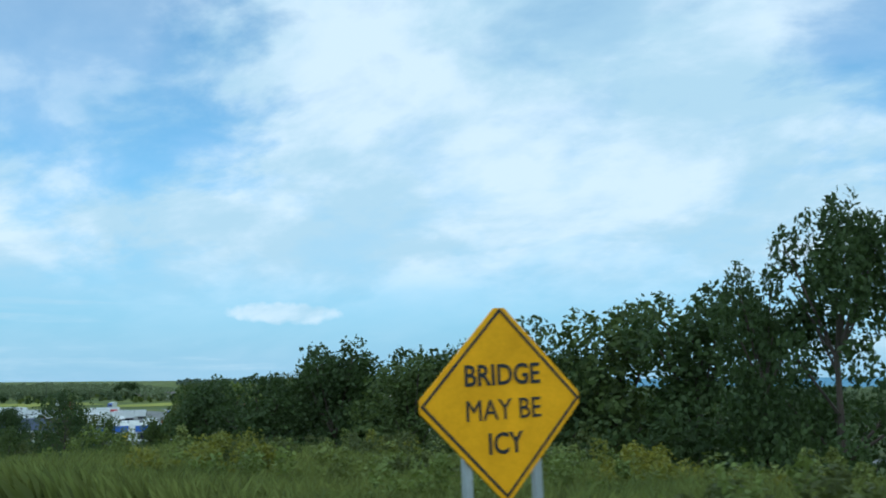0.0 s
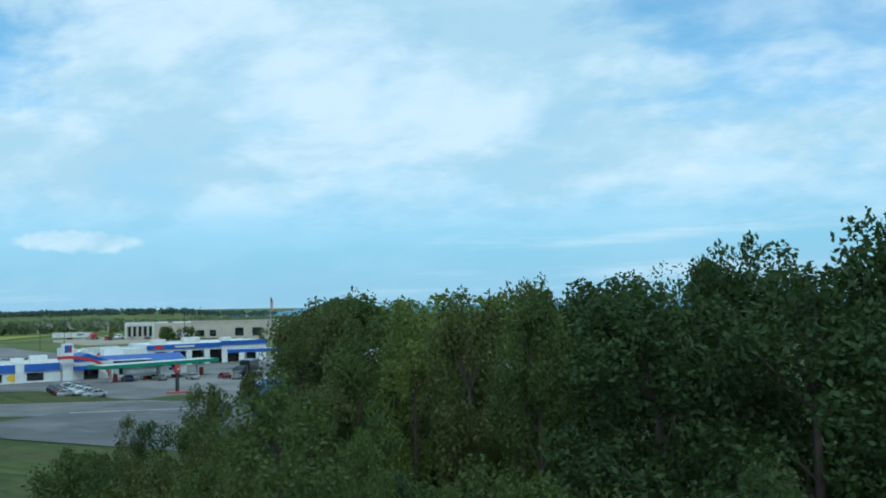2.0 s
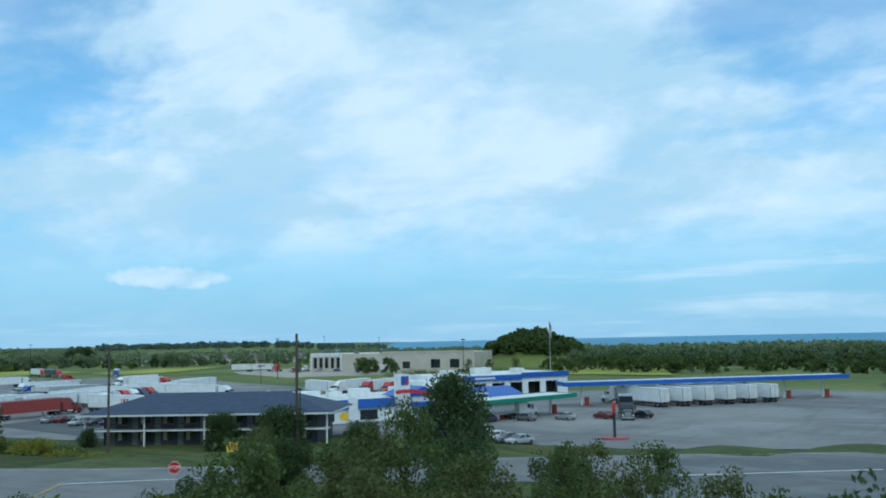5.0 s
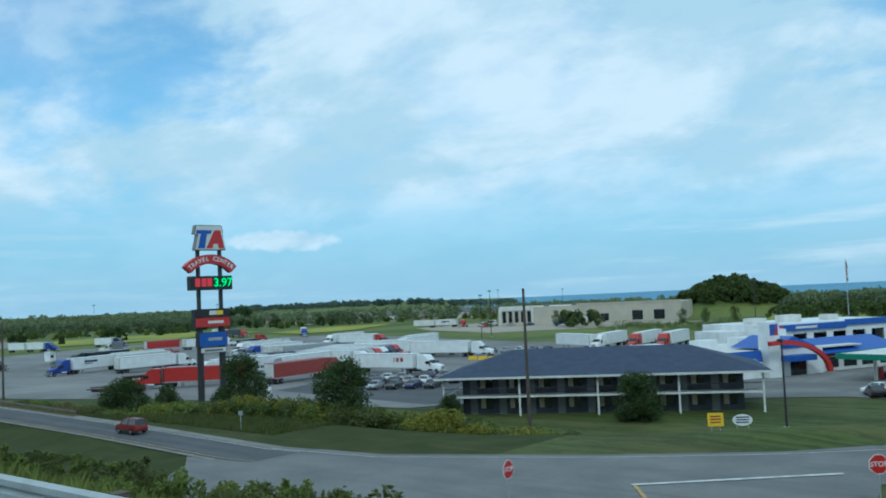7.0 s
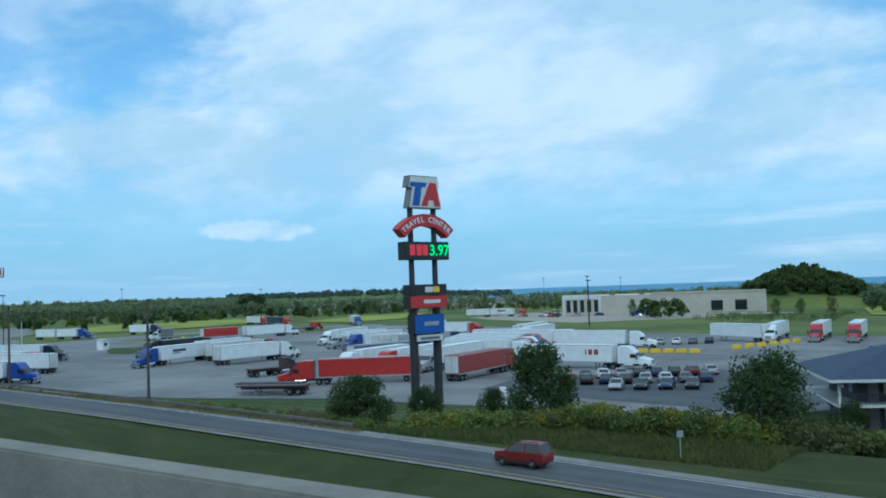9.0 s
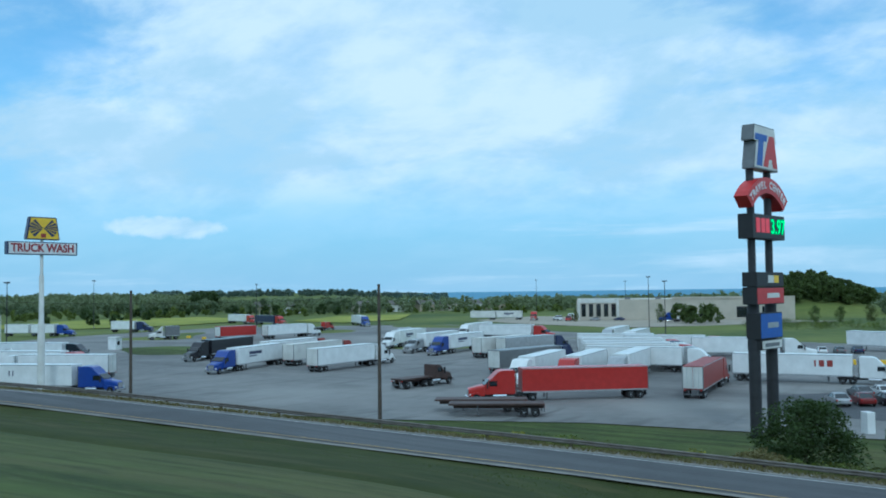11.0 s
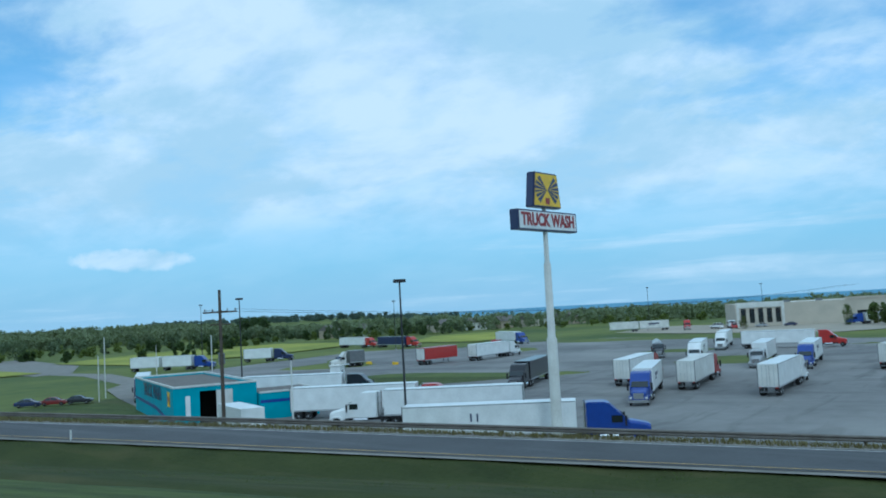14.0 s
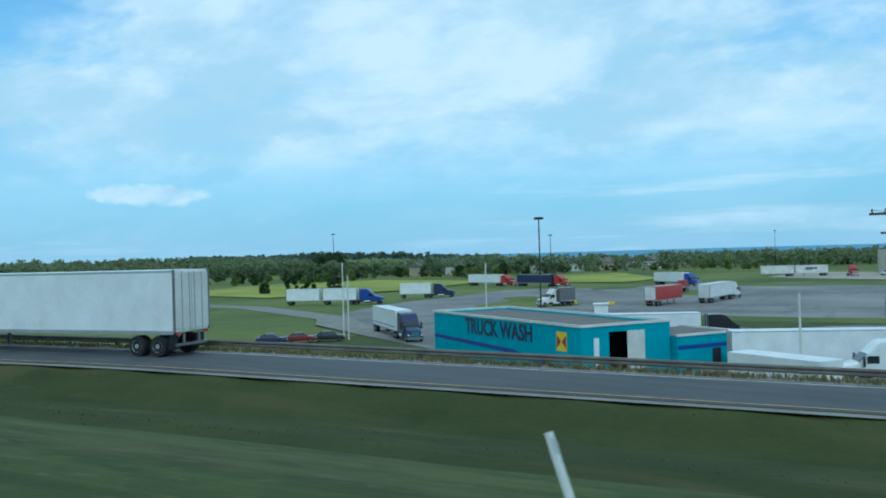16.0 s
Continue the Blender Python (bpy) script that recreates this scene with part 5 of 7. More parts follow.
depot()
lone_trailer(346.8, 294.6, 113, OFFWHITE, "long pale trailer on the far verge", 11.5)
lone_trailer(351.4, 283.6, 113, OFFWHITE, "long pale trailer on the far verge", 11.5, DARKBARS)
flat_area("pavement_depot", [(292, 200), (318, 176), (350, 158), (372, 140), (400, 290), (345, 292), (318, 258)], LOT_Z + 0.15, YARD, "pale sandy yard before the warehouse")


def shed():
    e = thing("shed", "small blue shed with a gabled roof and white trim", "building", at(103.9, -68.6, ROAD_Z - 0.3, 150) @ Matrix.Scale(0.66, 4))
    part("wall", Geo().box(-5, 5, -4, 4, 0, 3.4).mesh("wall", BLUE), e)
    part("roof", Geo().prism([(-5.4, 3.3), (5.4, 3.3), (0, 6.2)], -4.4, 4.4).mesh("roof", BAND_BLUE), e, label="bright blue metal roof")
    part("trim", Geo().prism([(-5.5, 3.2), (-5.5, 3.45), (0, 6.45), (5.5, 3.45), (5.5, 3.2), (0, 6.15)], -4.52, -4.41).mesh("trim", OFFWHITE), e, label="white gable trim")
    part("door", Geo().box(-1.2, 1.2, -4.06, -4.0, 0, 2.4).mesh("door", OFFWHITE), e)
    part("awning", Geo().box(2.0, 4.6, -5.2, -4.0, 2.0, 2.15).mesh("awning", OFFWHITE), e)


shed()


# ---- signs ----
def travel_sign():
    k = LOT_Z
    e = thing("pylon_sign", "tall roadside sign on two dark posts with stacked panels", "sign", at(87.2, 100.2, k, -9))
    # x along the face, -y towards the road
    for s in (-1, 1):
        part("post", Geo().tube((s * 1.95, 0.2, 0), (s * 1.95, 0.2, 9.6 - k), 0.55, n=12).tube((s * 1.95, 0.2, 9.6 - k), (s * 1.95, 0.2, 21 - k), 0.36, n=12).mesh("post", STEEL_DARK, smooth=True), e)

    def panel(x0, x1, z0, z1, ma, name="panel", label=""):
        c = part(name, Geo().box(x0, x1, -0.7, 0.7, z0 - k, z1 - k).mesh(name, BLACK, 0.04), e, label=label)
        part("face", Geo().box(x0 + 0.1, x1 - 0.1, -0.72, -0.695, z0 - k + 0.08, z1 - k - 0.08).mesh("face", ma), c)
        return c

    shape = [(-2.75, 19.75), (2.75, 19.75), (2.2, 22.5), (2.45, 22.5), (2.15, 23.9), (-2.45, 23.9), (-2.75, 22.4), (-2.15, 22.4)]
    top = part("badge", Geo().prism([(x, z - k) for x, z in shape], -0.6, 0.6).mesh("badge", GREYP, 0.04), e, label="grey-edged badge")
    part("badge_edge", Geo().prism([(x * 0.96, (z - 21.8) * 0.94 + 21.8 - k) for x, z in shape], -0.63, -0.602).mesh("badge_edge", OFFWHITE), top)
    part("badge_shape", Geo().prism([(x, z - k) for x, z in [(-2.35, 23.055), (0.35, 23.055), (0.1, 22.45), (-0.55, 22.45), (-1.0, 20.05), (-2.2, 20.05), (-1.65, 22.45), (-2.5, 22.45)]], -0.66, -0.632).mesh("badge_shape", BAND_BLUE), top, label="blue shape")
    part("badge_shape", Geo().prism([(x, z - k) for x, z in [(0.75, 23.055), (1.85, 23.055), (2.5, 20.05), (1.5, 20.05), (1.3, 20.8), (0.55, 20.8), (0.35, 20.05), (-0.75, 20.05)]], -0.66, -0.632).mesh("badge_shape", ARCH_RED), top, label="red shape")
    n = 16
    R, cz = 6.3, 12.75 - k
    out = [(R * math.sin(radians(t)), cz + R * math.cos(radians(t))) for t in np.linspace(-47, 47, n)]
    inn = [((R - 1.5) * math.sin(radians(t)), cz + (R - 1.5) * math.cos(radians(t))) for t in np.linspace(47, -47, n)]
    arc = part("arched_panel", Geo().prism(out + inn, -0.7, 0.6).mesh("arched_panel", ARCH_RED), e, label="red arched panel")
    for i, ch in enumerate("TRAVEL CENTER"):
        if ch == " ":
            continue
        t = radians(-41 + 82 * i / 12)
        r = R - 0.75
        part("letter", text_mesh(ch, 1.0, WHITE, 0.02), arc, Matrix.Translation((r * math.sin(t), -0.73, cz + r * math.cos(t))) @ Matrix.Rotation(t, 4, "Y") @ UPRIGHT)
    pr = panel(-3.7, 3.7, 13.2, 15.5, SIGN_BLACK, "price_panel", "black panel with lit price digits")
    for x in (-2.9, -1.8, -0.8):
        part("led_bar", Geo().box(x, x + 0.85, -0.745, -0.725, 13.78 - k, 15.12 - k).mesh("led_bar", LED_RED), pr, label="lit red bar")
    part("digits", text_mesh("3.97", 1.95, LED_GREEN, 0.02), pr, Matrix.Translation((2.0, -0.745, 14.35 - k)) @ UPRIGHT, "lit green digits")
    p = panel(-3.1, 3.1, 8.75, 10.1, SIGN_BLACK, label="black panel with a yellow mark")
    part("mark", Geo().box(-0.6, 0.7, -0.745, -0.725, 9.1 - k, 9.8 - k).mesh("mark", OFFWHITE), p)
    part("mark", Geo().box(0.75, 1.8, -0.745, -0.725, 9.1 - k, 9.8 - k).mesh("mark", YELLOW), p)
    p = panel(-3.1, 3.1, 7.1, 8.7, ARCH_RED, label="red panel with a pale mark")
    part("mark", Geo().box(-0.9, 1.9, -0.745, -0.725, 7.7 - k, 8.15 - k).mesh("mark", OFFWHITE), p)
    p = panel(-2.5, 2.5, 3.9, 6.3, BAND_BLUE, label="blue panel with a pale mark")
    part("mark", Geo().box(-0.9, 1.5, -0.745, -0.725, 4.9 - k, 5.4 - k).mesh("mark", SILVER), p)
    p = panel(-2.3, 2.3, 2.9, 3.8, OFFWHITE, label="narrow white panel with dark writing")
    part("lettering_bar", Geo().box(-1.6, 1.6, -0.745, -0.725, 3.15 - k, 3.5 - k).mesh("lettering_bar", GREYP), p)


travel_sign()


WASH_RED = mat("faded_red_lettering", (0.3, 0.045, 0.05), 0.6, vary=0.1, scale=2)


def wash_sign():
    e = thing("pole_sign", "truck wash sign on a tall stepped white pole", "sign", at(71.2, 191.5, LOT_Z, -6.5))
    part("pole", Geo().loft([[(r * math.cos(t), r * math.sin(t), h) for t in [2 * math.pi * i / 16 for i in range(16)]] for r, h in ((0.48, 0), (0.46, 10.0), (0.34, 10.3), (0.32, 16.5), (0.22, 16.8), (0.2, 22.4))]).mesh("pole", OFFWHITE, smooth=True), e, label="white painted pole")
    b = part("lettered_box", Geo().box(-4.85, 4.85, -0.42, 0.42, 19.45, 21.2).mesh("lettered_box", DBLUE, 0.04), e, label="white lettered face in a blue case")
    part("face", Geo().box(-4.65, 4.65, -0.45, -0.415, 19.58, 21.07).mesh("face", WHITE), b)
    letters(text_mesh("TRUCK WASH", 1.5, WASH_RED, 0.02, 0.9, 0.035), b, Matrix.Translation((0, -0.47, 20.33)) @ UPRIGHT, "red lettering")
    t = part("emblem_box", Geo().prism([(-2.35, 21.5), (2.35, 21.5), (1.85, 24.6), (-1.85, 24.6)], -0.42, 0.42).mesh("emblem_box", DBLUE, 0.08), e, label="yellow emblem with dark blue rays")
    part("face", Geo().prism([(-2.15, 21.65), (2.15, 21.65), (1.7, 24.45), (-1.7, 24.45)], -0.45, -0.415).mesh("face", YELLOW), t)
    for s in (-1, 1):
        for a0, a1 in ((2, 14), (20, 34), (40, 54), (-12, -3), (-30, -18), (-52, -36)):
            part("ray", Geo().prism([(s * 0.08, 23.05), (s * 1.95 * math.cos(radians(a0)), 23.05 + 1.35 * math.sin(radians(a0)) * 1.1), (s * 1.95 * math.cos(radians(a1)), 23.05 + 1.35 * math.sin(radians(a1)) * 1.1)], -0.47, -0.452).mesh("ray", DBLUE), t)
    part("mark", Geo().box(-0.35, 0.35, -0.47, -0.452, 21.8, 22.35).mesh("mark", DRED), t)


wash_sign()


def diamond_sign(name, x, y, z_centre, deg, half, ma, lines, size, label, posts=True, z_ground=None):
    e = thing(name, label, "road sign", at(x, y, 0, deg))
    e.location.z = z_ground
    c = z_centre - z_ground
    r = 0.09 * half

    def dia(h, y0, y1, m_):
        pts = []
        for k in range(4):
            t = k * math.pi / 2
            for d in (-0.32, 0.32):
                q = h - r * 1.2
                pts.append((q * math.cos(t) + r * math.cos(t + d * 2.4), c + q * math.sin(t) + r * math.sin(t + d * 2.4)))
        return Geo().prism(pts, y0, y1).mesh("face", m_)

    p = part("plate", dia(half, -0.02, 0.0, ma), e)
    ring = Geo()
    o, i = half * 0.955, half * 0.915
    for k in range(4):
        t0, t1 = k * math.pi / 2, (k + 1) * math.pi / 2
        ring.prism([(o * math.cos(t0), c + o * math.sin(t0)), (o * math.cos(t1), c + o * math.sin(t1)), (i * math.cos(t1), c + i * math.sin(t1)), (i * math.cos(t0), c + i * math.sin(t0))], -0.026, -0.021)
    part("border", ring.mesh("border", SIGN_BLACK), p)
    for s, dz in lines:
        letters(text_mesh(s, size, SIGN_BLACK, 0.003, 0.92), p, Matrix.Translation((0, -0.026, c + dz)) @ UPRIGHT)
    if posts:
        for s in (-1, 1):
            part("post", Geo().box(s * 0.36 - 0.035, s * 0.36 + 0.035, 0.01, 0.08, 0, c + 0.1).mesh("post", GALV), e)
    return e, c


bridge_sign, board = diamond_sign("warning_sign", -2.46, -207.45, 12.895, -20, 0.86, SIGN_YELLOW, [("BRIDGE", 0.23), ("MAY BE", -0.07), ("ICY", -0.36)], 0.255, "weathered yellow diamond sign leaning on steel posts in tall grass", z_ground=10.5)
bridge_sign.matrix_basis = bridge_sign.matrix_basis @ Matrix.Translation((-0.045, 0, board)) @ Matrix.Rotation(radians(-2), 4, "Y") @ Matrix.Translation((0, 0, -board))


DULL_AMBER = mat("unlit_amber_lens", (0.13, 0.09, 0.07), 0.3, coat=0.3)


def work_sign():
    x, y = 6.0, 7.72
    zg = ground_z(x, y)
    e, c = diamond_sign("road_work_sign", x, y, 10.01, -8, 0.86, ORANGE, [("ROAD", 0.27), ("WORK", 0.0), ("1 MILE", -0.25)], 0.27, "orange road work sign above striped barricade boards", False, zg)
    for s in (-1, 1):
        part("post", Geo().box(s * 0.6 - 0.03, s * 0.6 + 0.03, 0.02, 0.08, 0, c - 0.4).mesh("post", GALV), e)
    for dz in (-1.2, -1.73, -2.3):
        b0 = c + dz - 0.115
        b = part("board", Geo().box(-0.93, 0.93, -0.03, -0.005, b0, b0 + 0.23).mesh("board", WHITE), e, label="white board with orange stripes")
        for i in range(4):
            x0 = -0.9 + i * 0.46
            part("stripe", Geo().prism([(x0, b0 + .004), (x0 + 0.2, b0 + .004), (x0 + 0.36, b0 + 0.226), (x0 + 0.16, b0 + 0.226)], -0.035, -0.031).mesh("stripe", ORANGE), b)
    q = c - 1.6
    s = part("speed_plate", Geo().box(-0.29, 0.49, -0.06, -0.04, q - 0.45, q + 0.45).mesh("speed_plate", ORANGE), e, label="orange speed plate")
    letters(text_mesh("55", 0.5, SIGN_BLACK, 0.003), s, Matrix.Translation((0.1, -0.064, q + 0.16)) @ UPRIGHT)
    letters(text_mesh("M P H", 0.21, SIGN_BLACK, 0.003), s, Matrix.Translation((0.1, -0.064, q - 0.24)) @ UPRIGHT)
    g = Geo().box(-0.27, -0.25, -0.066, -0.062, q - 0.43, q + 0.43).box(0.45, 0.47, -0.066, -0.062, q - 0.43, q + 0.43)
    g.box(-0.25, 0.45, -0.066, -0.062, q - 0.43, q - 0.41).box(-0.25, 0.45, -0.066, -0.062, q + 0.41, q + 0.43)
    part("border", g.mesh("border", SIGN_BLACK), s)
    part("warning_light", Geo().lathe([(0.02, -0.07), (0.1, -0.06), (0.12, -0.02), (0.12, 0.02), (0.1, 0.06), (0.02, 0.07)], (-0.36, 0.0, c + 0.72), "y", 16).box(-0.39, -0.33, -0.03, 0.03, c + 0.46, c + 0.62).mesh("warning_light", DULL_AMBER, smooth=True), e, label="unlit round warning lamp")


work_sign()


def stop_sign(x, y, deg):
    z = ROAD_Z
    e = thing("stop_sign", "red octagonal stop sign on a steel post", "road sign", at(x, y, z, deg), "stop signs")
    o = lambda r: [(r * math.cos(radians(22.5 + 45 * k)), 2.4 + r * math.sin(radians(22.5 + 45 * k))) for k in range(8)]
    p = part("plate", Geo().prism(o(0.6), -0.02, 0).mesh("plate", WHITE), e)
    part("face", Geo().prism(o(0.56), -0.026, -0.021).mesh("face", SIGN_RED), p)
    letters(text_mesh("STOP", 0.42, WHITE, 0.003), p, Matrix.Translation((0, -0.03, 2.4)) @ UPRIGHT)
    part("post", Geo().box(-0.04, 0.04, 0.005, 0.07, 0, 3.0).mesh("post", GALV), e)


stop_sign(44.1, 7.6, 4)
stop_sign(55.2, -10.5, -50)


def small_board(x, y, z, deg, w, h, ma, mark, label, oval=False):
    e = thing("notice_board", label, "sign", at(x, y, z, deg))
    if oval:
        pts = [(w / 2 * math.cos(t), 0.5 + h / 2 + h / 2 * math.sin(t)) for t in [2 * math.pi * k / 20 for k in range(20)]]
        part("board", Geo().prism(pts, -0.06, 0).mesh("board", ma), e)
    else:
        part("board", Geo().box(-w / 2, w / 2, -0.06, 0, 0.5, 0.5 + h).mesh("board", ma, 0.01), e)
    for i in range(3):
        part("lettering_bar", Geo().box(-w * 0.32, w * 0.32, -0.068, -0.062, 0.5 + h * (0.25 + 0.22 * i), 0.5 + h * (0.36 + 0.22 * i)).mesh("lettering_bar", mark), e)
    part("leg", Geo().box(-w * .3, -w * .3 + .06, -0.03, 0.03, 0, 0.5).box(w * .3 - .06, w * .3, -0.03, 0.03, 0, 0.5).mesh("leg", GALV), e)


small_board(83.2, 11.9, -3.9, -57, 1.5, 1.3, YELLOW, DRED, "yellow board with red writing on the motel's verge")
small_board(84.6, 9.8, -3.9, -57, 1.9, 1.1, WHITE, DBLUE, "white oval board on the motel's verge", True)


# ---- poles ----
def pole(x, y, top, base=LOT_Z, r=0.16, label="bare wooden utility pole", ma=None, lean=0):
    e = thing("utility_pole", label, "pole", at(x, y, base, 0))
    part("shaft", Geo().tube((0, 0, 0), (lean, 0, top - base), r * 1.25, r * 0.8, n=10).mesh("shaft", ma or WOOD_POLE, smooth=True), e)
    return e


pole(63.6, 162.5, 9.2, -4.5)
pole(66.2, 129.8, 9.45, -4.9)
pole(77.0, 29.5, 10.8, -4.4)
p = pole(58.4, 218.4, 10.8, -2.6, label="wooden utility pole with crossarms and insulators")
arm = part("crossarm", Geo().box(-0.07, 0.07, -1.6, 1.6, 11.3, 11.45).box(-0.06, 0.06, -1.0, 1.0, 10.2, 10.32).mesh("crossarm", WOOD_POLE), p, Matrix.Rotation(radians(25), 4, "Z"))
for k in (-1.45, -0.7, 0.7, 1.45):
    part("insulator", shared("insul", lambda: Geo().lathe([(0.02, 0), (0.06, 0.03), (0.05, 0.12), (0.08, 0.16), (0.03, 0.24)], n=10).mesh("insulator", GREYP, smooth=True)), arm, (0, k, 11.45))
part("transformer", Geo().lathe([(0.05, 6.6), (0.3, 6.62), (0.3, 7.6), (0.1, 7.7)], (0.3, 0.3, 0), n=14).mesh("transformer", GREYP, smooth=True), p)


def lot_lamp(x, y, top, heads=4, base=LOT_Z, label="tall lot lamp with a cluster of floodlights"):
    e = thing("lot_lamp", label, "lamp post", at(x, y, base, 20), "lot lamps")
    H = top - base
    part("mast", Geo().tube((0, 0, 0), (0, 0, H), 0.14, 0.08, n=10).mesh("mast", STEEL_DARK, smooth=True), e)
    part("base", Geo().lathe([(0.3, 0), (0.3, 0.7), (0.05, 0.72)], n=14).mesh("base", CONCRETE), e)
    for i in range(heads):
        t = 2 * math.pi * i / heads + 0.4
        part("floodlight", shared("flood", lambda: Geo().box(0.14, 0.62, -0.24, 0.24, -0.26, 0.06).tube((0, 0, -0.1), (0.3, 0, -0.1), 0.04, n=6).mesh("floodlight", STEEL_DARK, 0.03)), e, Matrix.Translation((0, 0, H)) @ Matrix.Rotation(t, 4, "Z"))


lot_lamp(73.7, 209.0, 11.1, base=-5.1)
for q in ((111.5, 268.3, 11.7), (254, 336, 11.9), (226, 400, 14.3), (440, 310, 13.5), (420, 250, 12), (240, 165, 10.5), (262, 178, 12), (215, 60, 10.5)):
    lot_lamp(*q)


# ---- guard rails ----
def guard_rail(name, pts, label, h=0.72, step=3.8, ma=None):
    """A W-beam rail on posts along a list of x, y, z."""
    e = thing(name, label, "guard rail")
    prof = [(0.0, 0.0), (0.05, 0.04), (0.05, 0.11), (-0.02, 0.155), (0.05, 0.2), (0.05, 0.27), (0.0, 0.31)]
    rings = []
    for i, p in enumerate(pts):
        p = Vector(p)
        d = (Vector(pts[min(i + 1, len(pts) - 1)]) - Vector(pts[max(i - 1, 0)]))
        nrm = Vector((-d.y, d.x, 0)).normalized()
        ring = [p + nrm * a + Vector((0, 0, h - 0.31 + b)) for a, b in prof] + [p + nrm * (a - 0.012) + Vector((0, 0, h - 0.31 + b)) for a, b in reversed(prof)]
        rings.append(ring)
    part("beam", Geo().loft(rings).mesh("beam", ma or GALV), e)
    post = shared("rail_post", lambda: Geo().box(-0.08, 0.08, -0.08, 0.08, -0.9, h).mesh("post", WOOD_POLE))
    acc = 0.0
    for p, q in zip(pts, pts[1:]):
        p, q = Vector(p), Vector(q)
        n = max(1, int((q - p).length / step))
        for k in range(n):
            s = p.lerp(q, k / n)
            part("post", post, e, s + Vector((0.12, 0, 0)))
    return e


OLD_RAIL = mat("weathered_rail", (0.2, 0.185, 0.165), 0.7, 0.2, second=(0.12, 0.105, 0.09), scale=1.2)


def along_main(y0, y1, off, dz=0.05, step=5):
    return [(main_x(y) + off, y, main_z(y) + dz) for y in np.arange(y0, y1 + 0.1, step)]


guard_rail("guard_rail", along_main(-186, -56, 4.7), "galvanised guard rail along the highway shoulder")
guard_rail("guard_rail", [(p[0], p[1], p[2] + 0.1 * smooth(6, 18, p[1])) for p in along_main(-21, 22.3, 4.9, -0.06, step=3.6)], "galvanised guard rail after the bridge")
guard_rail("guard_rail", [(slip(y, 1) + 5.0, y, slip(y, 2) - 0.29) for y in np.arange(80, 300, 6.0)], "weathered guard rail along the slip road", 0.75, ma=OLD_RAIL)


PARAPET = mat("weathered_concrete", (0.25, 0.225, 0.185), 0.9, second=(0.15, 0.135, 0.11), scale=0.5, bump=0.3, bump_scale=14)


def parapet(y0, y1, off0, off1):
    rings = [[(main_x(y) + off0, y, main_z(y) - 1.4), (main_x(y) + off1, y, main_z(y) - 1.4), (main_x(y) + off1, y, main_z(y) + 0.82), (main_x(y) + off0, y, main_z(y) + 0.82)] for y in np.linspace(y0, y1, 9)]
    structure("wall_bridge_parapet", Geo().loft(rings).mesh("parapet", PARAPET, 0.03), "weathered concrete bridge parapet")


def bridge():
    parapet(-55.5, -21.5, 3.95, 4.4)
    parapet(-55.5, -21.5, -10.6, -10.1)
    parapet(22.6, 64, 5.15, 5.6)
    g = Geo().loft([[(main_x(y) - 10.1, y, main_z(y) - 1.1), (main_x(y) + 3.95, y, main_z(y) - 1.1), (main_x(y) + 3.95, y, main_z(y) - 0.02), (main_x(y) - 10.1, y, main_z(y) - 0.02)] for y in np.linspace(-55.5, -21.5, 7)])
    structure("floor_bridge_deck", g.mesh("deck", CONCRETE), "concrete bridge deck")


bridge()


def white_pole(x, y, top):
    e = thing("service_pole", "slim white painted steel pole on the lot", "pole", at(x, y, LOT_Z, 0), "white poles")
    part("shaft", Geo().tube((0, 0, 0), (0, 0, top - LOT_Z), 0.11, 0.09, n=10).mesh("shaft", OFFWHITE, smooth=True), e)
    part("cap", Geo().lathe([(0.11, 0), (0.11, 0.05), (0.03, 0.09)], (0, 0, top - LOT_Z - 0.02), n=10).mesh("cap", GALV), e)


for q in ((115, 279, 5.5), (110, 302, 6.1), (104.4, 296.5, 2.9), (78.5, 228, 3.0), (146, 330, 3.0)):
    white_pole(*q)


def cable(a, b, sag, label):
    g = Geo()
    a, b = Vector(a), Vector(b)
    pts = [a.lerp(b, t / 12) - Vector((0, 0, sag * 4 * (t / 12) * (1 - t / 12))) for t in range(13)]
    for p, q in zip(pts, pts[1:]):
        g.tube(p, q, 0.016, n=4)
    structure("cable", g.mesh("cable", BLACK), label, kind="", category="cable")


for k in (-1.4, 1.4):
    cable((58.4 - k * 0.42, 218.4 + k * 0.9, 9.0), (140 - k * 0.4, 176 + k * 0.5, 8.4), 1.6, "black overhead cable strung from the pole")


lot_lamp(92.5, 8.5, 4.35, heads=1, label="short parking lamp beside the motel")
pole(66.35, -15.35, 11.7, ROAD_Z - 0.1)


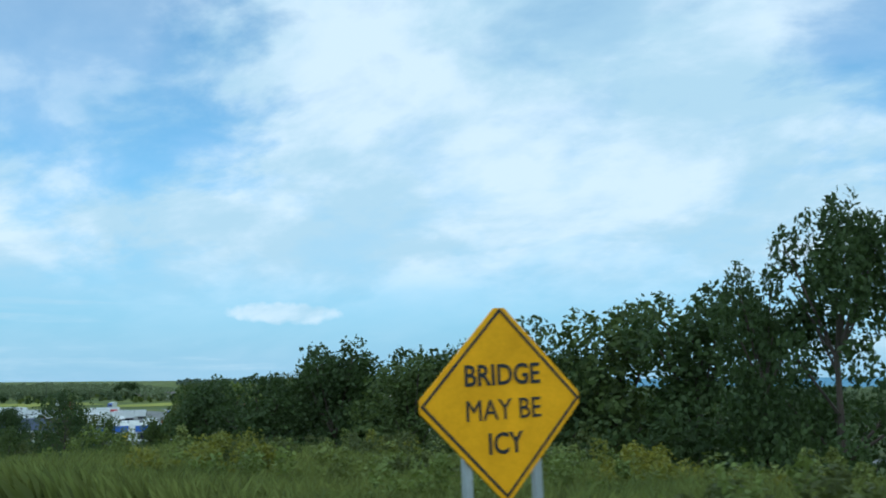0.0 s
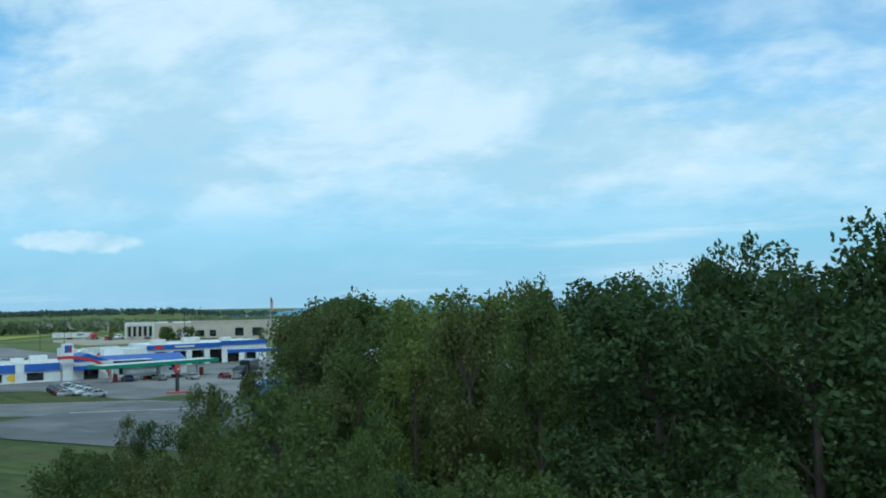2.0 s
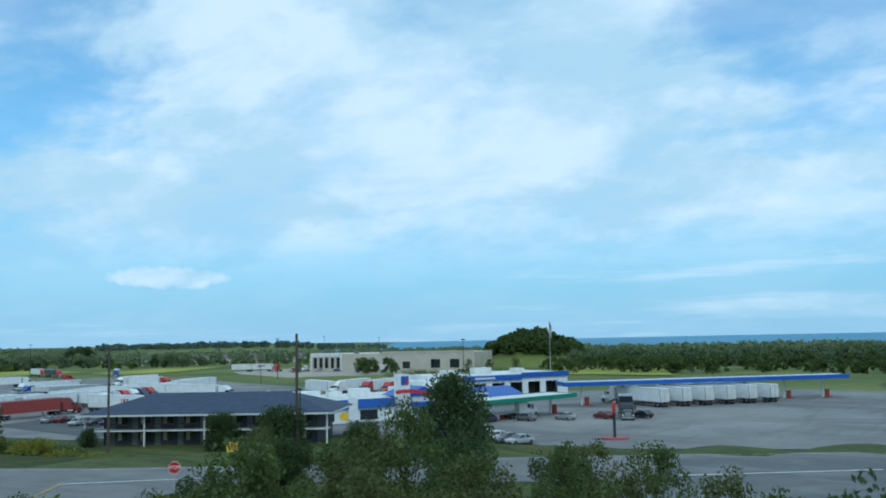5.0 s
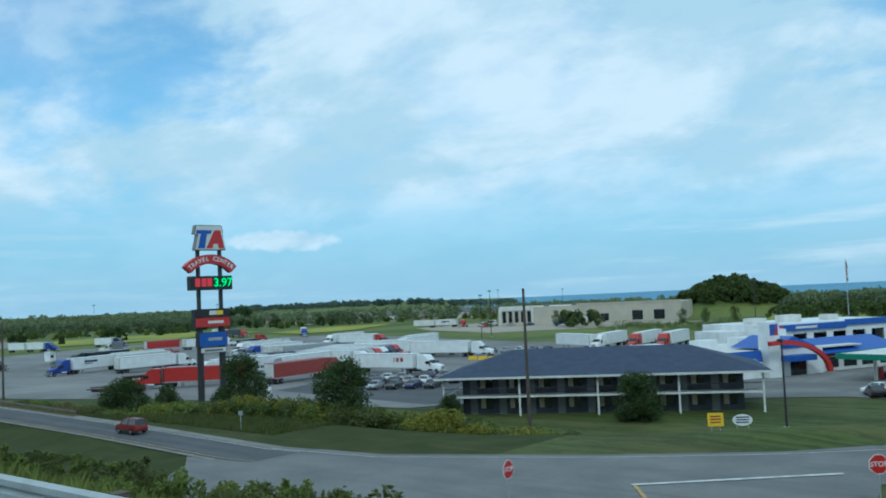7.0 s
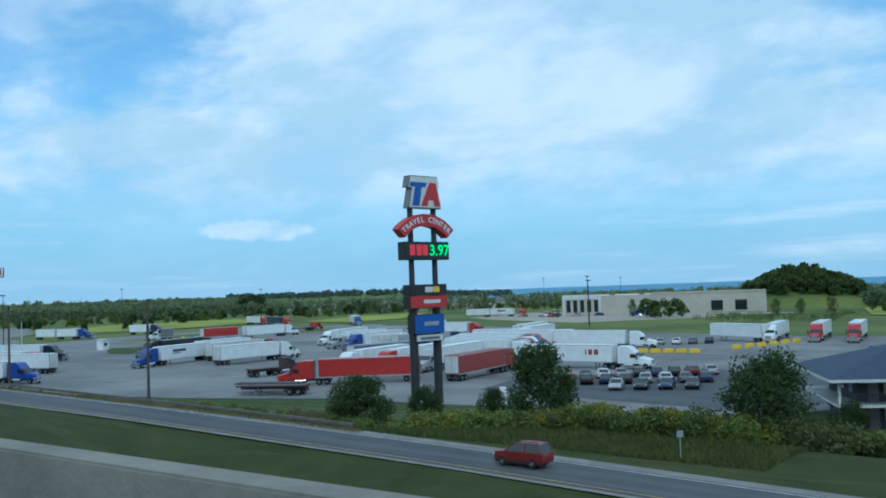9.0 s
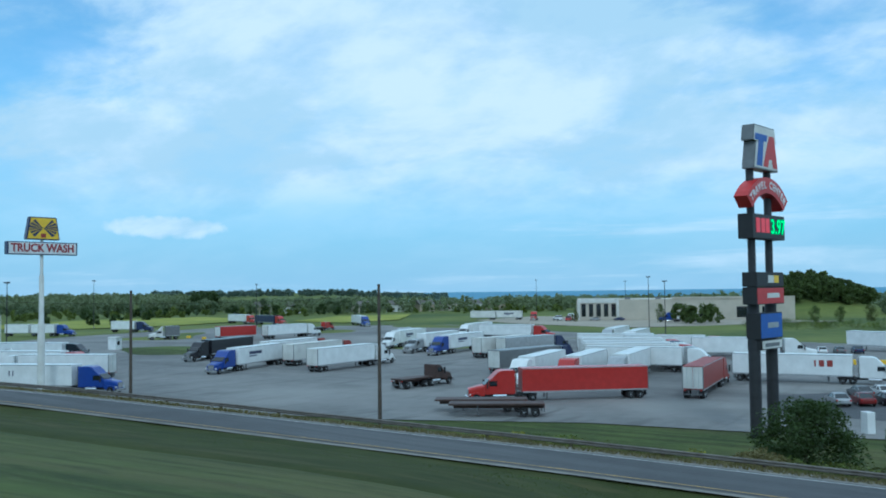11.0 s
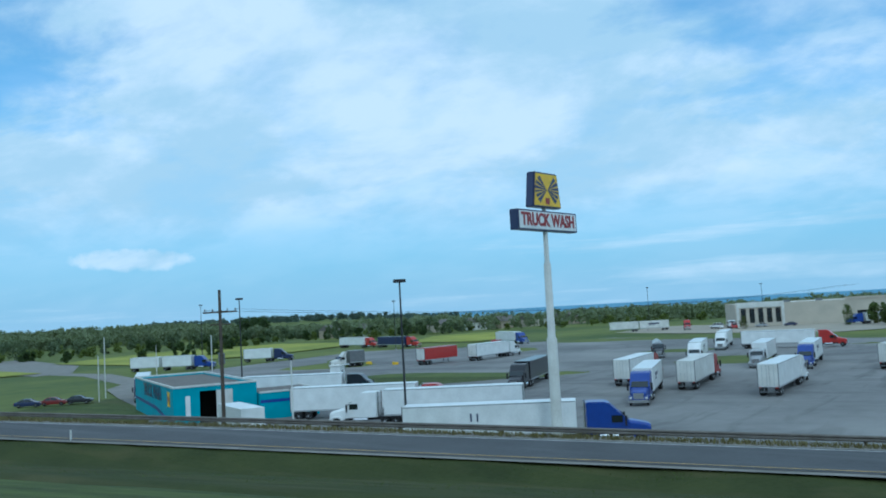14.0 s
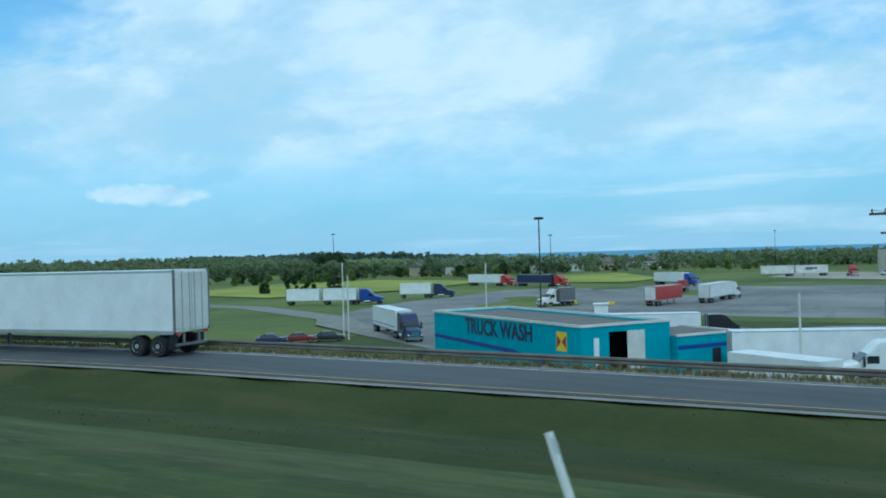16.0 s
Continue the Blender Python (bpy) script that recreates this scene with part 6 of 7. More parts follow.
def flag_pole(x, y, top):
    e = thing("flag_pole", "tall steel flag pole with a hanging striped flag", "flag pole", at(x, y, LOT_Z, 0))
    H = top - LOT_Z
    part("shaft", Geo().tube((0, 0, 0), (0, 0, H), 0.14, 0.07, n=10).mesh("shaft", GALV, smooth=True), e)
    part("finial", Geo().lathe([(0.02, 0), (0.12, 0.06), (0.12, 0.16), (0.02, 0.22)], (0, 0, H), n=12).mesh("finial", YELLOW, smooth=True), e)
    fl = part("flag", Geo().prism([(0.1, H - 4.4), (0.1, H - 0.2), (0.7, H - 0.6), (1.3, H - 1.9), (1.15, H - 5.6), (0.7, H - 5.0)], -0.1, 0.1).mesh("flag", DRED, 0.03), e, label="red and white striped flag hanging slack")
    for k in range(3):
        part("stripe", Geo().prism([(0.3 + 0.3 * k, H - 4.6 - 0.2 * k), (0.3 + 0.3 * k, H - 1.8 - 0.2 * k), (0.42 + 0.3 * k, H - 1.9 - 0.2 * k), (0.42 + 0.3 * k, H - 4.7 - 0.2 * k)], -0.12, 0.12).mesh("stripe", WHITE), fl)
    part("canton", Geo().prism([(0.12, H - 1.7), (0.12, H - 0.4), (0.6, H - 0.7), (0.6, H - 1.9)], -0.115, 0.115).mesh("canton", DBLUE), fl)


flag_pole(242.6, 46.7, 15.2)


def forecourt_sign(x, y, top):
    e = thing("price_sign", "small red and dark forecourt sign in a planted bed", "sign", at(x, y, LOT_Z + 0.08, 20))
    H = top - LOT_Z
    part("bed", Geo().lathe([(2.2, 0), (2.1, 0.25), (0.1, 0.35)], n=18).mesh("bed", DRED), e)
    part("post", Geo().box(-0.5, 0.5, -0.2, 0.2, 0.2, H - 1.6).mesh("post", STEEL_DARK, 0.03), e)
    p = part("panel", Geo().box(-0.9, 0.9, -0.25, 0.25, H - 1.6, H).mesh("panel", ARCH_RED, 0.05), e)
    part("lettering_bar", Geo().box(-0.6, 0.6, -0.27, -0.252, H - 1.0, H - 0.6).mesh("lettering_bar", OFFWHITE), p)


forecourt_sign(131, -21.3, 0.4)


def cabinet(x, y, z, deg):
    e = thing("utility_cabinet", "small white roadside utility cabinet", "cabinet", at(x, y, z, deg))
    b = part("body", Geo().box(-0.55, 0.55, -0.4, 0.4, 0.1, 2.1).mesh("body", WHITE, 0.03), e)
    part("door", Geo().box(-0.48, 0.48, -0.42, -0.404, 0.25, 1.95).mesh("door", OFFWHITE), b)
    part("plinth", Geo().box(-0.65, 0.65, -0.5, 0.5, -0.2, 0.1).mesh("plinth", CONCRETE), e)


cabinet(92.3, 92.3, LOT_Z, 40)
e = thing("small_sign", "small pale roadside plate on a thin post", "road sign", at(57.7, 52.8, ground_z(57.7, 52.8), -50))
part("post", Geo().box(-0.03, 0.03, 0, 0.06, 0, 2.1).mesh("post", GALV), e)
part("plate", Geo().box(-0.22, 0.22, -0.02, 0, 1.65, 2.1).mesh("plate", SILVER, 0.004), e)


def house(x, y, deg, wall, w=11, d=8):
    e = thing("house", "distant pale house with a pitched roof", "house", at(x, y, ground_z(x, y), deg), "distant houses")
    part("wall", Geo().box(-w / 2, w / 2, -d / 2, d / 2, -0.5, 4.6).mesh("wall", wall), e)
    part("roof", Geo().prism([(-d / 2 - 0.5, 4.5), (d / 2 + 0.5, 4.5), (0, 7.4)], -w / 2 - 0.4, w / 2 + 0.4, "x").mesh("roof", ROOF_GREY), e)
    for k in (-3, 0, 3):
        part("window", Geo().box(k - 0.6, k + 0.6, -d / 2 - 0.05, -d / 2 - 0.004, 1.2, 2.6).mesh("window", GLASS), e)


for i, (x, y) in enumerate(((470, 428), (484, 416), (499, 407), (512, 396), (528, 388), (455, 445), (430, 480), (415, 495))):
    house(x, y, -35 + i * 11 % 40, (OFFWHITE, TAN, BEIGE)[i % 3])


# ---- plants ----
def leaves(rng, centres, radii, per, size, flat=1.0):
    """Corner points and faces of many small leaf blades spread about clump centres."""
    c = np.repeat(np.array(centres), per, axis=0)
    r = np.repeat(np.array(radii), per)[:, None]
    d = rng.normal(size=c.shape)
    d /= np.linalg.norm(d, axis=1)[:, None]
    p = c + d * r * (0.55 + 0.5 * rng.random((len(c), 1))) * np.array([1, 1, flat])
    a = rng.normal(size=c.shape)
    a /= np.linalg.norm(a, axis=1)[:, None]
    b = np.cross(a, rng.normal(size=c.shape))
    b /= np.linalg.norm(b, axis=1)[:, None]
    s = size * (0.6 + 0.8 * rng.random((len(c), 1)))
    v = np.stack([p - a * s, p + b * s * 0.55, p + a * s, p - b * s * 0.55], 1).reshape(-1, 3)
    return v


def quads_mesh(name, v, ma):
    n = len(v) // 4
    me = bpy.data.meshes.new(name)
    me.vertices.add(len(v))
    me.vertices.foreach_set("co", v.astype(np.float32).ravel())
    me.loops.add(len(v))
    me.loops.foreach_set("vertex_index", np.arange(len(v), dtype=np.int32))
    me.polygons.add(n)
    me.polygons.foreach_set("loop_start", np.arange(0, len(v), 4, dtype=np.int32))
    me.update(calc_edges=True)
    me.materials.append(ma)
    return me


def tree_meshes(seed, h, spread, ma, per=70, clumps=46, leaf=0.3, low=0.25, tag="tree"):
    rng = np.random.default_rng(seed)
    g = Geo()
    trunk = h * 0.62
    g.tube((0, 0, -0.5), (0, 0, trunk), h * 0.02, h * 0.009, n=8)
    centres, radii = [], []
    for i in range(clumps):
        z = h * (low + (0.96 - low) * rng.random())
        f = (z / h - low) / (1 - low)
        wmax = spread * (0.45 + 1.0 * math.sin(math.pi * min(1, max(0.05, f * 0.85 + 0.12)))) / 1.4
        t, r = rng.random() * 2 * math.pi, wmax * math.sqrt(rng.random())
        c = np.array([r * math.cos(t), r * math.sin(t), z])
        centres.append(c)
        radii.append(spread * (0.2 + 0.16 * rng.random()))
        if i % 3 == 0:
            s = min(trunk * 0.98, max(h * 0.12, z - h * 0.15))
            g.tube((0, 0, s), tuple(c), h * 0.006, h * 0.0025, n=5)
    return g.mesh("trunk", BARK), quads_mesh("crown", leaves(rng, centres, radii, per, leaf), ma)


TREE_KINDS = {}


def tree(x, y, h, kind, spread=0.28, ma=LEAF_DARK, label="leafy broadleaved tree", z=None, turn=0, group="trees on the bank", wide=0.0, **kw):
    key = kind
    if key not in TREE_KINDS:
        TREE_KINDS[key] = tree_meshes(kind[1], 10.0, 10.0 * spread, ma, **kw)
    tm, cm = TREE_KINDS[key]
    e = thing("tree", label, "tree", at(x, y, ground_z(x, y) if z is None else z, turn) @ (Matrix.Diagonal((wide / (14 * spread), wide / (14 * spread), h / 10.5, 1)) if wide else Matrix.Scale(h / 10.0, 4)), group)
    part("trunk", tm, e)
    part("crown", cm, e)
    return e


def bush(x, y, h, w, seed, ma, label="dense rounded shrub", z=None, group="shrubs on the bank"):
    key = ("bush", seed % 4, ma.name)
    if key not in TREE_KINDS:
        rng = np.random.default_rng(seed % 4 + 50)
        cs, rs = [], []
        for i in range(34):
            t, r = rng.random() * 6.283, math.sqrt(rng.random())
            zz = 0.12 + 0.75 * rng.random() * (1 - 0.45 * r)
            cs.append((r * 0.75 * math.cos(t), r * 0.75 * math.sin(t), zz))
            rs.append(0.2 + 0.12 * rng.random())
        g = Geo()
        for c in cs[::4]:
            g.tube((0, 0, -0.1), c, 0.02, 0.008, n=5)
        TREE_KINDS[key] = (g.mesh("stem", BARK), quads_mesh("foliage", leaves(rng, cs, rs, 80, 0.046), ma))
    sm, fm = TREE_KINDS[key]
    e = thing("bush", label, "bush", at(x, y, ground_z(x, y) if z is None else z, seed * 47 % 360) @ Matrix.Diagonal((w, w, h, 1)), group)
    part("stem", sm, e)
    part("foliage", fm, e)


def weed_patch(places, mas, label, seed, per=46, leaf=0.085):
    """Leafy weeds too many to count: x, y, height and width of each clump; one mesh for each kind of leaf."""
    rng = np.random.default_rng(seed)
    for k, ma in enumerate(mas):
        cs, rs = [], []
        for x, y, h, w in places[k::len(mas)]:
            z = ground_z(x, y)
            for i in range(14):
                t, r, f = rng.random() * 6.283, w * 0.5 * math.sqrt(rng.random()), rng.random()
                cs.append((x + r * math.cos(t), y + r * math.sin(t), z + h * (0.1 + 0.75 * f)))
                rs.append(0.16 * w * (0.7 + 0.6 * rng.random()) * (1.15 - 0.5 * f))
        structure("weeds", quads_mesh("weeds", leaves(rng, cs, rs, per, leaf, 1.25), ma), label, kind="stuff", category="weeds")


# roadside wood between the highway and the access road: x, y, height, half width
WOOD_A = [(26, -90.9, 9.7, 4.1), (31.5, -91.8, 10.1, 3.6), (27.7, -94.4, 10.6, 4.5), (70.2, -99.7, 13.4, 5.6), (58.2, -103.9, 8.8, 2.2), (65.9, -104, 14.8, 5.3), (58.9, -108.6, 13, 3.9), (76.7, -109, 14.8, 6.2), (62.6, -112, 15.2, 6.4), (57.5, -114, 14.3, 4.3), (71.4, -114.1, 12.8, 5.4), (51.4, -120, 13.5, 4.1), (64, -122, 15.1, 6.4), (46.4, -122.4, 11.2, 3.4), (41.8, -123.8, 9.6, 4), (54.8, -124.4, 12.7, 5.3), (39, -124.8, 9.5, 2.4), (48.5, -126.4, 14.4, 3.6), (71.1, -129.8, 14.4, 6), (58, -131, 15.9, 4), (45, -132.4, 15, 3.8), (33.6, -132.9, 9.4, 2.3), (51.1, -133, 14.8, 6.2), (70.3, -136.7, 11.4, 4.8)]
WOOD_B = [(56, -137.5, 16, 6.7), (52.2, -138, 15.6, 6.6), (41, -138.7, 15, 3.8), (61.4, -145.3, 12.6, 5.3), (38, -146, 15.2, 6.4), (48.9, -147.6, 17.7, 4.4), (50.2, -148.4, 17.2, 7.2), (37.4, -153, 15.6, 6.6), (66, -154, 12.7, 5.3), (41.6, -157, 17.8, 6.4), (55.5, -157.3, 10.9, 4.6), (45.1, -158.7, 17.5, 7.3), (62.1, -163, 13.6, 5.7), (56.7, -165.8, 9.3, 3.9), (41.1, -166, 16.8, 7.1), (43.6, -167, 17.3, 6.2), (53, -174.4, 12.7, 5.3), (63.6, -176, 14, 5.9), (36.9, -180.5, 18.7, 7.9), (53.8, -181, 11.2, 4.7), (38.6, -184.6, 19.5, 8.2), (66.3, -186.9, 14, 5.9), (55.1, -187, 13.7, 5.8), (36.4, -191, 17.1, 7.2)]
WOOD_C = [(60.5, -195, 9.8, 4.1), (28.4, -197.7, 13.1, 3.3), (64.4, -197.9, 9.9, 4.2), (49.4, -198, 9.2, 3.9), (27.3, -201, 14.8, 4.4)]
# shrubs and saplings on the bank
SCRUB_A = [(70, -45, 2.4, 0.7), (64, -46, 5.5, 2.5), (56.6, -48.6, 6.2, 2.8), (60, -50, 6.2, 2.8), (52, -52, 7, 3), (57, -56, 6.6, 3), (48, -58, 7, 2.4), (34, -62, 7, 2.9), (45, -64, 7, 3), (40, -68, 7, 3), (27, -70, 7, 3), (36, -74, 7, 3), (22, -75, 7, 3), (30, -80, 7, 3), (26, -84, 7, 3), (38.9, -89.4, 6.4, 1.9), (15.1, -91.5, 6.3, 2.6), (8.5, -92.5, 2.6, 1.1), (12.2, -92.9, 3.9, 1.7), (21.7, -96.1, 3, 1.3), (34.1, -96.1, 6.4, 2.7), (8.1, -96.7, 3.8, 1.6), (47.1, -97, 3.6, 1.5), (50.3, -97.2, 6, 1.8)]
SCRUB_B = [(60.1, -97.2, 7.8, 3.3), (45, -98.2, 3.9, 1.6), (27.3, -99.1, 8.1, 3.4), (51.3, -99.3, 5.9, 2.5), (56, -99.7, 8.1, 2.4), (41, -100.8, 4.9, 2), (12.8, -101.4, 3.2, 1.3), (20.4, -101.6, 6.4, 2.7), (43.1, -103.1, 4.5, 1.9), (40.4, -105, 4.8, 2), (27.8, -105.4, 7.5, 3.1), (22, -107.8, 5.1, 2.1), (25.4, -108.4, 5.1, 2.1), (47.4, -109, 7, 2.9), (18.3, -109.4, 4.3, 1.5), (16.2, -112.9, 3.3, 0.8), (40.8, -114, 7.5, 3.2), (34.3, -114.8, 6.5, 1.6), (30.7, -115.2, 6.9, 2.9), (34.7, -121.1, 7.8, 3.3), (23.4, -123.2, 6.3, 2.7), (15.5, -124.2, 3.2, 1), (25.8, -125.9, 7.5, 3.1), (27.7, -130, 7.2, 3)]
SCRUB_C = [(21.6, -133, 4, 1.7), (14.8, -139.6, 3.2, 1.3), (18.6, -143, 4.9, 2.1), (4.5, -143, 3.7, 1.1), (17.1, -144.3, 4.4, 1.8), (10.5, -144.6, 2.4, 1), (20.8, -145, 6.6, 2.8), (13.8, -145.6, 4, 1), (9.3, -145.8, 2.5, 1), (10.1, -147, 2.5, 0.9), (26.8, -147.2, 8, 3.4), (6.9, -148.6, 3.4, 1.4), (13.3, -150.5, 3.3, 1.4), (16.2, -154.3, 4.8, 2), (12.9, -154.5, 4, 1.7), (9.8, -157, 2.7, 1.1), (8.7, -160.5, 3.2, 0.8), (28.7, -163.2, 5.1, 2.1), (23, -163.4, 3.1, 1.3), (11.1, -164.5, 3.3, 1.4), (18.3, -165.3, 4.6, 1.9), (28.6, -166.6, 6, 2.5), (9.3, -167.5, 3.3, 0.8), (14.2, -169, 3.5, 1.5)]
SCRUB_D = [(26.3, -169.1, 6.7, 2.8), (11.9, -170, 5, 2.1), (9.5, -170.7, 3.7, 1.5), (24.4, -173.4, 3.9, 1.6), (9.3, -173.6, 2.8, 1.2), (17.6, -176.7, 7.3, 3.1), (22.7, -178.3, 6.1, 2.6), (12, -180.2, 5.5, 1.6), (8.1, -181.4, 2.4, 1), (6.4, -182.6, 2.8, 1.2), (5.3, -184.1, 3.2, 1.3), (27, -184.7, 7.8, 3.3), (7.3, -185.1, 2.3, 1), (24.1, -187.2, 5.3, 2.2), (28.1, -189.5, 7.7, 3.2), (18.5, -189.8, 4.1, 1.7), (12.3, -193.2, 4.8, 1.7), (4.9, -193.4, 2.3, 1), (17.9, -196.5, 4.2, 1.8), (3.3, -197, 3.2, 1.3), (13.1, -198.5, 5.7, 2.4), (21.5, -199.4, 5.7, 2.4)]
SCRUB = SCRUB_A + SCRUB_B + SCRUB_C + SCRUB_D
# growth on the bank by the bridge
BANK_A = [(46.6, -43.2, 9.9, 3.6), (44.1, -42, 8.4, 4), (38.4, -33.8, 6.5, 3.1), (41.5, -34.6, 8.2, 2.5), (44.4, -38.9, 7.4, 3.5), (32.7, -42.9, 8.7, 4.2), (31.2, -37.7, 6, 2.9), (48.5, -22.5, 2.8, 1.3), (50, -27, 7.5, 2.2), (48.7, -51, 1.5, 0.7), (33.6, -54.7, 5.5, 2.6), (25.2, -57.3, 6.1, 2.9), (42.3, -30.6, 2.5, 1.2), (12.5, -44.5, 1.6, 0.8), (12.7, -11.5, 1.3, 0.6), (17.3, -42.7, 2, 1), (17.4, -7.4, 2, 1), (50.9, -32.4, 2.2, 1.1), (50.6, -22.4, 2.5, 1.2), (10.9, -59.5, 1.6, 0.8), (26.5, -32.7, 5.3, 2.6), (36.3, -48.8, 7.7, 3.7)]
BANK_B = [(55, -42.6, 7.5, 3.6), (40.9, -52.1, 7.7, 3.7), (12, -9.6, 1.1, 0.6), (35.6, 4.1, 1.6, 0.8), (23.6, -8, 3.3, 1), (9.1, -9, 0.6, 0.3), (25.7, -4.1, 4, 2), (47.6, -48.9, 3.2, 1.5), (53.8, -56.7, 2.6, 1.3), (8.2, -20.6, 1.1, 0.5), (25.8, -46.4, 5.5, 2.6), (25, 2.8, 2.4, 1.2), (10.9, -14.8, 1.5, 0.7), (50, -35.1, 2.6, 1.2), (9.4, -53.6, 1.1, 0.5), (7.8, -45.5, 1.2, 0.6), (34.3, -30.3, 4, 1.9)]
BANK = BANK_A + BANK_B


def wood_belt():
    for i, (x, y, h, w) in enumerate(WOOD_A):
        tree(x, y, h * 1.08, ("edge_wood", i % 5), 0.28, (LEAF_OLIVE, LEAF_MID, LEAF_LIGHT, LEAF_MID, LEAF_OLIVE)[i % 5], "olive-green broadleaved tree at the edge of a wood", turn=i * 67, wide=w, leaf=0.12, per=130, clumps=72, low=0.04)
    for i, (x, y, h, w) in enumerate(WOOD_B + WOOD_C):
        tree(x, y, h * 1.08, ("wood", i % 6), 0.28, (LEAF_DARK, LEAF_DARK, LEAF_MID, LEAF_DARK, LEAF_DARK, LEAF_DARK)[i % 6], "dark broadleaved tree in a roadside wood", turn=i * 67, wide=w, leaf=0.105, per=200, clumps=72, low=0.04)
    for i, (x, y, h, w) in enumerate(SCRUB):
        if y < -191 + 0.8 * (x - main_x(y) - 4.0) and x < 26:
            continue
        tree(x, y, h, ("scrub", 31 + i % 5), 0.4, (LEAF_MID, LEAF_OLIVE, LEAF_DARK, LEAF_OLIVE, LEAF_MID)[i % 5], "leafy shrub or sapling on the highway bank", turn=i * 67, wide=w, group="shrubs on the bank", leaf=0.17, per=90, clumps=60, low=0.02)
    for i, (x, y, h, w) in enumerate(BANK):
        if h > 2.3:
            tree(x, y, h, ("scrub", 31 + i % 5), 0.4, (LEAF_MID, LEAF_OLIVE, LEAF_DARK, LEAF_OLIVE, LEAF_MID)[i % 5], "leafy shrub on the bank beside the junction", turn=i * 67, wide=w, group="shrubs on the bank", leaf=0.17, per=90, clumps=60, low=0.02)
        else:
            bush(x, y, h, 2 * w, i, LEAF_LIGHT if i % 2 else LEAF_OLIVE, "low yellow-green weed clump on the bank")
    random.seed(21)
    spots = []
    for i in range(110):
        y = random.uniform(-216, -184)
        spots.append((main_x(y) + random.uniform(9, 23), y, random.uniform(1.0, 1.9), random.uniform(1.3, 2.4)))
    weed_patch(spots, (LEAF_LIGHT, LEAF_OLIVE, BLADE, LEAF_GOLD), "yellow-green flowering weeds beside the highway", 71, 110, 0.048)
    for i in range(40):
        y = random.uniform(-182, -62)
        x = main_x(y) + random.uniform(8.5, 15)
        if under_dist(x, y)[0] > 10:
            bush(x, y, random.uniform(0.5, 1.0), random.uniform(1.4, 2.4), i, LEAF_OLIVE if i % 3 else LEAF_LIGHT, "low leafy weeds on the highway bank")


wood_belt()
tree(36.8, -181.7, 8.8, ("airy", 22), 0.22, LEAF_DARK, "tall airy tree standing above the wood", leaf=0.08, per=110, clumps=40)
tree(54.1, -143.2, 17.5, ("airy", 22), 0.22, LEAF_DARK, "tall airy tree standing above the wood")
random.seed(5)
for i, (x, y, h, w) in enumerate([(74.5, 75, 9.0, 4.7), (71, 51.5, 8.2, 4.7), (66.7, 92.5, 6.0, 4.6), (66, -13.5, 7.3, 4.6), (60.5, -19, 5.0, 3.4), (71.2, -31.2, 10.6, 4.8), (66, -24, 6.2, 3.2), (70, 86, 5.0, 2.4), (76, 82, 4.2, 2.2), (94.7, 26.6, 5.7, 4.0), (88, 50, 3.0, 2.0)]):
    tree(x, y, h, ("round", 41 + i % 3), 0.42, LEAF_DARK, "large dark round shrub on the verge", turn=i * 50, group="verge shrubs", wide=w, z=min(-4.4, ground_z(x, y)) if y > 40 else None, leaf=0.17, per=110, clumps=140, low=0.02)
for i in range(130):
    y = 118 - i * 0.72
    x = float(np.interp(y, (25, 40, 70, 86, 118), (73, 68.5, 66, 62.5, 60))) + random.uniform(0, 5)
    top = random.uniform(2.1, 3.1) if 34 < y < 84 else random.uniform(1.0, 1.8)
    bush(x, y, top, random.uniform(2.6, 3.8), i, (LEAF_LIGHT, LEAF_OLIVE, LEAF_GOLD, LEAF_MID)[i % 4], "yellow-green hedge shrub below the slip road", group="hedge")

random.seed(31)
for i in range(46):
    y = random.uniform(88, 150)
    x = slip(y, 1) + slip(y, 3) + random.uniform(5.5, 13)
    bush(x, y, random.uniform(0.6, 1.7) * (1.2 if y < 118 else 0.8), random.uniform(1.4, 2.8), i, (LEAF_OLIVE, DRY, LEAF_MID)[i % 3], "rough olive scrub between the slip road and the lot", group="lot edge scrub")
for i in range(14):
    y = 150 + i * 3.3 + random.uniform(-1, 1)
    x = slip(y, 1) + slip(y, 3) + random.uniform(5, 9)
    bush(x, y, random.uniform(0.4, 0.9), random.uniform(1.2, 2.2), i, (DRY, LEAF_OLIVE)[i % 2], "low dry weeds along the lot's edge", group="lot edge scrub")


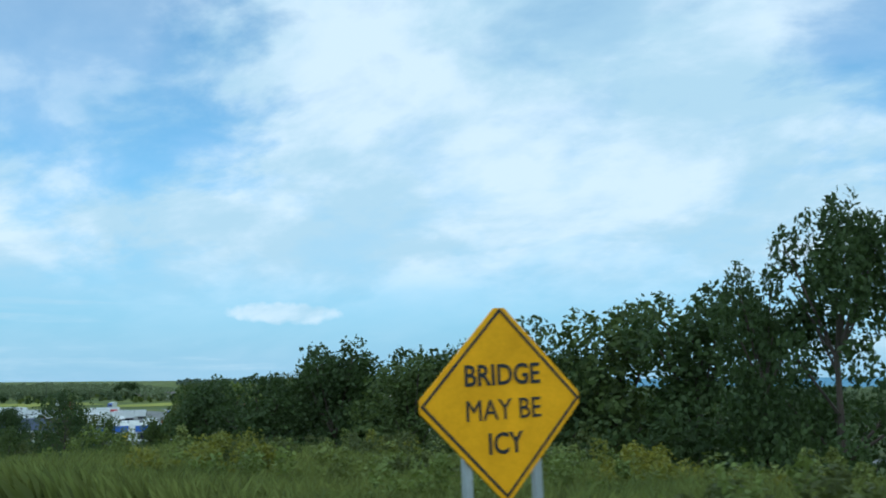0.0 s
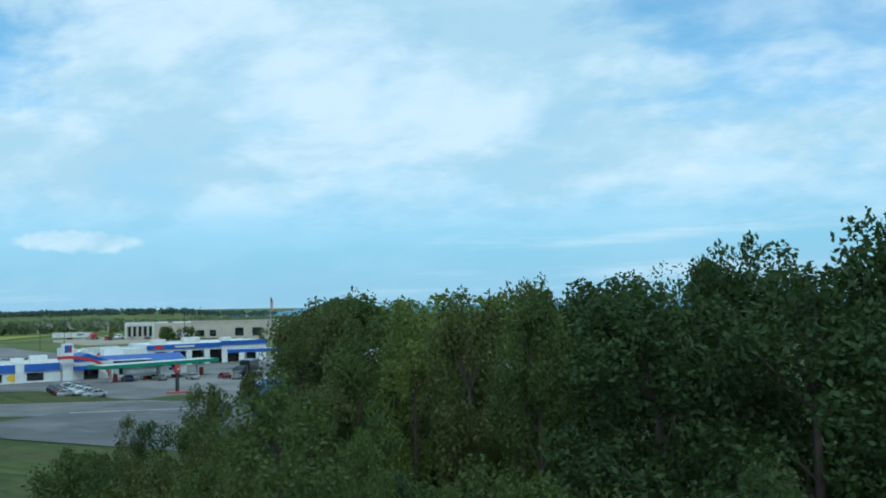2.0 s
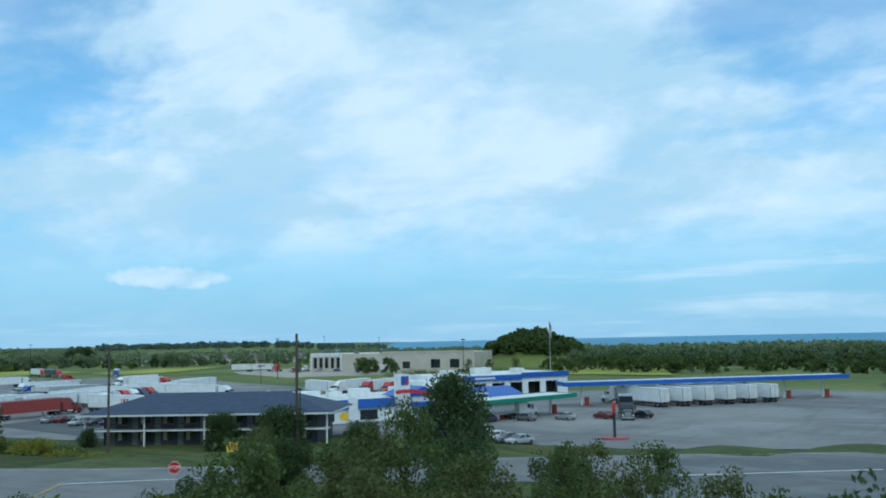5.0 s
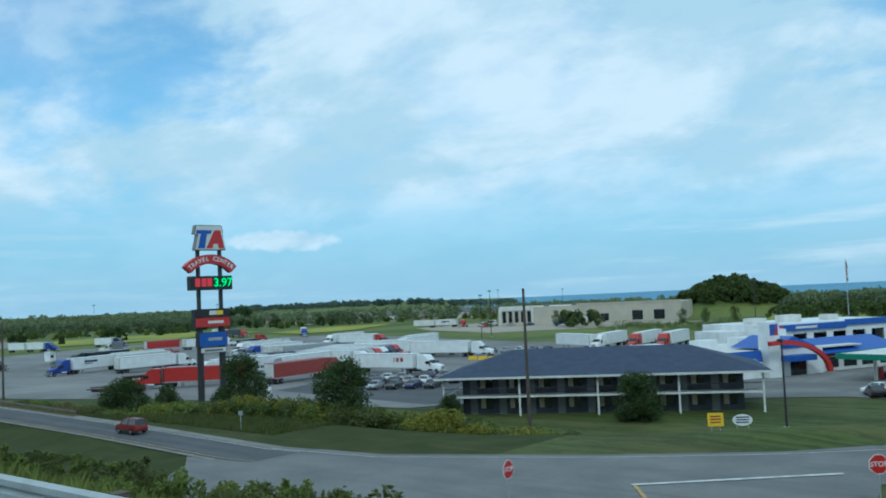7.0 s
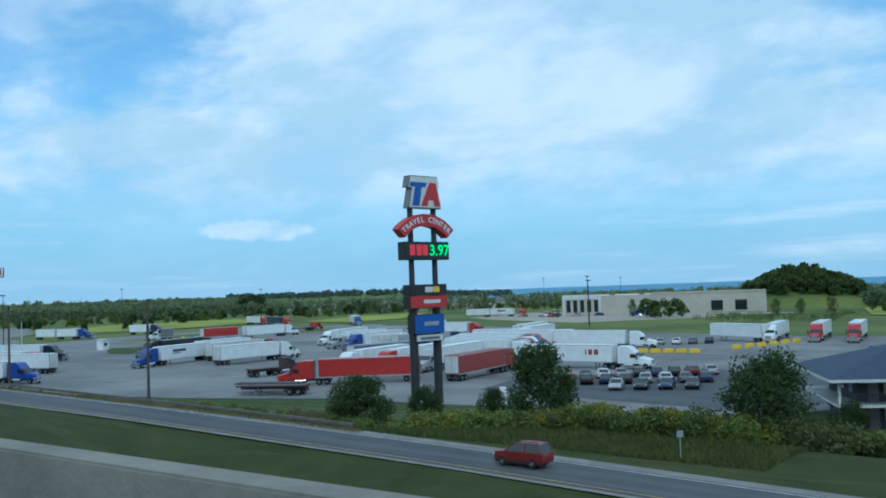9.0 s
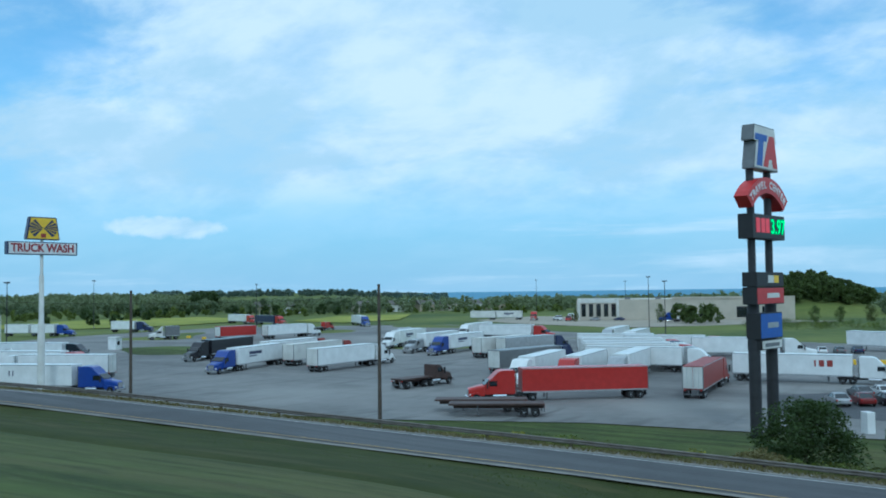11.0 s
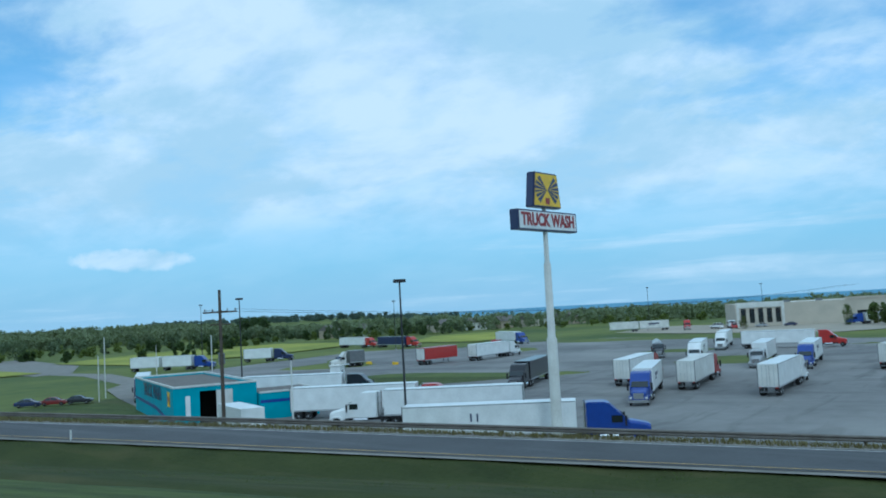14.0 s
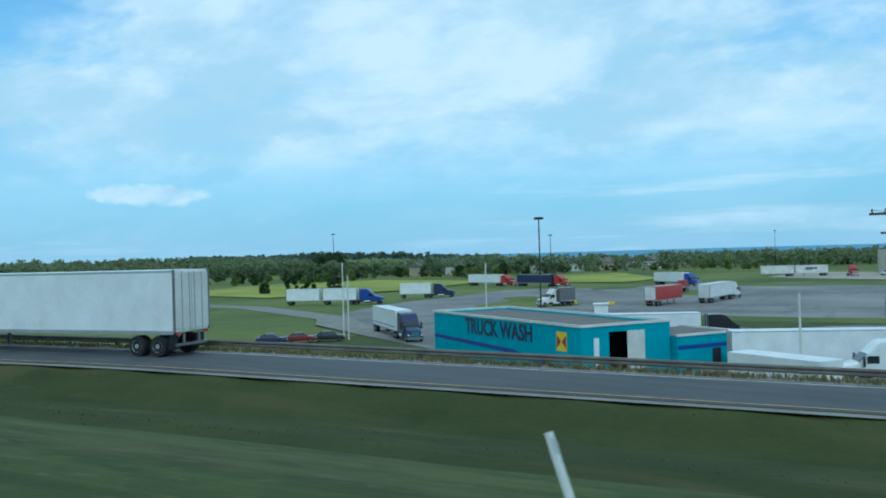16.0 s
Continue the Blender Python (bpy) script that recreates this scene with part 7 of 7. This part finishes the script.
def far_woods():
    """Belts of distant trees, one mesh for each belt."""
    rng = np.random.default_rng(3)
    def belt(name, pts, ma, h0, h1, label, per=26, leaf=0.62):
        """Rounded crowns of uneven height, built of many small clumps of leaves."""
        cs, rs = [], []
        for (x, y) in pts:
            f = 0.5 + 0.9 * noise.noise(Vector((x * 0.012, y * 0.012, 3.0)))
            h = h0 + (h1 - h0) * min(1.2, max(0.0, 0.6 * f + 0.5 * rng.random()))
            z = ground_z(float(x), float(y))
            w = h * (0.36 + 0.2 * rng.random())
            for k in range(13):
                t, f = rng.random() * 6.283, rng.random() ** 0.8
                r = w * math.sqrt(max(0.0, 1 - (f * 1.25 - 0.35) ** 2)) * (0.35 + 0.65 * rng.random())
                cs.append((x + r * math.cos(t), y + r * math.sin(t), z + h * (0.06 + 0.8 * f)))
                rs.append(h * (0.1 + 0.09 * rng.random()))
        v = leaves(rng, cs, rs, per, leaf)
        structure(name, quads_mesh(name, v, ma), label, kind="stuff", category="wood")
    ang = lambda a, r: (r * math.sin(radians(a)), 60 + r * math.cos(radians(a)))
    # horizon belts look hazy only through their lightened leaf colours
    belt("far_woods", [ang(a, r) for a, r in zip(rng.uniform(8, 49, 1300), rng.uniform(680, 900, 1300))], LEAF_FAR_HAZED, 5, 11.5, "distant belt of mixed trees before the lake", 13, 0.85)
    belt("far_woods", [ang(a, r) for a, r in zip(rng.uniform(38, 56, 260), rng.uniform(1500, 1850, 260))], LEAF_HAZE, 7, 14, "belt of trees near the shore, haze in their colour", 20, 1.4)
    belt("far_woods", [ang(a, r) for a, r in zip(rng.uniform(44, 108, 950), rng.uniform(560, 800, 950))], LEAF_FAR_HAZED, 6.5, 12, "lower distant belt of mixed trees", 13, 0.85)
    belt("far_woods", [ang(a, r) for a, r in zip(rng.uniform(20, 52, 80), rng.uniform(540, 680, 80))], LEAF_FARDARK_HAZED, 3, 11, "distant belt of dark trees", 30)
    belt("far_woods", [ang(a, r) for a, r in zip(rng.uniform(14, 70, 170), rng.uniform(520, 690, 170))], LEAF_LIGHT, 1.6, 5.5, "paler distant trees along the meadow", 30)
    belt("tall_clump", [(460 + dx, 601 + dy) for dx, dy in rng.normal(size=(12, 2)) * 7], LEAF_DARK, 13, 17, "tall dark clump of trees across the fields", 40)
    hill = [(472 + 30 * r * math.cos(t), 174 + 28 * r * math.sin(t)) for r, t in zip(np.sqrt(rng.random(130)), rng.uniform(0, 6.283, 130))]
    belt("hill_wood", hill, LEAF_MID, 6, 9, "dark wood on a rounded rise", 50)
    # this belt's leaf colour has distance haze painted in too
    belt("verge_trees", [(x, y) for x, y in zip(rng.uniform(430, 540, 230), rng.uniform(-60, 135, 230))], LEAF_FARDARK_HAZED, 5, 10, "trees beyond the fuel canopies", 30)
    belt("verge_trees", [(x, y) for x, y in zip(rng.uniform(350, 450, 170), rng.uniform(-120, 118, 170))], LEAF_MID, 3.5, 8, "rough wood beyond the fuel canopies", 30, 0.5)
    belt("verge_trees", [(x, y) for x, y in zip(rng.uniform(326, 348, 5), rng.uniform(180, 196, 5))], LEAF_MID, 6, 9, "trees beside the warehouse", 40)
    belt("field_trees", [(x, y) for x, y in zip(rng.uniform(210, 420, 30), rng.uniform(420, 560, 30))], LEAF_DARK, 3, 7, "scattered field trees", 36)


far_woods()


def blades(name, n, region, h0, h1, ma, label, seed, w=0.02):
    rng = np.random.default_rng(seed)
    xs, ys = region(rng, n)
    ok = [i for i in range(n) if under_dist(xs[i], ys[i])[0] > 9]
    p = np.array([(xs[i], ys[i], ground_z(xs[i], ys[i]) - 0.05) for i in ok])
    n = len(p)
    h = h0 + (h1 - h0) * rng.random((n, 1))
    t = rng.random(n) * 6.283
    side = np.stack([np.cos(t), np.sin(t), 0 * t], 1) * w * (0.7 + 0.8 * rng.random((n, 1)))
    lean = rng.normal(size=(n, 3)) * 0.25 * h
    lean[:, 2] = 0
    up = np.array([0, 0, 1.0]) * h
    v = np.stack([p - side, p + side, p + up * 0.65 + lean * 0.4 + side * 0.7, p + up + lean], 1).reshape(-1, 3)
    structure(name, quads_mesh(name, v, ma), label, kind="stuff", category="grass")


def strip(y0, y1, d0, d1):
    def f(rng, n):
        ys = rng.uniform(y0, y1, n)
        xs = np.interp(ys, MAIN_Y, MAIN_X) + d0 + (d1 - d0) * rng.random(n) ** 1.4
        return xs, ys
    return f


def shoulder(d0, d1):
    """The level ground before the bank falls away."""
    def f(rng, n):
        d = d0 + (d1 - d0) * rng.random(n) ** 1.3
        ys = -222 + (28 + 0.8 * (d - 4)) * rng.random(n)
        return np.interp(ys, MAIN_Y, MAIN_X) + d, ys
    return f


blades("tall_grass", 200000, shoulder(7.4, 24), 0.5, 1.25, BLADE, "tall seeding grass beside the highway", 1, 0.0042)
blades("tall_grass", 40000, strip(-222, -199.5, 5.2, 7.6), 0.2, 0.6, BLADE, "tall seeding grass beside the highway", 21, 0.0055)
blades("tall_grass", 65000, strip(-196, -186, 10.5, 20), 0.3, 0.85, BLADE, "tall seeding grass beside the highway", 11, 0.0055)
def beside_slip(y0, y1, d0, d1):
    def f(rng, n):
        ys = rng.uniform(y0, y1, n)
        e = np.interp(ys, SLIP_Y, [q[1] + q[3] for q in SLIP])
        return e + d0 + (d1 - d0) * rng.random(n), ys
    return f


blades("dry_grass", 64000, beside_slip(78, 300, -1.0, 1.3), 0.12, 0.42, DRY, "dry brown grass under the slip road's guard rail", 5, 0.03)
blades("verge_grass", 30000, beside_slip(40, 320, -19, -7.9), 0.04, 0.1, LEAF_MID, "rough grass on the slip road's bank", 6, 0.03)
blades("bank_grass", 30000, beside_slip(47, 92, 4, 15), 0.2, 0.55, LEAF_OLIVE, "rough dark grass between the slip road and the hedge", 18, 0.045)
blades("weeds", 26000, strip(-62, 20, 5.2, 11), 0.15, 0.5, BLADE, "yellow-green weeds behind the guard rail", 8, 0.014)
blades("tall_grass", 45000, strip(-194, -62, 4.6, 14), 0.15, 0.5, BLADE, "rough grass on the highway bank", 2, 0.012)


for i, (x, y, h, w) in enumerate([(6.9, 21.0, 1.2, 0.9), (6.6, 22.6, 1.35, 1.1), (8.2, 23.6, 1.5, 1.3), (9.6, 18.0, 1.0, 1.2)]):
    bush(x, y, h, w, i, LEAF_LIGHT if i % 2 else LEAF_OLIVE, "tall yellow-green weeds behind the guard rail", group="roadside weeds")
random.seed(61)
spots = []
for i in range(150):
    y = random.uniform(33, 58)
    x = slip(y, 1) - slip(y, 3) - 4.5 - 13 * random.random()
    if x < 36 or y > 41:
        spots.append((x, y, random.uniform(0.3, 1.0), random.uniform(0.8, 1.7)))
weed_patch(spots, (LEAF_OLIVE, LEAF_MID, LEAF_LIGHT), "olive weeds on the bank below the slip road", 72)
spots = [(random.uniform(46, 58), random.uniform(-30, -15), random.uniform(0.8, 1.8), random.uniform(1.4, 2.6)) for i in range(45)]
weed_patch(spots, (LEAF_OLIVE, LEAF_MID, LEAF_LIGHT), "olive weeds on the corner of the junction", 73)
spots = [(random.uniform(8.6, 15), random.uniform(-5, 17), random.uniform(0.35, 0.9), random.uniform(0.6, 1.2)) for i in range(80)]
weed_patch(spots, (LEAF_LIGHT, LEAF_OLIVE, BLADE), "yellow-green weeds on the highway bank", 76, 80, 0.05)
spots = [(random.uniform(10.5, 17), random.uniform(-20, -4), random.uniform(0.7, 1.5), random.uniform(0.8, 1.6)) for i in range(40)]
weed_patch(spots, (LEAF_LIGHT, BLADE, LEAF_OLIVE), "yellow-green weeds on the bank by the bridge", 74, 80, 0.055)
spots = [(random.uniform(296, 345), random.uniform(112, 165), random.uniform(1.0, 3.2), random.uniform(3, 6)) for i in range(60)]
weed_patch(spots, (LEAF_MID, LEAF_OLIVE, LEAF_LIGHT), "rough scrub below the warehouse", 75)
for i, (x, y, h, w) in enumerate([(345, 205, 7.5, 2.6), (348, 196, 6.5, 2.4), (352, 187, 5.5, 2.2), (341, 240, 5.0, 2.0), (360, 150, 6.5, 3.0), (366, 142, 6.0, 3.0), (375, 133, 6.5, 3.2)]):
    tree(x, y, h, ("scrub", 31 + i % 5), 0.4, LEAF_MID, "small leafy tree before the warehouse", turn=i * 40, wide=w, group="warehouse trees")


def post_marker(y, off, lean):
    x = main_x(y) + off
    e = thing("marker_post", "slim pale roadside marker post leaning slightly", "marker post", at(x, y, ground_z(x, y), 0) @ Matrix.Rotation(radians(-lean), 4, "X") @ Matrix.Rotation(radians(4), 4, "Y"), "marker posts")
    part("stake", Geo().box(-0.045, 0.045, -0.02, 0.02, -0.2, 1.06).mesh("stake", OFFWHITE), e)
    part("reflector", Geo().box(-0.04, 0.04, -0.026, -0.021, 0.86, 1.0).mesh("reflector", SILVER), e)


for y, off, lean in ((100.5, 5.9, 8), (175.9, 6.6, 17), (215.55, 6.9, 21)):
    post_marker(y, off, lean)
for x, y in ((24.1, 153.3), (32.2, 203.7)):
    e = thing("marker_post", "short white stake in the mown verge", "marker post", at(x, y, ground_z(x, y), 20), "marker posts")
    part("stake", shared("short_stake", lambda: Geo().box(-0.06, 0.06, -0.02, 0.02, -0.1, 0.62).mesh("stake", OFFWHITE)), e)
BLOCKS = [(169.5 + k * 0.5, 112 - k * 2.6, -80) for k in range(5)] + [(183 + k * 4.2, 97.5 - k * 1.1, -15) for k in range(6)]
for x, y, deg in BLOCKS:
    e = thing("barrier_block", "yellow painted concrete block", "barrier", at(x, y, LOT_Z + 0.08, deg), "yellow blocks")
    part("block", shared("yblock", lambda: Geo().prism([(-1.1, 0), (1.1, 0), (1.0, 0.85), (-1.0, 0.85)], -0.4, 0.4).mesh("block", YELLOW, 0.05)), e)


def kiosk(x, y, deg):
    e = thing("kiosk", "small white kiosk standing alone on the lorry park", "kiosk", at(x, y, LOT_Z + 0.085, deg))
    part("wall", wall_with_holes(2.6, 2.9, [(0.5, 1.9, 1.1, 2.1)], 0.12).mesh("wall", WHITE), e, (-1.3, -1.1, 0))
    part("wall", Geo().box(-1.3, 1.3, 0.98, 1.1, 0, 2.9).box(-1.3, -1.18, -0.98, 0.98, 0, 2.9).box(1.18, 1.3, -0.98, 0.98, 0, 2.9).mesh("wall", WHITE), e)
    part("window", Geo().box(-0.8, 0.6, -1.06, -1.02, 1.1, 2.1).mesh("window", GLASS), e)
    part("roof", Geo().prism([(-1.5, 2.9), (1.5, 2.9), (1.5, 3.02), (0, 3.2), (-1.5, 3.02)], -1.3, 1.3).mesh("roof", OFFWHITE, 0.02), e)


kiosk(142.4, 272.5, 20)
for x, y in ((188.0, 298.5), (185.0, 288.1)):
    e = thing("barrier_block", "yellow painted concrete block", "barrier", at(x, y, LOT_Z + 0.08, 75), "yellow blocks")
    part("block", SHARED["yblock"], e, Matrix.Scale(0.8, 4))
